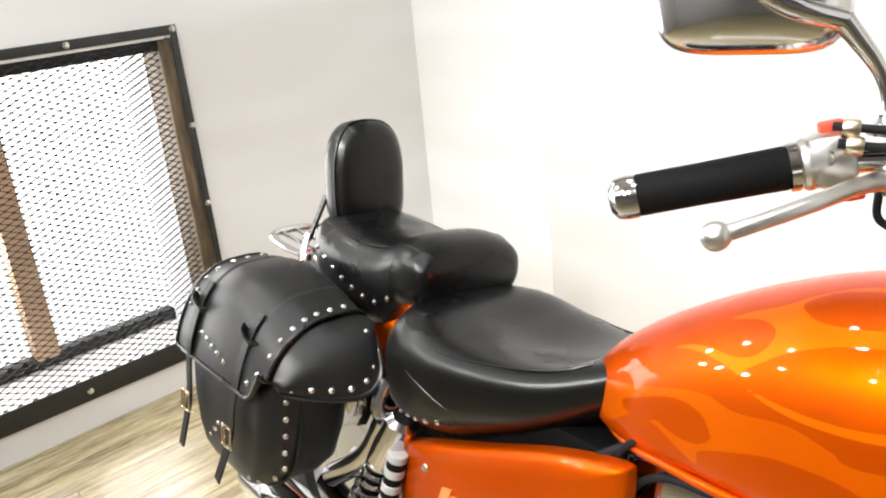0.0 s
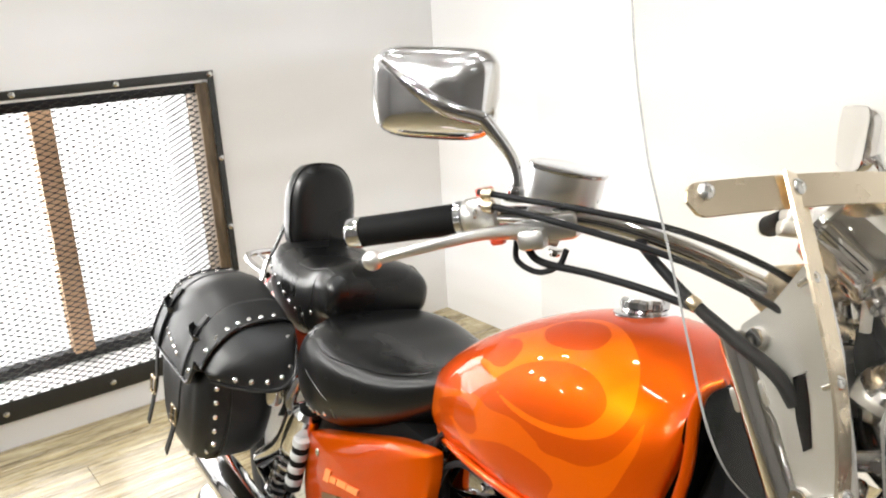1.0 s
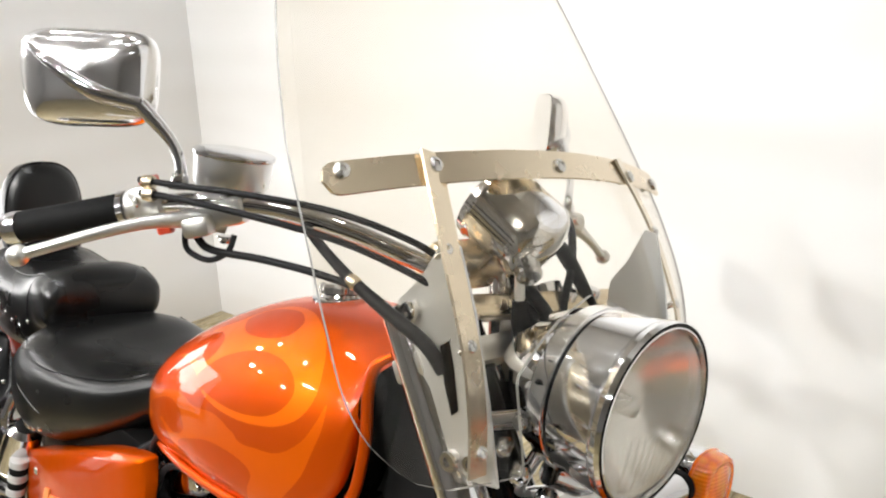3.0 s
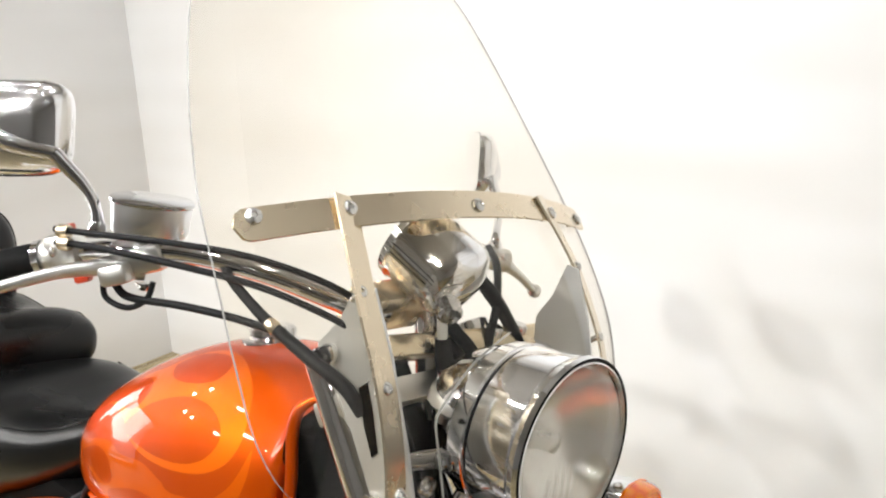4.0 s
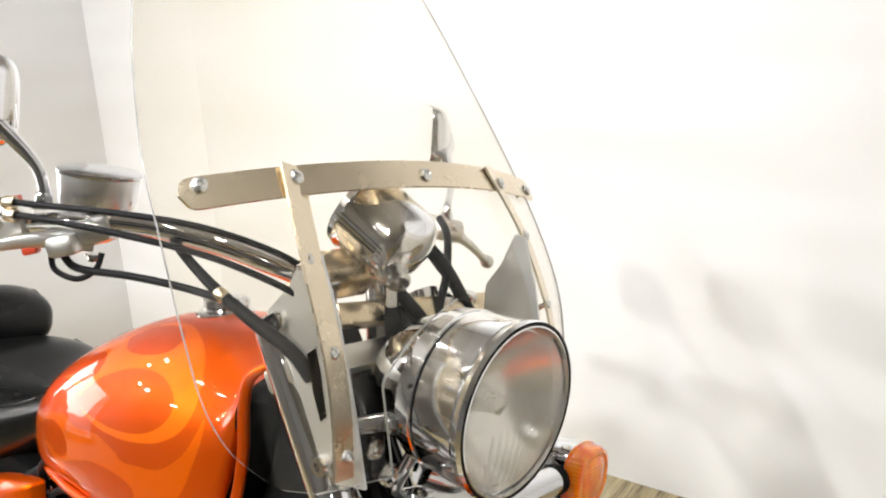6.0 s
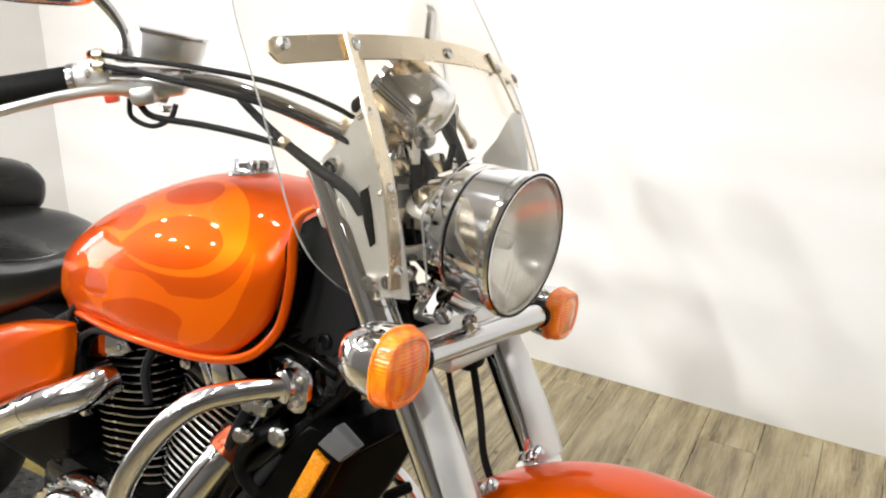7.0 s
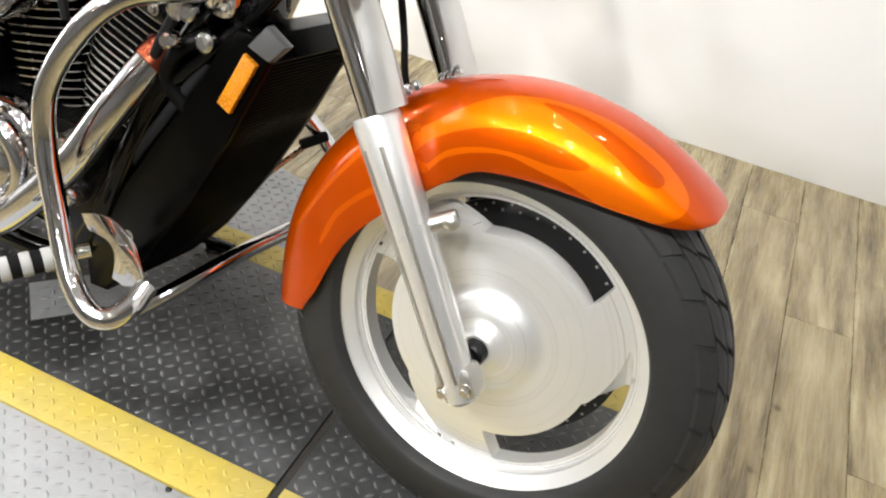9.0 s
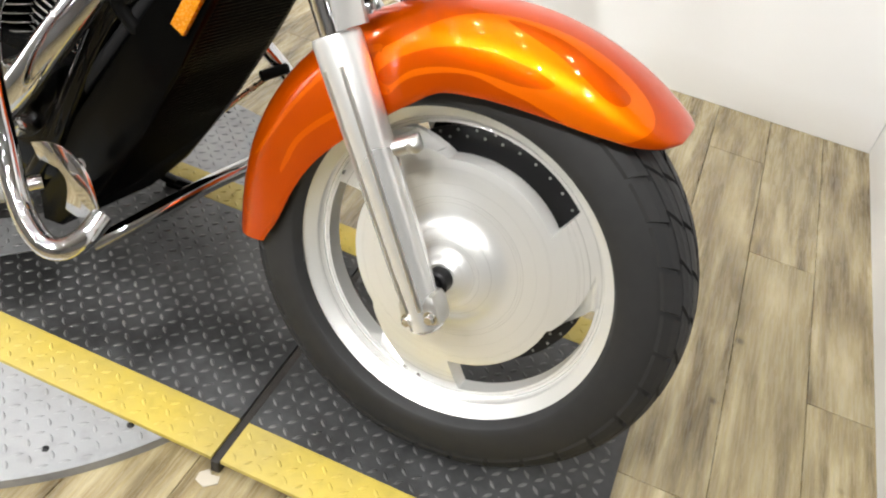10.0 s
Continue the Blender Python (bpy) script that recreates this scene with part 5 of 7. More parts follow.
def seat_side(table, x, f, up=2.6, down=3.2):
    """A point on a seat's right flank; f is -1 at its bottom and 1 at its top."""
    up = 2.1 if table is RIDER else up
    w, zt, zb, d = eased(table, x)
    zc = zb + (zt - zb) * 0.55
    s = f
    p = up if s >= 0 else down
    c = max(0.0, 1 - abs(s) ** p) ** (1 / p)
    return Vector((x, -w * c, zc + ((zt - zc) if s >= 0 else (zc - zb)) * s))


def studs(parent, spots, r=0.0055, h=0.0035, me=[None]):
    if me[0] is None:
        bm = bmesh.new()
        dome(bm, (0, 0, 0), (0, 0, 1), r, h, 10)
        me[0] = finish("stud", bm, STUD)
    for p, nrm in spots:
        s = new("stud", me[0])
        s.parent = parent
        s.matrix_local = Matrix.Translation(p) @ Vector(nrm).to_track_quat("Z", "Y").to_matrix().to_4x4()


def seams():
    # welts and seams of the rider's saddle
    runs = [
        [(-1.385, -0.150, 0.735), (-1.334, -0.166, 0.722), (-1.292, -0.169, 0.717), (-1.245, -0.164, 0.717), (-1.189, -0.147, 0.721), (-1.127, -0.129, 0.730), (-1.075, -0.107, 0.743), (-1.046, -0.085, 0.757)],
        [(-1.420, -0.140, 0.716), (-1.395, -0.164, 0.697), (-1.336, -0.183, 0.673), (-1.288, -0.186, 0.658), (-1.239, -0.175, 0.638), (-1.208, -0.156, 0.618)],
    ]
    for line in runs:
        for s in (-1, 1):
            bm = bmesh.new()
            tube(bm, [(x, y * -s * 1.003, z) for x, y, z in line], 0.0014, 8, 5)
            part("welt", bm, LEATHER, rider_seat)
    spots = []
    for k, x in enumerate(between(-1.435, -1.265, 6)):
        p = seat_side(RIDER, x, -0.80 + 0.03 * k)
        spots.append((p, (0, -1, -0.35)))
    studs(rider_seat, spots)
    spots = []
    for k, x in enumerate(between(-1.755, -1.485, 8)):
        f = 0.12 - 0.62 * (k / 8) ** 1.6
        p = seat_side(PILLION, x, f)
        spots.append((p, (-0.1 if k else -0.6, -1, 0.05)))
    studs(pillion, spots)
    for s in (-1, 1):
        bm = bmesh.new()
        tube(bm, [(p.x, s * p.y, p.z + 0.001) for p in (seat_side(PILLION, x, 0.72) for x in between(-1.74, -1.40, 10))], 0.0013, 8, 3)
        part("welt", bm, LEATHER, pillion)
    bm = bmesh.new()
    tube(bm, [seat_side(PILLION, -1.475, f) + Vector((0.012 * f, 0, 0)) for f in between(-0.9, 0.93, 8)], 0.0014, 8, 3)
    part("welt", bm, LEATHER, pillion)


seams()


def backrest():
    c, tilt = Vector((-1.742, 0.004, 0.905)), radians(-6)
    m = Matrix.Translation(c) @ Euler((0, tilt, 0)).to_matrix().to_4x4()
    bm = bmesh.new()

    def outline(grow, seg=56):
        pts = []
        for k in range(seg):
            a = 2 * math.pi * k / seg
            ca, sa = math.cos(a), math.sin(a)
            p = 2.9 if sa > 0 else 4.5
            y = (0.080 - (0.008 if sa > 0 else 0.0) * max(0, sa)) * math.copysign(abs(ca) ** (2 / p), ca)
            z = 0.105 * math.copysign(abs(sa) ** (2 / p), sa)
            pts.append((y * (1 - grow / 0.09), z * (1 - grow / 0.105)))
        return pts

    layers = [(-0.030, 0.030), (-0.029, 0.010), (-0.022, 0.001), (-0.010, 0.0), (0.012, 0.0), (0.024, 0.004), (0.032, 0.012), (0.037, 0.026), (0.039, 0.05)]
    skin(bm, [[m @ Vector((h, y, z)) for y, z in outline(g)] for h, g in layers])
    pad = part("backrest", bm, LEATHER, bike, "upright black leather passenger backrest pad", 60)
    bm = bmesh.new()
    ring = [m @ Vector((0.016, y * 1.004, z * 1.004)) for y, z in outline(0.001)]
    tube(bm, ring + [ring[0]], 0.0028, 8, 1)
    part("welt", bm, LEATHER, pad)
    for s in (-1, 1):
        bm = bmesh.new()
        ribbon(bm, [(-1.765, s * 0.070, 0.86), (-1.782, s * 0.086, 0.800), (-1.786, s * 0.096, 0.770)], 0.016, 0.006, (1, 0, 0.3))
        support = part("support", bm, GLOSS_BLACK, pad, "black sissy-bar upright")
        bm = bmesh.new()
        ribbon(bm, [(-1.786, s * 0.097, 0.782), (-1.780, s * 0.110, 0.745), (-1.762, s * 0.122, 0.700)], 0.020, 0.006, (1, 0, 0.3))
        part("support_foot", bm, CHROME, support, "short chrome bracket")


backrest()


def rack():
    bm = bmesh.new()
    tube(bm, [(-1.78, -0.10, 0.735), (-1.90, -0.105, 0.742), (-1.965, -0.075, 0.745), (-1.985, 0.0, 0.746), (-1.965, 0.075, 0.745), (-1.90, 0.105, 0.742), (-1.78, 0.10, 0.735)], 0.008, 12)
    ob = part("luggage_rack", bm, CHROME, bike, "small chrome luggage rack")
    for k in range(4):
        y = -0.06 + 0.04 * k
        bm = bmesh.new()
        rod(bm, (-1.80, y, 0.737), (-1.972, y, 0.745), 0.0045, 8)
        part("slat", bm, CHROME, ob)
    bm = bmesh.new()
    lathe(bm, [(0, 0.02), (0.004, 0.05), (0.03, 0.052), (0.045, 0.040), (0.05, 0.002)], (-1.90, 0, 0.66), (-1, 0, 0.2), 32)
    lamp = part("tail_lamp", bm, RED_LENS, bike, "dark red tail lamp")
    bm = bmesh.new()
    lathe(bm, [(-0.06, 0.03), (0.0, 0.055), (0.012, 0.056), (0.014, 0.052)], (-1.90, 0, 0.66), (-1, 0, 0.2), 32)
    part("housing", bm, CHROME, lamp)


rack()


# -- saddlebag --
LID_SECTION = [(-0.142, 0.690), (-0.147, 0.730), (-0.170, 0.743), (-0.21, 0.742), (-0.25, 0.735), (-0.283, 0.717), (-0.308, 0.688), (-0.326, 0.648), (-0.337, 0.610), (-0.342, 0.578)]
LID_REAR, LID_FRONT = -1.852, -1.503


def lid_point(x, f):
    """A point on the draped lid: x along the bag, f from its inner edge (0) to its outer hem (1)."""
    y, z = eased([(k / (len(LID_SECTION) - 1), *p) for k, p in enumerate(LID_SECTION)], f)
    lift = eased([(-1.86, -0.012), (-1.83, -0.008), (-1.70, 0.014), (-1.60, 0.0), (-1.50, -0.032)], x)[0]
    top = max(0.0, min(1.0, (z - 0.58) / 0.13))
    z += lift * top
    z += 0.055 * max(0.0, (f - 0.82) / 0.18) * max(0.0, (x + 1.555) / 0.05) ** 2
    band = 0.0028 * (max(0.0, min(1.0, (x + 1.578) / 0.006)) + max(0.0, min(1.0, (-1.772 - x) / 0.006)))
    belly = 0.006 * math.sin(math.pi * (x - LID_REAR) / (LID_FRONT - LID_REAR))
    out = Vector((0, -f, 1.2 - f)).normalized() * (band + belly * f)
    return Vector((x, y, z)) + out


def saddlebag():
    def ring(z, x0, x1, y0, y1, r, seg=10):
        """A rounded rectangle."""
        pts = []
        for cx, cy, a0 in ((x1 - r, y1 - r, 0), (x0 + r, y1 - r, 90), (x0 + r, y0 + r, 180), (x1 - r, y0 + r, 270)):
            for k in range(seg + 1):
                a = radians(a0 + 90 * k / seg)
                pts.append(Vector((cx + r * math.cos(a), cy + r * math.sin(a), z)))
        return pts

    rows = [(0.386, -1.74, -1.60, -0.310, -0.22, 0.03), (0.392, -1.775, -1.575, -0.319, -0.20, 0.035), (0.408, -1.80, -1.548, -0.325, -0.185, 0.04), (0.44, -1.818, -1.522, -0.329, -0.172, 0.042), (0.50, -1.832, -1.507, -0.332, -0.165, 0.042), (0.58, -1.838, -1.499, -0.332, -0.160, 0.042), (0.64, -1.838, -1.499, -0.318, -0.156, 0.05), (0.70, -1.83, -1.51, -0.270, -0.156, 0.05)]
    bm = bmesh.new()
    skin(bm, [ring(*row) for row in rows])
    bag = part("saddlebag", bm, BAG_LEATHER, bike, "black leather saddlebag with nickel studs and straps", 60)
    # body edge piping down the front corner and round the foot
    bm = bmesh.new()
    tube(bm, [(-1.501, -0.270, 0.60), (-1.503, -0.270, 0.52), (-1.515, -0.272, 0.455), (-1.538, -0.280, 0.414), (-1.575, -0.294, 0.393)], 0.0035, 8, 5)
    part("piping", bm, LEATHER, bag)
    # lid: a draped sheet with its hem
    bm = bmesh.new()
    xs, fs = between(LID_REAR, LID_FRONT, 90), between(0, 1, 44)
    sheet = [[lid_point(x, f) for f in fs] for x in xs]
    under = [[p + Vector((0, 0.004 * f, -0.004)) for p, f in zip(row, fs)] for row in sheet]
    skin(bm, [a + b[::-1] for a, b in zip(sheet, under)])
    lid = part("lid", bm, BAG_LEATHER, bag, "stitched leather lid", 60)
    bm = bmesh.new()
    edge = [lid_point(LID_REAR, f) for f in between(0.05, 1, 16)] + [lid_point(x, 1.0) for x in between(LID_REAR, LID_FRONT, 24)[1:]] + [lid_point(LID_FRONT, f) for f in between(1, 0.05, 24)[1:]]
    tube(bm, edge, 0.0042, 8, 1)
    part("piping", bm, LEATHER, lid)
    # front wing bulging from under the lid
    top = [lid_point(LID_FRONT - 0.004, f) + Vector((0, 0.004, -0.005)) for f in between(0.93, 0.06, 28)]
    hem = catmull([(-1.488, -0.318, 0.604), (-1.470, -0.292, 0.597), (-1.450, -0.262, 0.594), (-1.431, -0.232, 0.593), (-1.419, -0.205, 0.596), (-1.416, -0.180, 0.608), (-1.424, -0.163, 0.632), (-1.445, -0.157, 0.664), (-1.470, -0.154, 0.694)], 4)
    hem = [hem[round(k * (len(hem) - 1) / 28)] for k in range(29)]
    rows = []
    for a, b in zip(top, hem):
        line = []
        for f in between(0, 1, 14):
            swell = Vector((0.7, -0.1, 0.6)).normalized() * 0.016 * math.sin(math.pi * min(1, f * 1.08)) if f < 0.93 else Vector()
            line.append(a + (b - a) * f + swell)
        rows.append(line + [p + Vector((-0.005, 0.002, -0.003)) for p in line[::-1]])
    bm = bmesh.new()
    skin(bm, rows)
    wing = part("front_wing", bm, BAG_LEATHER, bag, "bulging leather end flap with a piped hem", 60)
    bm = bmesh.new()
    tube(bm, hem, 0.0042, 8, 2)
    part("piping", bm, LEATHER, wing)
    ahead, over, out = (0.85, -0.25, 0.25), (0.35, -0.35, 1), (0.2, -1, 0.15)
    studs(wing, [(Vector(p) + Vector((0.002, 0, 0)), ahead) for p in ((-1.478, -0.302, 0.611), (-1.460, -0.276, 0.611), (-1.443, -0.249, 0.610), (-1.428, -0.221, 0.612), (-1.426, -0.192, 0.620), (-1.434, -0.175, 0.638), (-1.449, -0.170, 0.664), (-1.464, -0.170, 0.690))])
    spots = [(lid_point(-1.517, f), over) for f in (0.255, 0.325, 0.395, 0.46, 0.53)] + [(lid_point(-1.519, f), (0.2, -0.9, 0.5)) for f in (0.615, 0.71)]
    spots += [(lid_point(-1.530, 0.825), out), (lid_point(-1.553, 0.905), out), (lid_point(-1.586, 0.915), out)]
    spots += [(lid_point(x, 0.90 - 0.015 * k), out) for k, x in enumerate(between(-1.645, -1.750, 4))]
    spots += [(lid_point(-1.832, f), (-0.3, -0.4, 1)) for f in (0.16, 0.24, 0.32, 0.40, 0.49, 0.57, 0.65, 0.73)]
    studs(lid, spots)
    spots = [(Vector((-1.498 - 0.06 * (0.58 - z) ** 1.2, -0.300, z)), (1, -0.7, 0)) for z in (0.580, 0.549, 0.518, 0.487, 0.458)]
    spots += [(Vector(p), (0.5, -1, -0.2)) for p in ((-1.522, -0.308, 0.434), (-1.553, -0.322, 0.416), (-1.585, -0.325, 0.411), (-1.70, -0.330, 0.47), (-1.715, -0.330, 0.452), (-1.74, -0.326, 0.43))]
    studs(bag, spots)
    # straps with keepers and buckles
    for x0, run in ((-1.585, 0.06), (-1.782, 0.03)):
        bm = bmesh.new()
        line = [lid_point(x0, f) + Vector((0, -0.003, 0.003)) for f in (0.60, 0.68, 0.76, 0.85, 0.94)]
        line += [(x0 - run * 0.3, -0.347, 0.545), (x0 - run * 0.5, -0.345, 0.49), (x0 - run * 0.75, -0.350, 0.44), (x0 - run * 1.1, -0.356, 0.385)]
        ribbon(bm, line, 0.021, 0.004, (1, 0, 0))
        strap = part("strap", bm, BAG_LEATHER, bag, "narrow leather strap")
        bm = bmesh.new()
        bx = x0 - run * 0.52
        tube(bm, [(bx - 0.016, -0.352, 0.502), (bx + 0.016, -0.352, 0.502), (bx + 0.016, -0.353, 0.466), (bx - 0.016, -0.353, 0.466), (bx - 0.016, -0.352, 0.502)], 0.0032, 8, 1)
        part("buckle", bm, STEEL, strap, "worn metal buckle")
        bm = bmesh.new()
        rod(bm, (bx, -0.356, 0.504), (bx, -0.356, 0.466), 0.0022, 8)
        part("buckle_pin", bm, STEEL, strap)
        bm = bmesh.new()
        p = lid_point(x0, 0.72)
        ribbon(bm, [p + Vector((-0.020, 0.002, 0.012)), p + Vector((-0.008, -0.009, 0.006)), p + Vector((0.010, -0.009, -0.004)), p + Vector((0.022, 0.001, -0.010))], 0.024, 0.004, (0, -0.5, 0.85))
        part("keeper", bm, LEATHER, strap, "leather keeper loop")
    bm = bmesh.new()
    ribbon(bm, [(-1.46, -0.165, 0.60), (-1.462, -0.162, 0.55), (-1.475, -0.166, 0.515)], 0.02, 0.004, (0, 1, 0))
    part("tie_strap", bm, BAG_LEATHER, bag)
    bm = bmesh.new()
    slab(bm, smooth_shape([(-0.013, -0.018), (0.013, -0.018), (0.014, 0.018), (-0.014, 0.018)]), 0.004, Matrix.Translation((-1.450, -0.196, 0.572)) @ Vector((1, -0.3, 0)).to_track_quat("Z", "Y").to_matrix().to_4x4(), 0.001)
    part("clip", bm, CHROME, bag, "small bright clip")


saddlebag()


# -- side cover --
def side_cover():
    bm = bmesh.new()
    out = [(-1.365, 0.522), (-1.345, 0.534), (-1.20, 0.588), (-1.05, 0.645), (-0.945, 0.672), (-0.928, 0.660), (-0.930, 0.610), (-0.945, 0.570), (-1.03, 0.515), (-1.15, 0.452), (-1.30, 0.380), (-1.352, 0.372), (-1.375, 0.40), (-1.378, 0.48)]
    pts = smooth_shape(out)
    cx, cz = -1.16, 0.535
    rows = []
    for k, y in ((1.0, -0.125), (1.0, -0.142), (0.985, -0.149), (0.95, -0.1545), (0.80, -0.160), (0.5, -0.164), (0.02, -0.166)):
        rows.append([Vector((cx + (x - cx) * k, y, cz + (z - cz) * k)) for x, z in pts])
    skin(bm, rows)
    ob = part("side_cover", bm, ORANGE, bike, "glossy orange side cover with pale lettering", 60)
    bm = bmesh.new()
    hexbolt(bm, (-1.298, -0.157, 0.512), (0, -1, 0), 0.0085, 0.008)
    part("bolt", bm, BOLT, ob)
    # badge: slanted pale bars for illegible lettering, and a dark bar under it
    bm = bmesh.new()
    for u0, u1, low, tall in ((0.0, 0.022, -0.004, 0.026), (0.026, 0.052, 0.0, 0.012), (0.056, 0.092, 0.0, 0.013), (0.096, 0.138, 0.0, 0.012)):
        ring = [(u0, low), (u1, low), (u1 + tall * 0.35, low + tall), (u0 + tall * 0.35, low + tall)]
        skin(bm, [[Vector((-1.258 + u, y, 0.478 + v + u * 0.24)) for u, v in ring] for y in (-0.160, -0.1672)])
    part("script_badge", bm, plain("pale_peach_paint", (0.72, 0.22, 0.06), 0.4), ob, "slanted pale lettering bars")
    bm = bmesh.new()
    slab(bm, [(-1.262, 0.448), (-1.14, 0.492), (-1.138, 0.477), (-1.260, 0.433)], 0.001, Matrix(((1, 0, 0, 0), (0, 0, -1, -0.1645), (0, 1, 0, 0), (0, 0, 0, 1))))
    part("badge_bar", bm, plain("dark_badge", (0.10, 0.05, 0.02), 0.3), ob, "dark lettered bar")


side_cover()


# -- handlebar and controls --
FAR_CLAMP = Vector((-0.512, 0.235, 1.082))
FAR_LEVER = [(-0.505, 0.228, 1.084), (-0.510, 0.262, 1.071), (-0.515, 0.292, 1.058), (-0.519, 0.318, 1.045), (-0.524, 0.342, 1.032), (-0.527, 0.360, 1.023)]


def handlebar():
    bm = bmesh.new()
    right = [(-0.455, -0.050, 1.050), (-0.475, -0.085, 1.062), (-0.525, -0.135, 1.085), (-0.585, -0.190, 1.100), (-0.640, -0.245, 1.098), (-0.690, -0.287, 1.085), (-0.74, -0.328, 1.068)]
    line = [(x, -y, z) for x, y, z in right[::-1]] + right
    tube(bm, line, 0.0112, 16, 6)
    bar = part("handlebar", bm, CHROME, bike, "swept-back chrome handlebar")
    for s in (-1, 1):
        bm = bmesh.new()
        rod(bm, (-0.446, s * 0.05, 0.965), (-0.456, s * 0.05, 1.045), 0.020, 20, edge=0.003)
        rod(bm, (-0.456, s * 0.034, 1.052), (-0.456, s * 0.066, 1.052), 0.022, 24, edge=0.003)
        part("riser", bm, CHROME, bar)
        a, b = Vector((-0.700, s * 0.294, 1.083)), Vector((-0.796, s * 0.373, 1.048))
        bm = bmesh.new()
        d = b - a
        lathe(bm, [(0, 0.0155), (0.003, 0.0175), (d.length * 0.5, 0.0170), (d.length - 0.014, 0.0172), (d.length - 0.012, 0.015)], a, d, 28)
        grip = part("grip", bm, RUBBER, bar, "plain black rubber grip")
        bm = bmesh.new()
        lathe(bm, [(d.length - 0.013, 0.0178), (d.length - 0.004, 0.0180), (d.length + 0.004, 0.0165), (d.length + 0.009, 0.010), (d.length + 0.010, 0.001)], a, d, 28)
        part("end_cap", bm, CHROME, grip, "chrome grip cap")
        bm = bmesh.new()
        lathe(bm, [(-0.006, 0.0195), (0.001, 0.0195), (0.002, 0.0165)], a, d, 28)
        part("grip_flange", bm, CHROME, grip)
        # switch housing
        bm = bmesh.new()
        m = Matrix.Translation((-0.678, s * 0.276, 1.092)) @ d.to_track_quat("X", "Z").to_matrix().to_4x4()
        box(bm, (0.034, 0.040, 0.042), m, 0.009)
        lathe(bm, [(-0.030, 0.018), (-0.012, 0.021), (-0.008, 0.0185)], a, d, 24)
        sw = part("switch_housing", bm, ALLOY, bar, "silver switch housing")
        bm = bmesh.new()
        box(bm, (0.018, 0.014, 0.009), m @ Matrix.Translation((-0.004, 0.0, 0.0245)), 0.002)
        part("switch", bm, RED_PART, sw, "red rocker switch")
        bm = bmesh.new()
        box(bm, (0.016, 0.014, 0.012), m @ Matrix.Translation((-0.012, -0.004 * s, -0.028)), 0.003)
        part("switch", bm, RED_PART, sw, "red push switch")
        bm = bmesh.new()
        dome(bm, m @ Vector((0.004, 0.022 * -s, 0.004)), (0.6, s * -0.6, 0.1), 0.006, 0.004)
        part("screw", bm, BOLT, sw)
        # lever
        bm = bmesh.new()
        lv = FAR_LEVER if s > 0 else [(-0.618, s * 0.222, 1.078), (-0.632, s * 0.260, 1.082), (-0.640, s * 0.300, 1.079), (-0.650, s * 0.345, 1.068), (-0.668, s * 0.382, 1.054), (-0.686, s * 0.404, 1.043)]
        tube(bm, lv, [0.010, 0.009, 0.0068, 0.0062, 0.0058, 0.0062], 14, 6)
        bmesh.ops.create_uvsphere(bm, u_segments=16, v_segments=10, radius=0.0108, matrix=Matrix.Translation(lv[-1]))
        part("lever", bm, ALLOY, bar, "ball-ended alloy lever")
        bm = bmesh.new()
        m2 = Matrix.Translation((-0.628, s * 0.228, 1.088)) @ d.to_track_quat("X", "Z").to_matrix().to_4x4()
        box(bm, (0.070, 0.036, 0.030), m2, 0.008)
        box(bm, (0.030, 0.050, 0.022), m2 @ Matrix.Translation((0.012, 0.012, -0.008)), 0.006)
        cyl = part("master_cylinder", bm, ALLOY, bar, "silver lever bracket")
        bm = bmesh.new()
        dome(bm, (-0.618, s * 0.222, 1.090), (0, 0, 1), 0.008, 0.005)
        part("pivot_bolt", bm, BOLT, cyl)
        bm = bmesh.new()
        hexbolt(bm, (-0.618, s * 0.222, 1.066), (0, 0, -1), 0.006, 0.008)
        part("pivot_nut", bm, BOLT, cyl)
        if s < 0:
            bm = bmesh.new()
            c, up = (-0.628, -0.212, 1.116), (0.08, 0.02, 1)
            lathe(bm, [(0.0, 0.0365), (0.003, 0.0390), (0.029, 0.0408), (0.033, 0.0412)], c, up, 40)
            res = part("fluid_reservoir", bm, smooth_metal("satin_alloy", (0.88, 0.88, 0.89), 0.26, 0.36), bar, "round polished fluid reservoir")
            bm = bmesh.new()
            lathe(bm, [(0.033, 0.0425), (0.034, 0.0432), (0.037, 0.0432), (0.0385, 0.041), (0.0385, 0.002)], c, up, 40)
            part("lid", bm, CHROME, res)
            bm = bmesh.new()
            rod(bm, (-0.592, -0.182, 1.098), (-0.560, -0.160, 1.094), 0.008, 12, edge=0.001)
            hexbolt(bm, (-0.562, -0.161, 1.094), (1, 0.6, -0.1), 0.007, 0.012)
            part("banjo_bolt", bm, DARK_METAL, cyl)


handlebar()


bm = bmesh.new()
tube(bm, [(-0.585, 0.190, 1.100), (-0.555, 0.218, 1.094), FAR_CLAMP], [0.012, 0.013, 0.013], 14, 5)
lathe(bm, [(-0.022, 0.012), (-0.019, 0.0165), (0.019, 0.0165), (0.022, 0.012)], FAR_CLAMP, (0.3, 1, -0.2), 20)
hexbolt(bm, FAR_CLAMP + Vector((0.013, 0.0, 0.004)), (1, 0, 0.2), 0.006, 0.008)
part("lever_perch", bm, ALLOY, bike, "silver clutch lever perch")


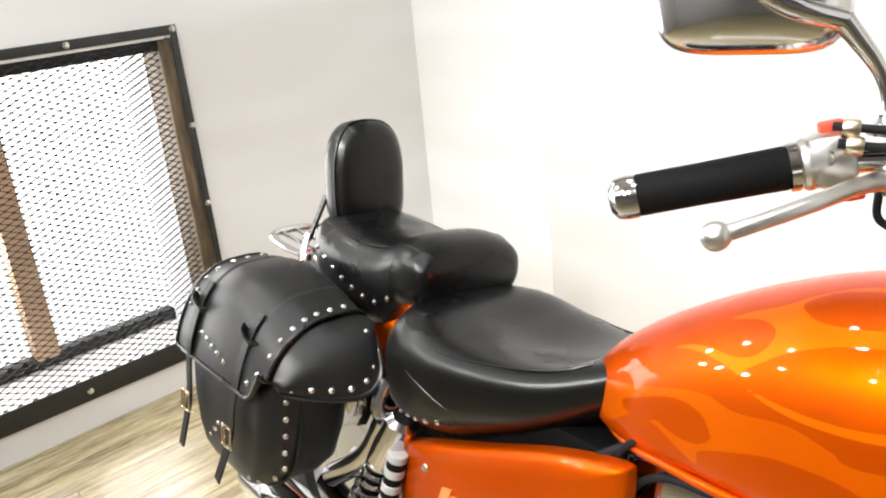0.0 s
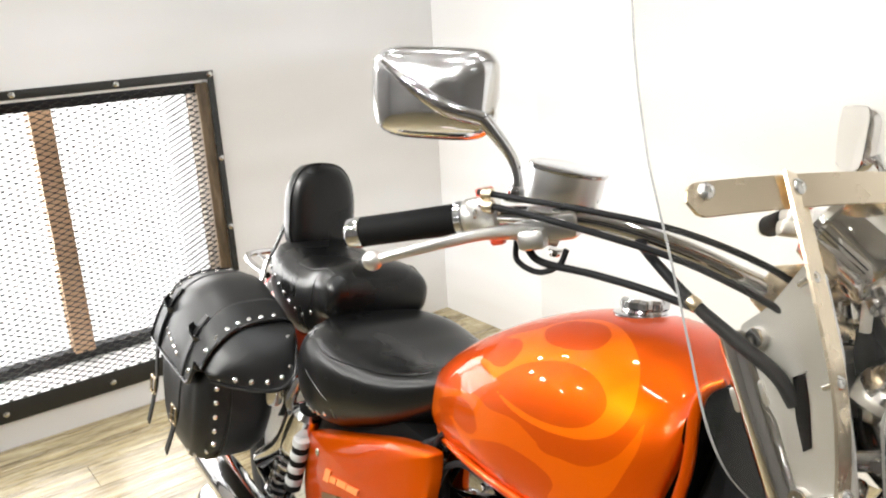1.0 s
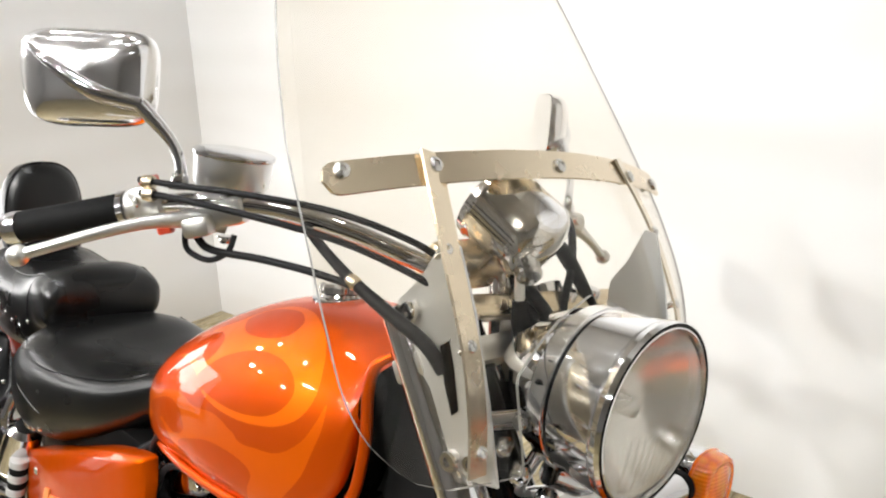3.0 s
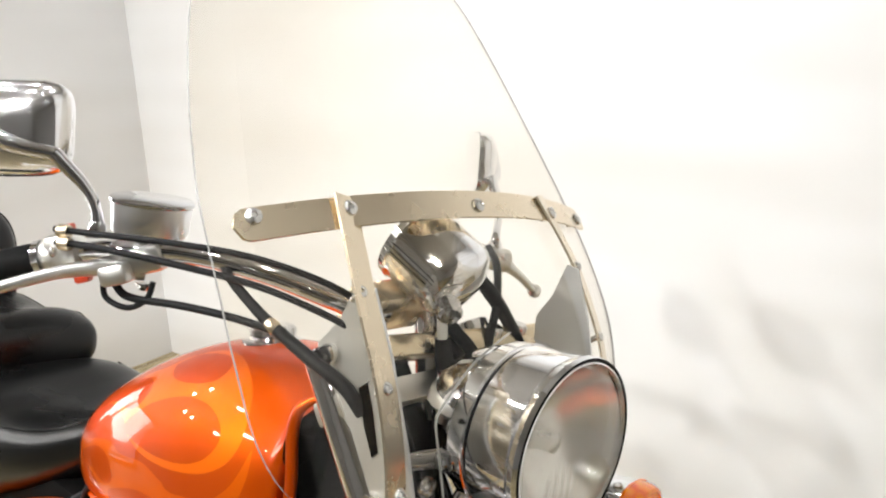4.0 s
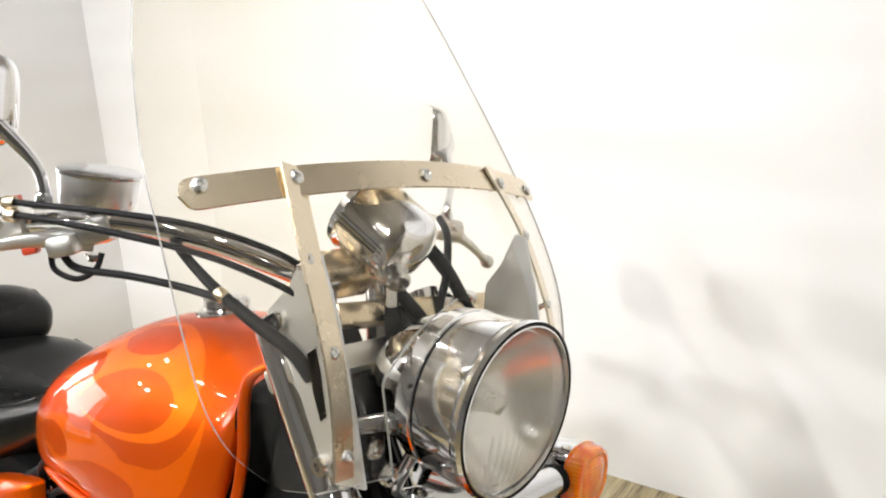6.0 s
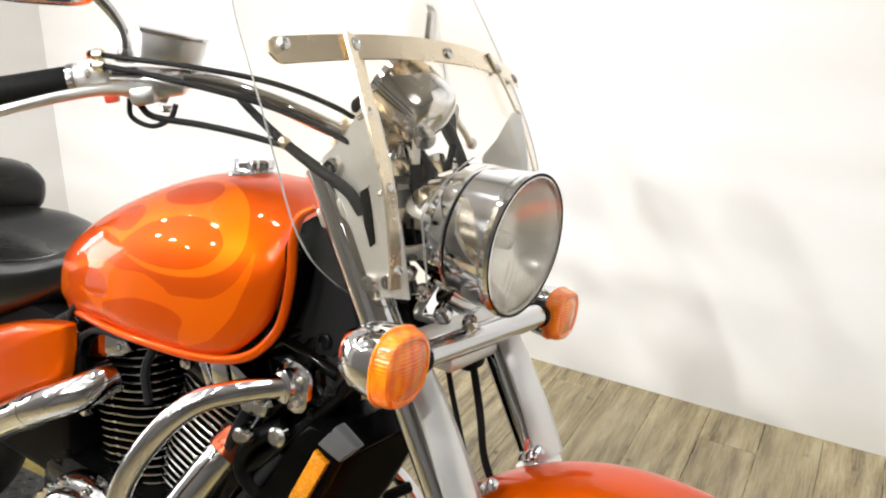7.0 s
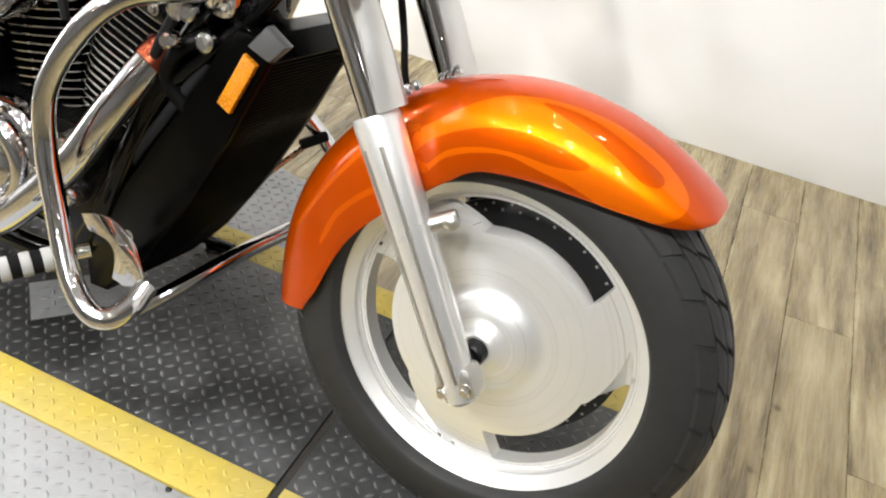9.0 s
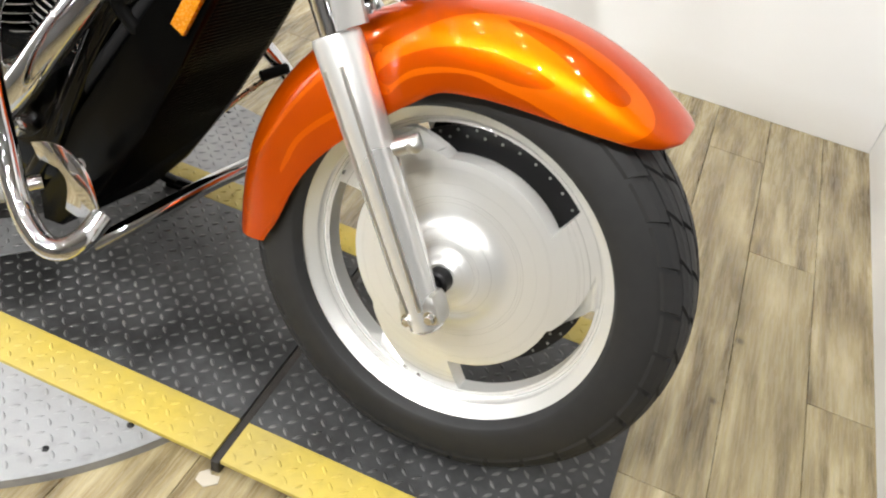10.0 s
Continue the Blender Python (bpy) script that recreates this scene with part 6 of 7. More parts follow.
def mirrors():
    for s in (-1, 1):
        if s < 0:
            c, u, n = Vector((-0.738, -0.316, 1.215)), Vector((0.78, 0.62, 0.06)), Vector((0.60, -0.78, 0.05))
        else:
            c, u, n = Vector((-0.690, 0.395, 1.205)), Vector((0.75, -0.66, 0.0)), Vector((0.66, 0.75, 0.02))
        u.normalize()
        n = (n - u * n.dot(u)).normalized()
        v = n.cross(u)
        if v.z < 0:
            v = -v
        hw, hh = (0.073, 0.050)

        def rim(h, k, seg=48):
            pts = []
            for i in range(seg):
                a = 2 * math.pi * i / seg
                ca, sa = math.cos(a), math.sin(a)
                x = hw * math.copysign(abs(ca) ** 0.45, ca)
                y = hh * math.copysign(abs(sa) ** 0.45, sa)
                x += 0.010 * (y / hh) * -1 * (0.5 if x < 0 else -0.25)
                pts.append(c + u * x * k + v * y * k + n * h)
            return pts

        bm = bmesh.new()
        skin(bm, [rim(h, k) for h, k in ((-0.004, 0.96), (-0.005, 0.99), (0.0, 1.0), (0.007, 0.985), (0.015, 0.92), (0.022, 0.78), (0.028, 0.55), (0.0305, 0.3), (0.0315, 0.02))])
        shell = part("mirror", bm, LIT_SHELL_CHROME, bike, "rectangular chrome rear-view mirror", 50)
        bm = bmesh.new()
        skin(bm, [rim(h, k) for h, k in ((-0.0045, 0.95), (-0.0062, 0.94), (-0.0063, 0.02))])
        part("mirror_glass", bm, smooth_metal("mirror_silver", (0.9, 0.9, 0.9), 0.0, 0.01), shell, "silvered glass")
        # raised stem arm across the shell, then the stalk
        foot = Vector((-0.648, s * 0.260, 1.116)) if s < 0 else FAR_CLAMP + Vector((0, 0, 0.012))
        root = c + u * 0.062 - v * 0.026 + n * 0.012
        arm = c - u * 0.02 + v * 0.008 + n * 0.033
        bm = bmesh.new()
        tube(bm, [c - u * 0.055 + v * 0.030 + n * 0.022, arm, c + u * 0.022 - v * 0.016 + n * 0.031, root + n * 0.006], [0.003, 0.006, 0.009, 0.008], 12, 5)
        part("arm_rib", bm, CHROME, shell)
        bm = bmesh.new()
        mid = root * 0.5 + foot * 0.5 + Vector((0.008, 0.006, 0.006))
        tube(bm, [root + n * 0.006, mid, foot + Vector((0, 0, 0.02)), foot], [0.0085, 0.0060, 0.0055, 0.0075], 14, 6)
        part("stalk", bm, CHROME, shell, "chrome mirror stalk")
        bm = bmesh.new()
        hexbolt(bm, foot - Vector((0, 0, 0.004)), (0, 0, 1), 0.009, 0.016)
        part("stalk_nut", bm, CHROME, shell)


mirrors()


def cables():
    runs = {
        "throttle_cable": [([(-0.672, -0.292, 1.118), (-0.625, -0.270, 1.118), (-0.555, -0.232, 1.118), (-0.48, -0.185, 1.112), (-0.415, -0.140, 1.092), (-0.375, -0.112, 1.066)], 0.0034), ([(-0.665, -0.294, 1.106), (-0.62, -0.268, 1.104), (-0.55, -0.225, 1.096), (-0.48, -0.178, 1.083), (-0.42, -0.14, 1.062), (-0.385, -0.118, 1.044)], 0.0036)],
        "brake_hose": [([(-0.560, -0.166, 1.092), (-0.535, -0.172, 1.080), (-0.500, -0.170, 1.060), (-0.472, -0.163, 1.042), (-0.43, -0.152, 1.020), (-0.388, -0.142, 1.000), (-0.372, -0.13, 0.975)], [0.0052, 0.0052, 0.0055, 0.0062, 0.0074, 0.0074, 0.0070])],
        "switch_wire": [([(-0.640, -0.245, 1.066), (-0.62, -0.238, 1.052), (-0.57, -0.21, 1.050), (-0.52, -0.185, 1.046), (-0.472, -0.166, 1.040)], 0.0042), ([(-0.648, -0.252, 1.07), (-0.645, -0.25, 1.048), (-0.622, -0.238, 1.040), (-0.602, -0.228, 1.052), (-0.600, -0.222, 1.070)], 0.0032)],
        "clutch_cable": [([(-0.50, 0.205, 1.100), (-0.455, 0.168, 1.085), (-0.42, 0.128, 1.045), (-0.408, 0.104, 1.005), (-0.395, 0.095, 0.955)], 0.0052)],
        "wiring_hose": [([(-0.425, 0.085, 1.088), (-0.422, 0.118, 1.060), (-0.418, 0.150, 1.025), (-0.405, 0.168, 0.985), (-0.39, 0.165, 0.945)], [0.008, 0.0095, 0.0085, 0.0075, 0.0075]), ([(-0.415, 0.018, 1.050), (-0.408, 0.042, 1.025), (-0.402, 0.068, 0.998), (-0.385, 0.08, 0.955)], 0.0078)],
    }
    for name, lines in runs.items():
        for pts, r in lines:
            bm = bmesh.new()
            tube(bm, pts, r, 12, 6)
            ob = part(name, bm, CABLE, bike, "black sheathed control cable")
    for p, d in (((-0.474, -0.164, 1.043), (1, 0.3, -0.5)), ((-0.660, -0.288, 1.117), (1, 0.6, 0)), ((-0.655, -0.289, 1.105), (1, 0.6, 0))):
        bm = bmesh.new()
        lathe(bm, [(-0.006, 0.0066), (-0.003, 0.0075), (0.004, 0.0075), (0.006, 0.0065)], p, d, 14)
        part("cable_ferrule", bm, STEEL, bike, "small metal cable ferrule")
    # front brake line by the left fork tube
    bm = bmesh.new()
    tube(bm, [(-0.30, 0.045, 0.79), (-0.285, 0.050, 0.74), (-0.27, 0.052, 0.69), (-0.255, 0.055, 0.63), (-0.22, 0.065, 0.56)], 0.0055, 10)
    part("brake_hose", bm, CABLE, bike, "black front brake hose")
    bm = bmesh.new()
    tube(bm, [(-0.325, 0.02, 0.80), (-0.315, 0.03, 0.74), (-0.295, 0.035, 0.68), (-0.28, 0.05, 0.62), (-0.25, 0.06, 0.56)], 0.004, 10)
    part("brake_hose", bm, CABLE, bike, "black front brake hose")
    bm = bmesh.new()
    cuboid(bm, (-0.325, 0.03, 0.755), (-0.285, 0.075, 0.80), 0.008)
    part("hose_clamp", bm, SATIN_BLACK, bike)


cables()


def speedometer():
    c, ax = Vector((-0.412, 0.010, 1.104)), Vector((0.80, 0.14, -0.50)).normalized()
    bm = bmesh.new()
    lathe(bm, [(-0.048, 0.046), (-0.046, 0.050), (-0.038, 0.051), (-0.034, 0.0485), (0.018, 0.0475), (0.028, 0.046), (0.033, 0.043), (0.036, 0.040), (0.041, 0.033), (0.045, 0.022), (0.047, 0.010), (0.0475, 0.001)], c, ax, 48)
    ob = part("speedometer", bm, LIT_CHROME, bike, "chrome bullet-shaped speedometer")
    bm = bmesh.new()
    lathe(bm, [(-0.0475, 0.045), (-0.049, 0.043), (-0.049, 0.002)], c, ax, 40)
    part("dial_glass", bm, SATIN_BLACK, ob, "dark dial")
    bm = bmesh.new()
    p = c + ax * 0.034 + Vector((0.0, -0.020, -0.022))
    lathe(bm, [(-0.01, 0.014), (0.012, 0.014), (0.015, 0.011), (0.015, 0.006)], p, (0.7, -0.4, -0.55), 20)
    part("socket", bm, CHROME, ob)
    bm = bmesh.new()
    rod(bm, (-0.401, 0.004, 1.072), (-0.400, 0.010, 1.022), 0.0058, 14)
    part("drive_cable", bm, PALE_PLATE, ob, "pale metal drive cable end")
    bm = bmesh.new()
    tube(bm, [(-0.400, 0.010, 1.024), (-0.398, 0.013, 1.000), (-0.392, 0.018, 0.965)], [0.0085, 0.0105, 0.008], 12)
    part("cable_boot", bm, RUBBER, ob)
    bm = bmesh.new()
    box(bm, (0.036, 0.262, 0.026), Matrix.Translation((-0.428, 0.078, 1.004)) @ Euler((radians(-4), radians(-28), 0)).to_matrix().to_4x4(), 0.004)
    bar = part("handlebar_clamp", bm, STEEL, bike, "flat satin steel handlebar clamp bar")
    for y in (0.125, 0.175):
        bm = bmesh.new()
        lathe(bm, [(0, 0.011), (0.012, 0.011), (0.015, 0.008), (0.015, 0.004)], (-0.420, y, 1.010 - 0.07 * (y - 0.078)), (0.3, 0, 1), 18)
        part("clamp_bolt", bm, CHROME, bar)
    bm = bmesh.new()
    m = Matrix.Translation((-0.452, -0.03, 1.055)) @ Euler((0, radians(30), 0)).to_matrix().to_4x4()
    box(bm, (0.035, 0.10, 0.05), m, 0.006)
    part("mount", bm, STEEL, ob)


speedometer()


# -- frame, neck panels, radiator --
def chassis():
    bm = bmesh.new()
    for s in (-1, 1):
        tube(bm, [(-0.44, s * 0.03, 0.86), (-0.50, s * 0.06, 0.72), (-0.585, s * 0.10, 0.52), (-0.685, s * 0.11, 0.27), (-0.76, s * 0.11, 0.17), (-0.90, s * 0.12, 0.15), (-1.15, s * 0.12, 0.16), (-1.26, s * 0.12, 0.26), (-1.27, s * 0.12, 0.42)], 0.019, 16)
        tube(bm, [(-0.44, s * 0.03, 0.88), (-0.60, s * 0.05, 0.80), (-0.80, s * 0.06, 0.70), (-1.0, s * 0.07, 0.64), (-1.25, s * 0.08, 0.56), (-1.5, s * 0.085, 0.53)], 0.017, 16)
        tube(bm, [(-0.475, s * 0.045, 0.80), (-0.53, s * 0.062, 0.755), (-0.62, s * 0.07, 0.70)], 0.013, 14)
    part("frame", bm, GLOSS_BLACK, bike, "gloss black tubular frame")
    slabs = [(-0.545, 0.930), (-0.470, 0.945), (-0.405, 0.800), (-0.445, 0.752), (-0.530, 0.742), (-0.585, 0.80), (-0.60, 0.87)]
    for s in (-1, 1):
        m = Matrix(((1, 0, 0, 0), (0, 0, 1, s * 0.062 - 0.006), (0, 1, 0, 0), (0, 0, 0, 1)))
        bm = bmesh.new()
        slab(bm, slabs, 0.012, m, 0.004)
        cover = part("neck_cover", bm, NECK_PLASTIC, bike, "dark grey plastic steering-head cover")
        panel = cover if s < 0 else panel
    bm = bmesh.new()
    lathe(bm, [(0, 0.012), (0.004, 0.012), (0.006, 0.009), (0.003, 0.006)], (-0.459, -0.068, 0.773), (0, -1, 0), 18)
    part("bolt", bm, SATIN_BLACK, panel)
    # radiator with its shroud
    def at(x, z):
        return Vector((x, 0, z))
    bm = bmesh.new()
    rear = [(-0.462, 0.640), (-0.490, 0.580), (-0.551, 0.480), (-0.645, 0.325), (-0.710, 0.185)]
    front = [(-0.378, 0.642), (-0.437, 0.505), (-0.507, 0.360), (-0.590, 0.222), (-0.660, 0.135)]
    out = [(-0.440, 0.672), (-0.405, 0.670)] + front + [(-0.700, 0.13)] + rear[::-1]
    w = 0.112
    m = Matrix(((1, 0, 0, 0), (0, 0, 1, -w), (0, 1, 0, 0), (0, 0, 0, 1)))
    slab(bm, out, 2 * w, m, 0.007)
    rad = part("radiator", bm, DARK_PANEL, bike, "black radiator in a glossy plastic shroud")
    bm = bmesh.new()
    slab(bm, [(-0.411, 0.657), (-0.383, 0.693), (-0.347, 0.675), (-0.372, 0.646)], 0.02, Matrix(((1, 0, 0, 0), (0, 0, 1, -0.124), (0, 1, 0, 0), (0, 0, 0, 1))), 0.004)
    part("shroud_cap", bm, plain("grey_plastic", (0.07, 0.07, 0.072), 0.3), rad, "dark grey plastic corner cap")
    bm = bmesh.new()
    cuboid(bm, (-0.004, -0.100, -0.0012), (0.008, 0.100, 0.0012))
    fin = finish("radiator_fin", bm, DARK_PANEL)
    for k in range(70):
        x, z = eased([(0.0, -0.380, 0.634), (0.28, -0.437, 0.505), (0.58, -0.507, 0.360), (0.86, -0.590, 0.222), (1.0, -0.652, 0.146)], k / 69)
        ob = new("radiator_fin", fin)
        ob.parent = rad
        ob.location = (x - 0.007, 0, z)
    # amber reflector on its side
    bm = bmesh.new()
    a, b = Vector((-0.405, 0, 0.6395)), Vector((-0.4415, 0, 0.5565))
    d = (b - a).normalized()
    q = Vector((-d.z, 0, d.x)) * 0.0125
    pts = [a - q, a + q, b + q, b - q]
    slab(bm, [(p.x, p.z) for p in pts], 0.010, Matrix(((1, 0, 0, 0), (0, 0, -1, -0.112), (0, 1, 0, 0), (0, 0, 0, 1))), 0.002)
    part("side_reflector", bm, REFLECTOR, rad, "amber side reflector")
    # Added block that fills the gap under the saddle with black.
    bm = bmesh.new()
    cuboid(bm, (-1.40, -0.118, 0.36), (-0.955, 0.118, 0.665), 0.02)
    part("battery_box", bm, SATIN_BLACK, bike, "black box added to fill the dark gap under the saddle")
    # Slab added to stop the view through and keep this gap dark.
    bm = bmesh.new()
    slab(bm, [(-0.49, 0.73), (-0.465, 0.62), (-0.56, 0.46), (-0.66, 0.30), (-0.78, 0.30), (-0.70, 0.47), (-0.60, 0.72)], 0.10, Matrix(((1, 0, 0, 0), (0, 0, 1, -0.05), (0, 1, 0, 0), (0, 0, 0, 1))), 0.004)
    part("inner_shroud", bm, GLOSS_BLACK, bike, "black slab added to fill the dark space before the engine")
    for pts, r in (([(-0.395, -0.070, 0.752), (-0.425, -0.076, 0.700), (-0.500, -0.092, 0.610), (-0.573, -0.106, 0.521), (-0.655, -0.106, 0.330)], 0.0105), ([(-0.530, -0.072, 0.755), (-0.480, -0.074, 0.748), (-0.425, -0.076, 0.735)], 0.008), ([(-0.515, -0.070, 0.735), (-0.470, -0.074, 0.712), (-0.440, -0.078, 0.690)], 0.006)):
        bm = bmesh.new()
        tube(bm, pts, r, 14, 6)
        part("frame_brace", bm, GLOSS_BLACK, bike, "gloss black frame brace")
    for x, z in ((-0.428, 0.716), (-0.446, 0.694), (-0.455, 0.672)):
        bm = bmesh.new()
        hexbolt(bm, (x, -0.084, z), (0.1, -1, 0.1), 0.006, 0.009)
        part("brace_bolt", bm, DARK_METAL, bike, "small dark frame bolt")
    # horn and coolant pipe behind the crash bar
    bm = bmesh.new()
    tube(bm, [(-0.50, -0.09, 0.64), (-0.535, -0.115, 0.61), (-0.555, -0.11, 0.56), (-0.52, -0.10, 0.52)], 0.012, 12)
    part("coolant_pipe", bm, SATIN_BLACK, bike)
    for pts, r in (([(-0.53, -0.10, 0.70), (-0.56, -0.122, 0.62), (-0.60, -0.112, 0.52)], 0.008), ([(-0.50, -0.088, 0.60), (-0.57, -0.104, 0.48), (-0.66, -0.104, 0.34)], 0.010), ([(-0.93, -0.10, 0.70), (-1.0, -0.128, 0.64), (-0.97, -0.132, 0.56)], 0.008), ([(-0.76, -0.09, 0.70), (-0.78, -0.105, 0.64), (-0.775, -0.10, 0.58)], 0.007)):
        bm = bmesh.new()
        tube(bm, pts, r, 12)
        part("engine_hose", bm, CABLE, bike, "black rubber engine hose")
    for p, r in (((-0.545, -0.10, 0.665), 0.015), ((-0.520, -0.105, 0.668), 0.012), ((-0.545, -0.115, 0.622), 0.011), ((-0.528, -0.12, 0.628), 0.009), ((-0.49, -0.10, 0.635), 0.014)):
        bm = bmesh.new()
        lathe(bm, [(0, r * 0.6), (0.006, r), (0.02, r), (0.024, r * 0.7), (0.024, r * 0.35)], p, (0.2, -1, 0.1), 18)
        part("pipe_fitting", bm, BOLT, bike, "small bright pipe fitting")


chassis()


# -- engine --
def cylinder(foot, head, w, d, name, count):
    bm = bmesh.new()
    foot, head = Vector(foot), Vector(head)
    ax = (head - foot).normalized()
    m = Matrix.Translation(foot) @ ax.to_track_quat("Z", "Y").to_matrix().to_4x4()
    ln = (head - foot).length
    box(bm, (0.10, 0.11, ln), m @ Matrix.Translation((0, 0, ln / 2)), 0.02)
    ob = part("cylinder", bm, GLOSS_BLACK, bike, "black finned engine cylinder")
    me = None
    for k in range(count):
        if me is None:
            fb = bmesh.new()
            pts = []
            for i in range(40):
                a = 2 * math.pi * i / 40
                pts.append((w * math.copysign(abs(math.cos(a)) ** 0.55, math.cos(a)), d * math.copysign(abs(math.sin(a)) ** 0.55, math.sin(a))))
            rows = [[Vector((x * s, y * s, z)) for x, y in pts] for s, z in ((0.985, -0.0018), (1.0, -0.0008), (1.0, 0.0008), (0.985, 0.0018))]
            skin(fb, rows)
            fb.faces.ensure_lookup_table()
            for f in fb.faces:
                f.material_index = 1 if len(f.verts) > 4 else 0
            me = finish("fin", fb, [BOLT, GLOSS_BLACK])
        f = new("fin", me)
        f.parent = ob
        f.matrix_local = m @ Matrix.Translation((0, 0, 0.012 + k * (ln - 0.02) / count))
    return ob, m, ln


def engine():
    bm = bmesh.new()
    cuboid(bm, (-1.04, -0.125, 0.20), (-0.655, 0.125, 0.43), 0.04)
    case = part("crankcase", bm, GLOSS_BLACK, bike, "black engine crankcase with chrome covers")
    cylinder((-0.835, -0.005, 0.405), (-0.900, -0.005, 0.668), 0.086, 0.090, "rear", 18)
    cylinder((-0.725, 0.005, 0.405), (-0.655, 0.005, 0.655), 0.080, 0.088, "front", 17)
    for c, t, n in (((-0.915, 0, 0.672), 12, "rear"), ((-0.650, 0, 0.66), -14, "front")):
        bm = bmesh.new()
        m = Matrix.Translation(c) @ Euler((0, radians(-t), 0)).to_matrix().to_4x4()
        box(bm, (0.155, 0.19, 0.040), m, 0.014)
        head = part("rocker_cover", bm, CHROME if n == "rear" else GLOSS_BLACK, bike, "engine head cover")
        for y in (-0.075, -0.03):
            bm = bmesh.new()
            hexbolt(bm, m @ Vector((y * 2.22 + 0.117, -0.096, 0.0)), (0, -1, 0), 0.007, 0.008)
            part("bolt", bm, BOLT, head)
    side_on = Matrix(((1, 0, 0, 0), (0, 0, -1, -0.088), (0, 1, 0, 0), (0, 0, 0, 1)))
    for shape in ([(-0.668, 0.684), (-0.655, 0.692), (-0.637, 0.662), (-0.647, 0.652)], [(-0.646, 0.696), (-0.614, 0.702), (-0.598, 0.664), (-0.632, 0.654)], [(-0.606, 0.703), (-0.588, 0.702), (-0.552, 0.688), (-0.560, 0.681), (-0.590, 0.671)]):
        bm = bmesh.new()
        slab(bm, shape, 0.014, side_on, 0.004)
        part("chrome_trim", bm, CHROME, bike, "pointed chrome engine trim")
    bm = bmesh.new()
    slab(bm, [(-0.980, 0.640), (-0.965, 0.662), (-0.900, 0.684), (-0.835, 0.668), (-0.817, 0.655), (-0.850, 0.632), (-0.958, 0.600)], 0.016, side_on, 0.005)
    plate = part("head_plate", bm, CHROME, bike, "chrome plate over the rear cylinder head")
    for x, z in ((-0.962, 0.640), (-0.842, 0.655)):
        bm = bmesh.new()
        hexbolt(bm, (x, -0.104, z), (0, -1, 0), 0.0068, 0.009)
        part("bolt", bm, BOLT, plate)
    bm = bmesh.new()
    tube(bm, [(-0.965, -0.108, 0.575), (-0.950, -0.114, 0.612), (-0.925, -0.116, 0.650), (-0.885, -0.116, 0.672), (-0.830, -0.112, 0.676), (-0.80, -0.10, 0.68)], 0.0055, 10)
    part("vent_hose", bm, CABLE, bike, "thin black hose arching over the cylinder head")
    # clutch cover
    c = Vector((-0.868, -0.122, 0.320))
    bm = bmesh.new()
    lathe(bm, [(0, 0.108), (0.02, 0.108), (0.032, 0.100), (0.036, 0.090)], c, (0, -1, 0), 48)
    cover = part("clutch_cover", bm, CHROME, bike, "round chrome clutch cover")
    bm = bmesh.new()
    lathe(bm, [(0.034, 0.090), (0.05, 0.088), (0.058, 0.080), (0.060, 0.066), (0.058, 0.062), (0.060, 0.060), (0.068, 0.050), (0.072, 0.03), (0.073, 0.001)], c, (0, -1, 0.0), 48)
    part("dome_cap", bm, CHROME, cover)
    for k in range(11):
        a = 2 * math.pi * k / 11 + 0.2
        bm = bmesh.new()
        p = c + Vector((0.099 * math.cos(a), -0.030, 0.099 * math.sin(a)))
        hexbolt(bm, p, (0, -1, 0), 0.0062, 0.012)
        part("bolt", bm, BOLT, cover)
    for p, r in (((-0.722, -0.12, 0.385), 0.034), ((-0.715, -0.12, 0.315), 0.026), ((-0.95, -0.12, 0.34), 0.04)):
        bm = bmesh.new()
        lathe(bm, [(0, r), (0.03, r * 0.95), (0.04, r * 0.8), (0.042, r * 0.1)], p, (0, -1, 0), 24)
        part("engine_boss", bm, CHROME, case)
    bm = bmesh.new()
    cuboid(bm, (-0.965, -0.105, 0.50), (-0.93, -0.085, 0.54), 0.004)
    part("spark_plug_cover", bm, CHROME, bike, "small chrome spark plug cover")
    bm = bmesh.new()
    tube(bm, [(-0.955, -0.10, 0.62), (-0.965, -0.115, 0.665), (-0.93, -0.12, 0.705), (-0.88, -0.11, 0.70)], 0.0055, 10)
    rod(bm, (-0.952, -0.098, 0.56), (-0.957, -0.105, 0.63), 0.011, 12, edge=0.002)
    part("spark_plug_lead", bm, CABLE, bike, "black spark plug lead")


engine()


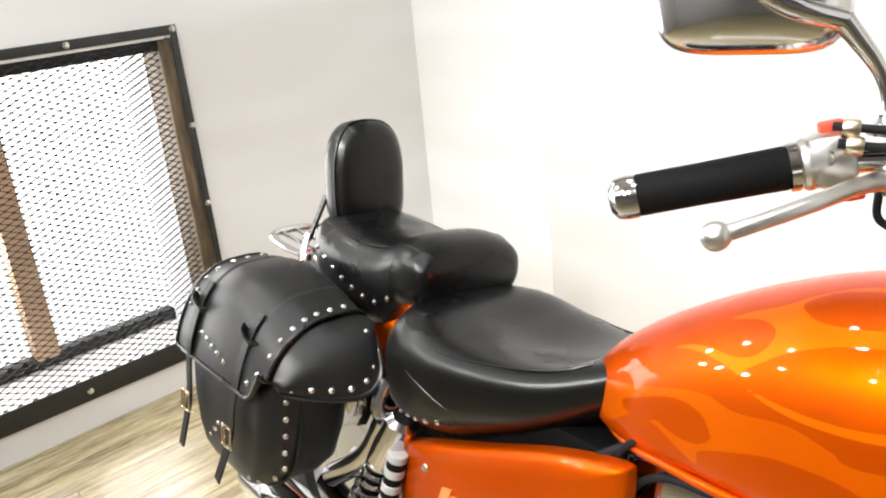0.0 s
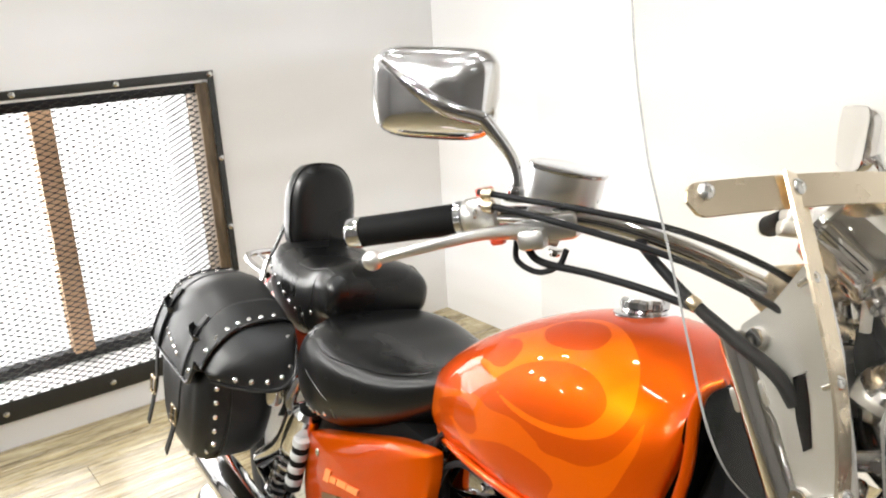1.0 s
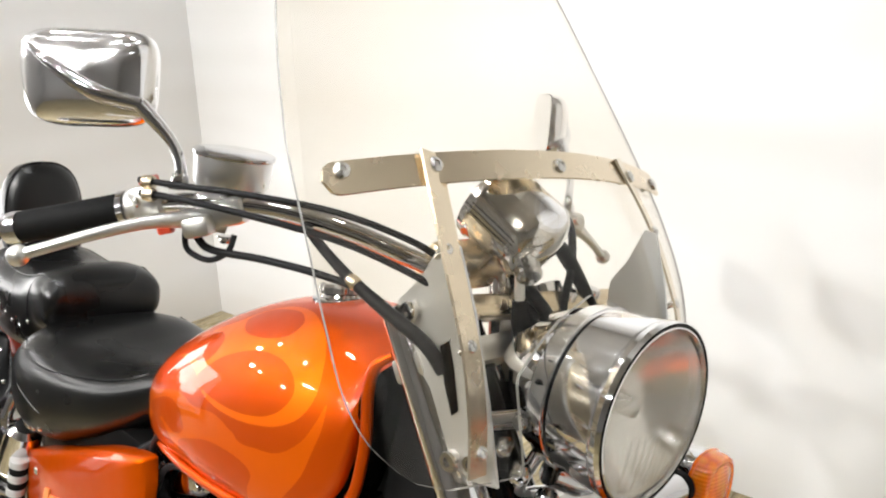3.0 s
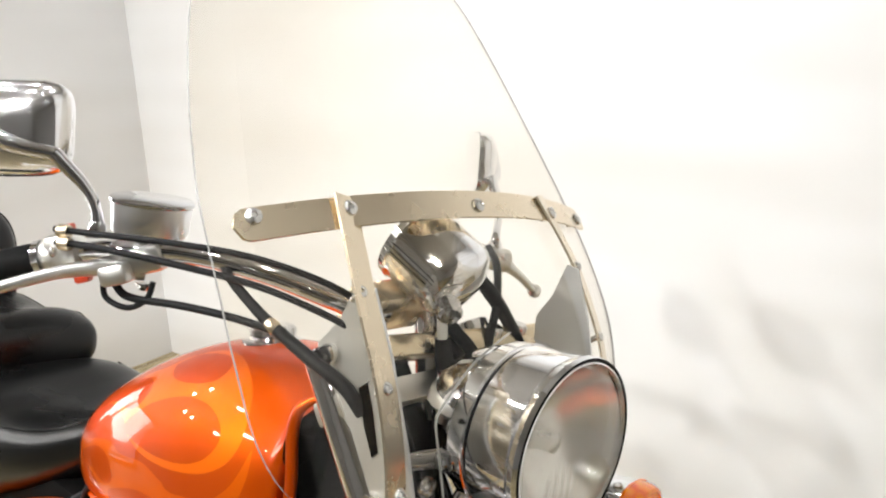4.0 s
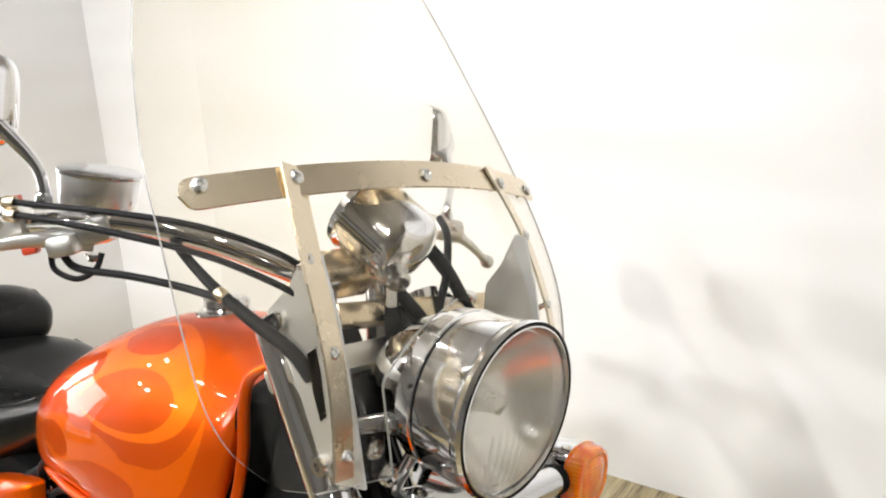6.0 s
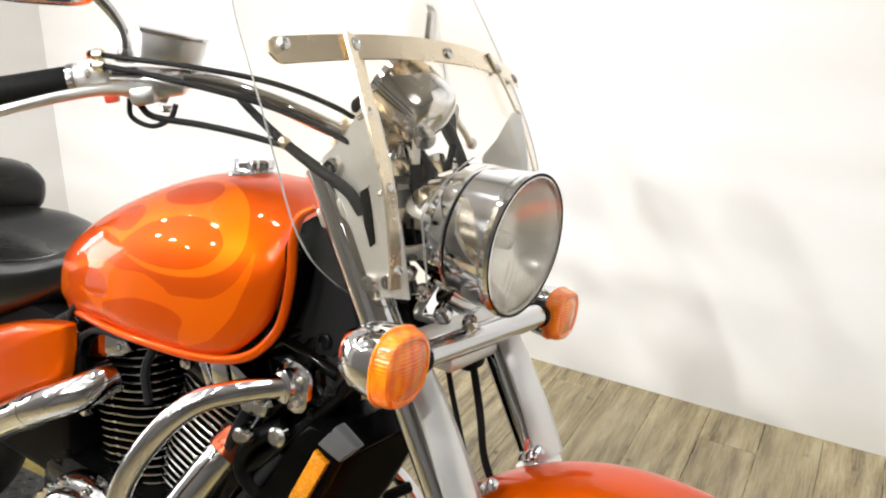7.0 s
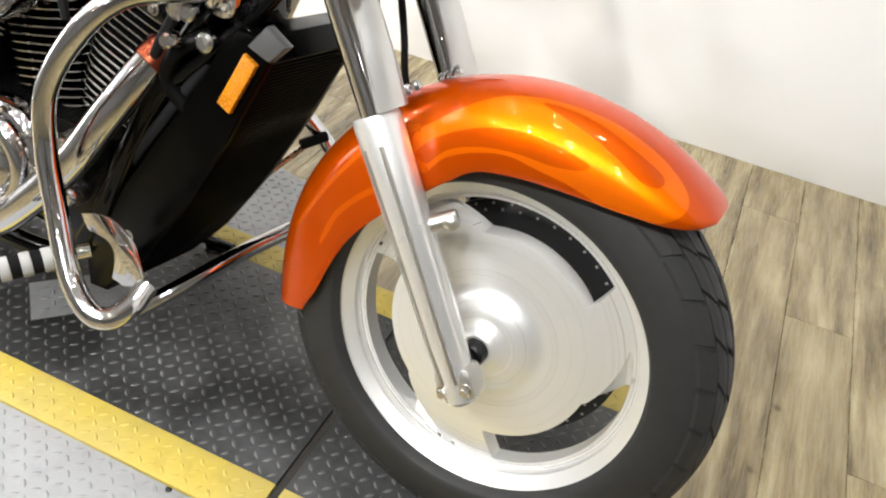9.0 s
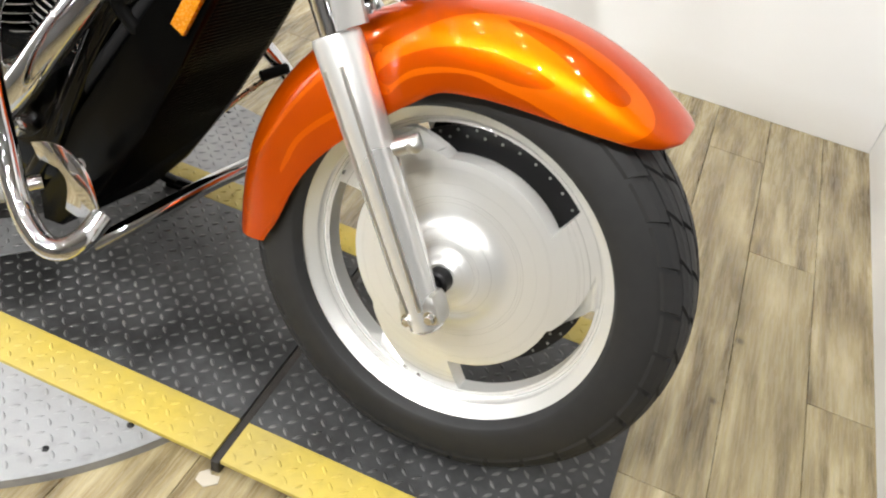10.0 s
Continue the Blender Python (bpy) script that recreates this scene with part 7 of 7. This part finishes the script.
# -- exhaust --
def exhaust():
    bm = bmesh.new()
    tube(bm, [(-0.588, -0.112, 0.572), (-0.598, -0.130, 0.545), (-0.622, -0.158, 0.488), (-0.665, -0.180, 0.405), (-0.735, -0.196, 0.315), (-0.815, -0.205, 0.240), (-0.91, -0.21, 0.200), (-1.10, -0.215, 0.190), (-1.35, -0.22, 0.195)], 0.0265, 24)
    pipe = part("exhaust_pipe", bm, CHROME, bike, "bright chrome front exhaust pipe")
    bm = bmesh.new()
    tube(bm, [(-0.578, -0.090, 0.594), (-0.589, -0.113, 0.570)], 0.030, 20, 2)
    part("flange", bm, smooth_metal("heated_steel", (0.34, 0.08, 0.04), 0.2, 0.35), pipe, "heat-tinted pipe flange")
    bm = bmesh.new()
    tube(bm, [(-0.86, -0.10, 0.600), (-0.875, -0.150, 0.578), (-0.93, -0.178, 0.545), (-1.02, -0.186, 0.490), (-1.15, -0.192, 0.405), (-1.30, -0.20, 0.325), (-1.45, -0.21, 0.29)], 0.029, 24)
    part("exhaust_pipe", bm, CHROME, bike, "bright chrome rear exhaust pipe")
    bm = bmesh.new()
    lathe(bm, [(0, 0.031), (0.018, 0.031)], (-0.955, -0.181, 0.531), (-0.82, -0.08, -0.56), 24)
    part("clamp", bm, BOLT, pipe)
    for z, x0 in ((0.20, -1.30), (0.295, -1.42)):
        bm = bmesh.new()
        lathe(bm, [(0, 0.028), (0.06, 0.041), (0.42 if z < 0.25 else 0.34, 0.043), (0.45 if z < 0.25 else 0.37, 0.036)], (x0, -0.215, z), (-1, -0.01, 0.0), 32)
        part("silencer", bm, CHROME, bike, "long chrome silencer")


exhaust()


# -- crash bar, pegs and lower parts --
def lower_parts():
    bm = bmesh.new()
    tube(bm, [(-0.476, -0.088, 0.711), (-0.492, -0.110, 0.708), (-0.529, -0.150, 0.699), (-0.563, -0.198, 0.683), (-0.600, -0.232, 0.630), (-0.640, -0.248, 0.540), (-0.640, -0.250, 0.450), (-0.605, -0.262, 0.370), (-0.553, -0.285, 0.300), (-0.500, -0.300, 0.268), (-0.470, -0.292, 0.262), (-0.458, -0.262, 0.272), (-0.462, -0.225, 0.29)], 0.0165, 20)
    bar = part("crash_bar", bm, CHROME, bike, "bent chrome engine guard bar")
    bm = bmesh.new()
    m = Matrix.Translation((-0.483, -0.094, 0.709)) @ Vector((-0.25, -1, 0.05)).to_track_quat("Z", "Y").to_matrix().to_4x4()
    slab(bm, smooth_shape([(0.036, -0.024), (0.036, 0.026), (0.0, 0.034), (-0.032, 0.022), (-0.034, -0.022), (0.0, -0.034)]), 0.007, m, 0.002)
    lathe(bm, [(0.0, 0.024), (0.016, 0.023), (0.018, 0.019)], m @ Vector((0, 0, 0.006)), (-0.25, -1, 0.05), 24)
    part("mount_flange", bm, CHROME, bar)
    for x, y in ((0.025, -0.016), (0.024, 0.018), (-0.022, 0.0)):
        bm = bmesh.new()
        hexbolt(bm, m @ Vector((x, y, 0.007)), (-0.25, -1, 0.05), 0.0065, 0.007)
        part("bolt", bm, BOLT, bar)
    bm = bmesh.new()
    arch = [(-0.605, 0.349), (-0.578, 0.361), (-0.550, 0.365), (-0.530, 0.361), (-0.512, 0.351), (-0.500, 0.338), (-0.492, 0.321), (-0.479, 0.293), (-0.480, 0.281), (-0.488, 0.274), (-0.515, 0.262)]
    bore = [(-0.540, 0.266), (-0.533, 0.284), (-0.532, 0.300), (-0.534, 0.314), (-0.541, 0.324), (-0.552, 0.330), (-0.568, 0.331), (-0.590, 0.327)]
    out = arch + bore
    slab(bm, out, 0.006, Matrix(((1, 0, 0, 0.0), (0, 0, -1, -0.212), (0, 1, 0, 0), (0, 0, 0, 1))), 0.002)
    tube(bm, [(-0.52, -0.215, 0.345), (-0.58, -0.15, 0.26), (-0.62, -0.10, 0.20)], 0.012, 12)
    part("guard_bracket", bm, CHROME, bar, "arched chrome bracket")
    # the far guard bar's lower run
    bm = bmesh.new()
    tube(bm, [(-0.60, -0.10, 0.118), (-0.565, -0.02, 0.155), (-0.52, 0.10, 0.205), (-0.47, 0.22, 0.25), (-0.455, 0.29, 0.29), (-0.52, 0.30, 0.37), (-0.62, 0.255, 0.47), (-0.63, 0.245, 0.56), (-0.58, 0.21, 0.66), (-0.50, 0.08, 0.73)], 0.0155, 18)
    part("crash_bar", bm, CHROME, bike, "chrome engine guard on the stand side")
    # foot peg with banded rubber
    a, b = Vector((-0.652, -0.212, 0.250)), Vector((-0.712, -0.315, 0.229))
    d = b - a
    bm = bmesh.new()
    rod(bm, a - d * 0.35, a + d * 0.15, 0.013, 16)
    peg = part("foot_peg", bm, CHROME, bike, "foot peg with black and white bands")
    bands = 7
    for k in range(bands):
        f0, f1 = 0.1 + 0.9 * k / bands, 0.1 + 0.9 * (k + 1) / bands
        bm = bmesh.new()
        r = 0.0185 if k % 2 else 0.0195
        rod(bm, a + d * f0, a + d * f1, r, 24, edge=0.0015)
        part("peg_band", bm, RUBBER if k % 2 else WHITE_RUBBER, peg)
    bm = bmesh.new()
    rod(bm, b, b + d.normalized() * 0.008, 0.022, 24, edge=0.002)
    part("peg_end", bm, WHITE_RUBBER, peg)
    bm = bmesh.new()
    lathe(bm, [(0, 0.006), (0.028, 0.005), (0.03, 0.002)], b + Vector((0.0, 0.006, -0.018)), (0, 0, -1), 12)
    part("peg_feeler", bm, BOLT, peg)
    # side stand and gear pedal on the far side
    bm = bmesh.new()
    tube(bm, [(-0.60, 0.16, 0.27), (-0.56, 0.23, 0.335), (-0.535, 0.255, 0.370)], 0.007, 10)
    pedal = part("gear_pedal", bm, STEEL, bike, "gear pedal with a black rubber tip")
    bm = bmesh.new()
    rod(bm, (-0.540, 0.240, 0.372), (-0.512, 0.285, 0.390), 0.0105, 14, edge=0.002)
    part("pedal_rubber", bm, RUBBER, pedal)
    bm = bmesh.new()
    tube(bm, [(-0.80, 0.13, 0.20), (-0.76, 0.21, 0.10), (-0.73, 0.265, 0.055)], 0.012, 12)
    stand = part("side_stand", bm, GLOSS_BLACK, bike, "black steel side stand, folded out")
    bm = bmesh.new()
    rod(bm, (-0.75, 0.262, 0.052), (-0.69, 0.272, 0.052), 0.016, 14, edge=0.003)
    part("stand_foot", bm, GLOSS_BLACK, stand)


lower_parts()


# -- rear end --
def rear_end():
    bm = bmesh.new()
    prof = []
    for k in range(21):
        a = math.pi * (k / 20 - 0.5) * 1.2
        prof.append((0.085 * math.sin(a), 0.326 - 0.12 * (1 - math.cos(a)) / (1 - math.cos(math.pi * 0.6))))
    lathe(bm, [(-0.05, 0.20)] + prof + [(0.05, 0.20)], (0, 0, 0), (0, 1, 0), 72, caps=False)
    tyre = part("rear_wheel", bm, TYRE, bike, "wide black rear tyre")
    tyre.location = (REAR_AXLE, 0, 0.326)
    bm = bmesh.new()
    lathe(bm, [(-0.06, 0.205), (-0.062, 0.196), (-0.045, 0.185), (-0.03, 0.17), (-0.03, 0.06), (-0.05, 0.05), (-0.07, 0.03), (0.07, 0.03), (0.05, 0.05), (0.03, 0.17), (0.062, 0.196), (0.06, 0.205)], (0, 0, 0), (0, 1, 0), 64)
    part("rim", bm, WHEEL, tyre)
    bm = bmesh.new()
    rows = []
    for k in range(41):
        a = radians(38 + 150 * k / 40)
        rows.append([Vector((REAR_AXLE + (r) * math.cos(a), y, 0.33 + (r) * math.sin(a))) for y, r in ((-0.095, 0.29), (-0.098, 0.33), (-0.093, 0.37), (-0.075, 0.395), (-0.04, 0.408), (0, 0.411), (0.04, 0.408), (0.075, 0.395), (0.093, 0.37), (0.098, 0.33), (0.095, 0.29), (0.09, 0.33), (0.085, 0.365), (0.07, 0.388), (0, 0.404), (-0.07, 0.388), (-0.085, 0.365), (-0.09, 0.33))])
    skin(bm, rows)
    part("rear_fender", bm, ORANGE, bike, "orange rear mudguard under the seat", 60)
    for s in (-1, 1):
        a, b = Vector((-1.372, s * 0.155, 0.562)), Vector((-1.52, s * 0.155, 0.285))
        d = b - a
        bm = bmesh.new()
        lathe(bm, [(-0.01, 0.02), (0.0, 0.030), (0.05, 0.033), (0.10, 0.032)], a, d, 24)
        shock = part("rear_shock", bm, CHROME, bike, "rear shock with a chrome top cover")
        bm = bmesh.new()
        coils, steps = 8, 14
        pts = []
        u = d.normalized().orthogonal().normalized()
        v = d.normalized().cross(u)
        for k in range(coils * steps + 1):
            t = 2 * math.pi * k / steps
            pts.append(a + d * (0.28 + 0.62 * k / (coils * steps)) + u * 0.026 * math.cos(t) + v * 0.026 * math.sin(t))
        tube(bm, pts, 0.0055, 8, 1)
        part("spring", bm, CHROME, shock)
        bm = bmesh.new()
        rod(bm, a + d * 0.2, b, 0.015, 14)
        part("damper", bm, SATIN_BLACK, shock)
    # banded passenger peg folded up beside the shock
    a, b = Vector((-1.362, -0.168, 0.512)), Vector((-1.385, -0.172, 0.395))
    for k in range(8):
        bm = bmesh.new()
        rod(bm, a + (b - a) * k / 8, a + (b - a) * (k + 1) / 8, 0.0165 if k % 2 else 0.0175, 20, edge=0.0012)
        if k == 0:
            peg = part("passenger_peg", bm, WHITE_RUBBER, bike, "folded passenger peg with black and white bands")
        else:
            part("peg_band", bm, RUBBER if k % 2 else WHITE_RUBBER, peg)
    bm = bmesh.new()
    tube(bm, [(-1.40, -0.165, 0.555), (-1.46, -0.165, 0.46), (-1.56, -0.17, 0.38)], 0.022, 18)
    part("bag_bracket", bm, CHROME, bike, "chrome saddlebag bracket")
    bm = bmesh.new()
    tube(bm, [(-1.41, -0.16, 0.62), (-1.415, -0.175, 0.58), (-1.41, -0.17, 0.545)], 0.012, 12)
    part("bag_bracket", bm, CHROME, bike, "chrome saddlebag bracket")
    bm = bmesh.new()
    tube(bm, [(-1.24, -0.11, 0.26), (-1.45, -0.12, 0.27), (-1.66, -0.125, 0.31)], 0.022, 14)
    part("swingarm", bm, GLOSS_BLACK, bike)


rear_end()


# -- flames on the lacquer --
def wrap_tank(v):
    """Length along the tank and height round its flank."""
    return v[0], 0.16 * np.arctan2(v[2] - 0.80, np.abs(v[1]))


def wrap_fender(v):
    """Angle round the wheel and height round the mudguard's flank."""
    r = np.hypot(v[0], v[2] - WHEEL_Z)
    return 0.28 * np.arctan2(v[2] - WHEEL_Z, v[0]), 0.10 * np.arctan2(r - 0.28, np.abs(v[1]))


def fender_shape(points):
    return smooth_shape([(0.28 * a, b) for a, b in points])


TANK_UPPER = [(-.917, .037), (-.886, .057), (-.852, .063), (-.822, .062), (-.800, .068), (-.787, .082), (-.783, .100), (-.792, .113), (-.815, .119), (-.848, .114), (-.828, .131), (-.795, .146), (-.762, .172), (-.715, .192), (-.660, .187), (-.608, .163), (-.578, .137), (-.560, .099), (-.571, .067), (-.605, .043), (-.645, .030), (-.691, .022), (-.742, .021), (-.790, .030), (-.812, .045), (-.850, .052), (-.886, .050)]
TANK_EYE = [(-.806, .040), (-.779, .071), (-.750, .091), (-.698, .111), (-.646, .115), (-.610, .104), (-.595, .085), (-.610, .059), (-.648, .040), (-.704, .030), (-.764, .030)]
TANK_CROWN = [(-.774, .150), (-.750, .130), (-.715, .128), (-.680, .134), (-.656, .147), (-.657, .169), (-.689, .184), (-.735, .180), (-.760, .168)]
TANK_LOWER = [(-.994, -.060), (-.920, -.023), (-.877, -.005), (-.838, .005), (-.799, .001), (-.738, .011), (-.687, .002), (-.641, .001), (-.599, .011), (-.563, .040), (-.546, .070), (-.539, .093), (-.535, .065), (-.547, .028), (-.559, -.003), (-.580, -.033), (-.604, -.056), (-.654, -.077), (-.657, -.058), (-.649, -.039), (-.662, -.029), (-.697, -.026), (-.748, -.031), (-.789, -.044), (-.837, -.065), (-.840, -.083), (-.870, -.076), (-.903, -.067), (-.943, -.075), (-1.002, -.122), (-1.010, -.09)]
TANK_REAR_EYE = [(-.963, -.066), (-.925, -.040), (-.891, -.022), (-.862, -.016), (-.836, -.023), (-.823, -.039), (-.833, -.054), (-.853, -.062), (-.877, -.063), (-.904, -.060), (-.933, -.066), (-.966, -.084)]
FENDER_UPPER = [(2.09, .049), (1.994, .061), (1.922, .071), (1.816, .087), (1.724, .100), (1.611, .110), (1.496, .116), (1.378, .122), (1.273, .123), (1.153, .120), (1.049, .109), (1.004, .091), (1.015, .068), (1.077, .047), (1.175, .031), (1.277, .026), (1.384, .024), (1.514, .022), (1.65, .025), (1.80, .019), (1.95, .008), (2.08, -.012), (2.12, .020)]
FENDER_LONG_EYE = [(1.601, .103), (1.504, .108), (1.399, .108), (1.289, .104), (1.192, .102), (1.125, .099), (1.116, .086), (1.167, .078), (1.274, .081), (1.385, .087), (1.505, .093)]
FENDER_LOW_EYE = [(2.099, .020), (1.993, .037), (1.862, .048), (1.743, .055), (1.63, .059), (1.494, .060), (1.377, .059), (1.336, .057), (1.372, .045), (1.478, .034), (1.649, .031), (1.804, .027), (1.939, .019), (2.054, .001)]
FENDER_STRANDS = [
    [(2.96, .068), (2.908, .062), (2.741, .051), (2.546, .051), (2.40, .055), (2.25, .060), (2.08, .062), (2.08, .052), (2.25, .052), (2.40, .046), (2.546, .042), (2.741, .042), (2.908, .054)],
    [(2.95, -.003), (2.83, .001), (2.696, .003), (2.492, -.004), (2.30, -.008), (2.08, .004), (2.08, -.008), (2.30, -.018), (2.492, -.014), (2.696, -.007), (2.83, -.009)],
]

paint_flames(tank_ob, [smooth_shape(TANK_LOWER)], [smooth_shape(TANK_REAR_EYE)], 1, wrap_tank)
paint_flames(tank_ob, [smooth_shape(TANK_UPPER)], [smooth_shape(TANK_EYE), smooth_shape(TANK_CROWN)], 2, wrap_tank)
paint_flames(front_fender_ob, [fender_shape(s) for s in FENDER_STRANDS], [], 1, wrap_fender)
paint_flames(front_fender_ob, [fender_shape(FENDER_UPPER)], [fender_shape(FENDER_LONG_EYE), fender_shape(FENDER_LOW_EYE)], 2, wrap_fender)


# ---- floor planks ----
def planks():
    wide, gap = 0.156, 0.0014
    meshes = {}
    x, col = REAR_X - 0.01, 0
    while x < FAR_X:
        y = NEAR_Y - 0.02 - (col * 0.43) % 1.2
        while y < WALL_Y + 0.02:
            y0, y1 = max(y, NEAR_Y + 0.001), min(y + 1.2, WALL_Y - 0.001)
            x0, x1 = max(x, REAR_X + 0.001), min(x + wide, FAR_X - 0.001)
            if x > RIGHT_X and y1 > 0.9:
                y1 = 0.899
            if y1 - y0 > 0.03 and x1 - x0 > 0.02:
                size = (round(x1 - x0 - gap, 3), round(y1 - y0 - gap, 3))
                if size not in meshes:
                    bm = bmesh.new()
                    box(bm, (size[0], size[1], 0.0118), Matrix.Translation((0, 0, -0.0059)), 0.0008, segments=1)
                    meshes[size] = finish("plank", bm, PLANK)
                ob = new("plank", meshes[size])
                ob.parent = floor
                ob.location = ((x0 + x1) / 2, (y0 + y1) / 2, 0)
            y += 1.2
        x += wide
        col += 1


planks()
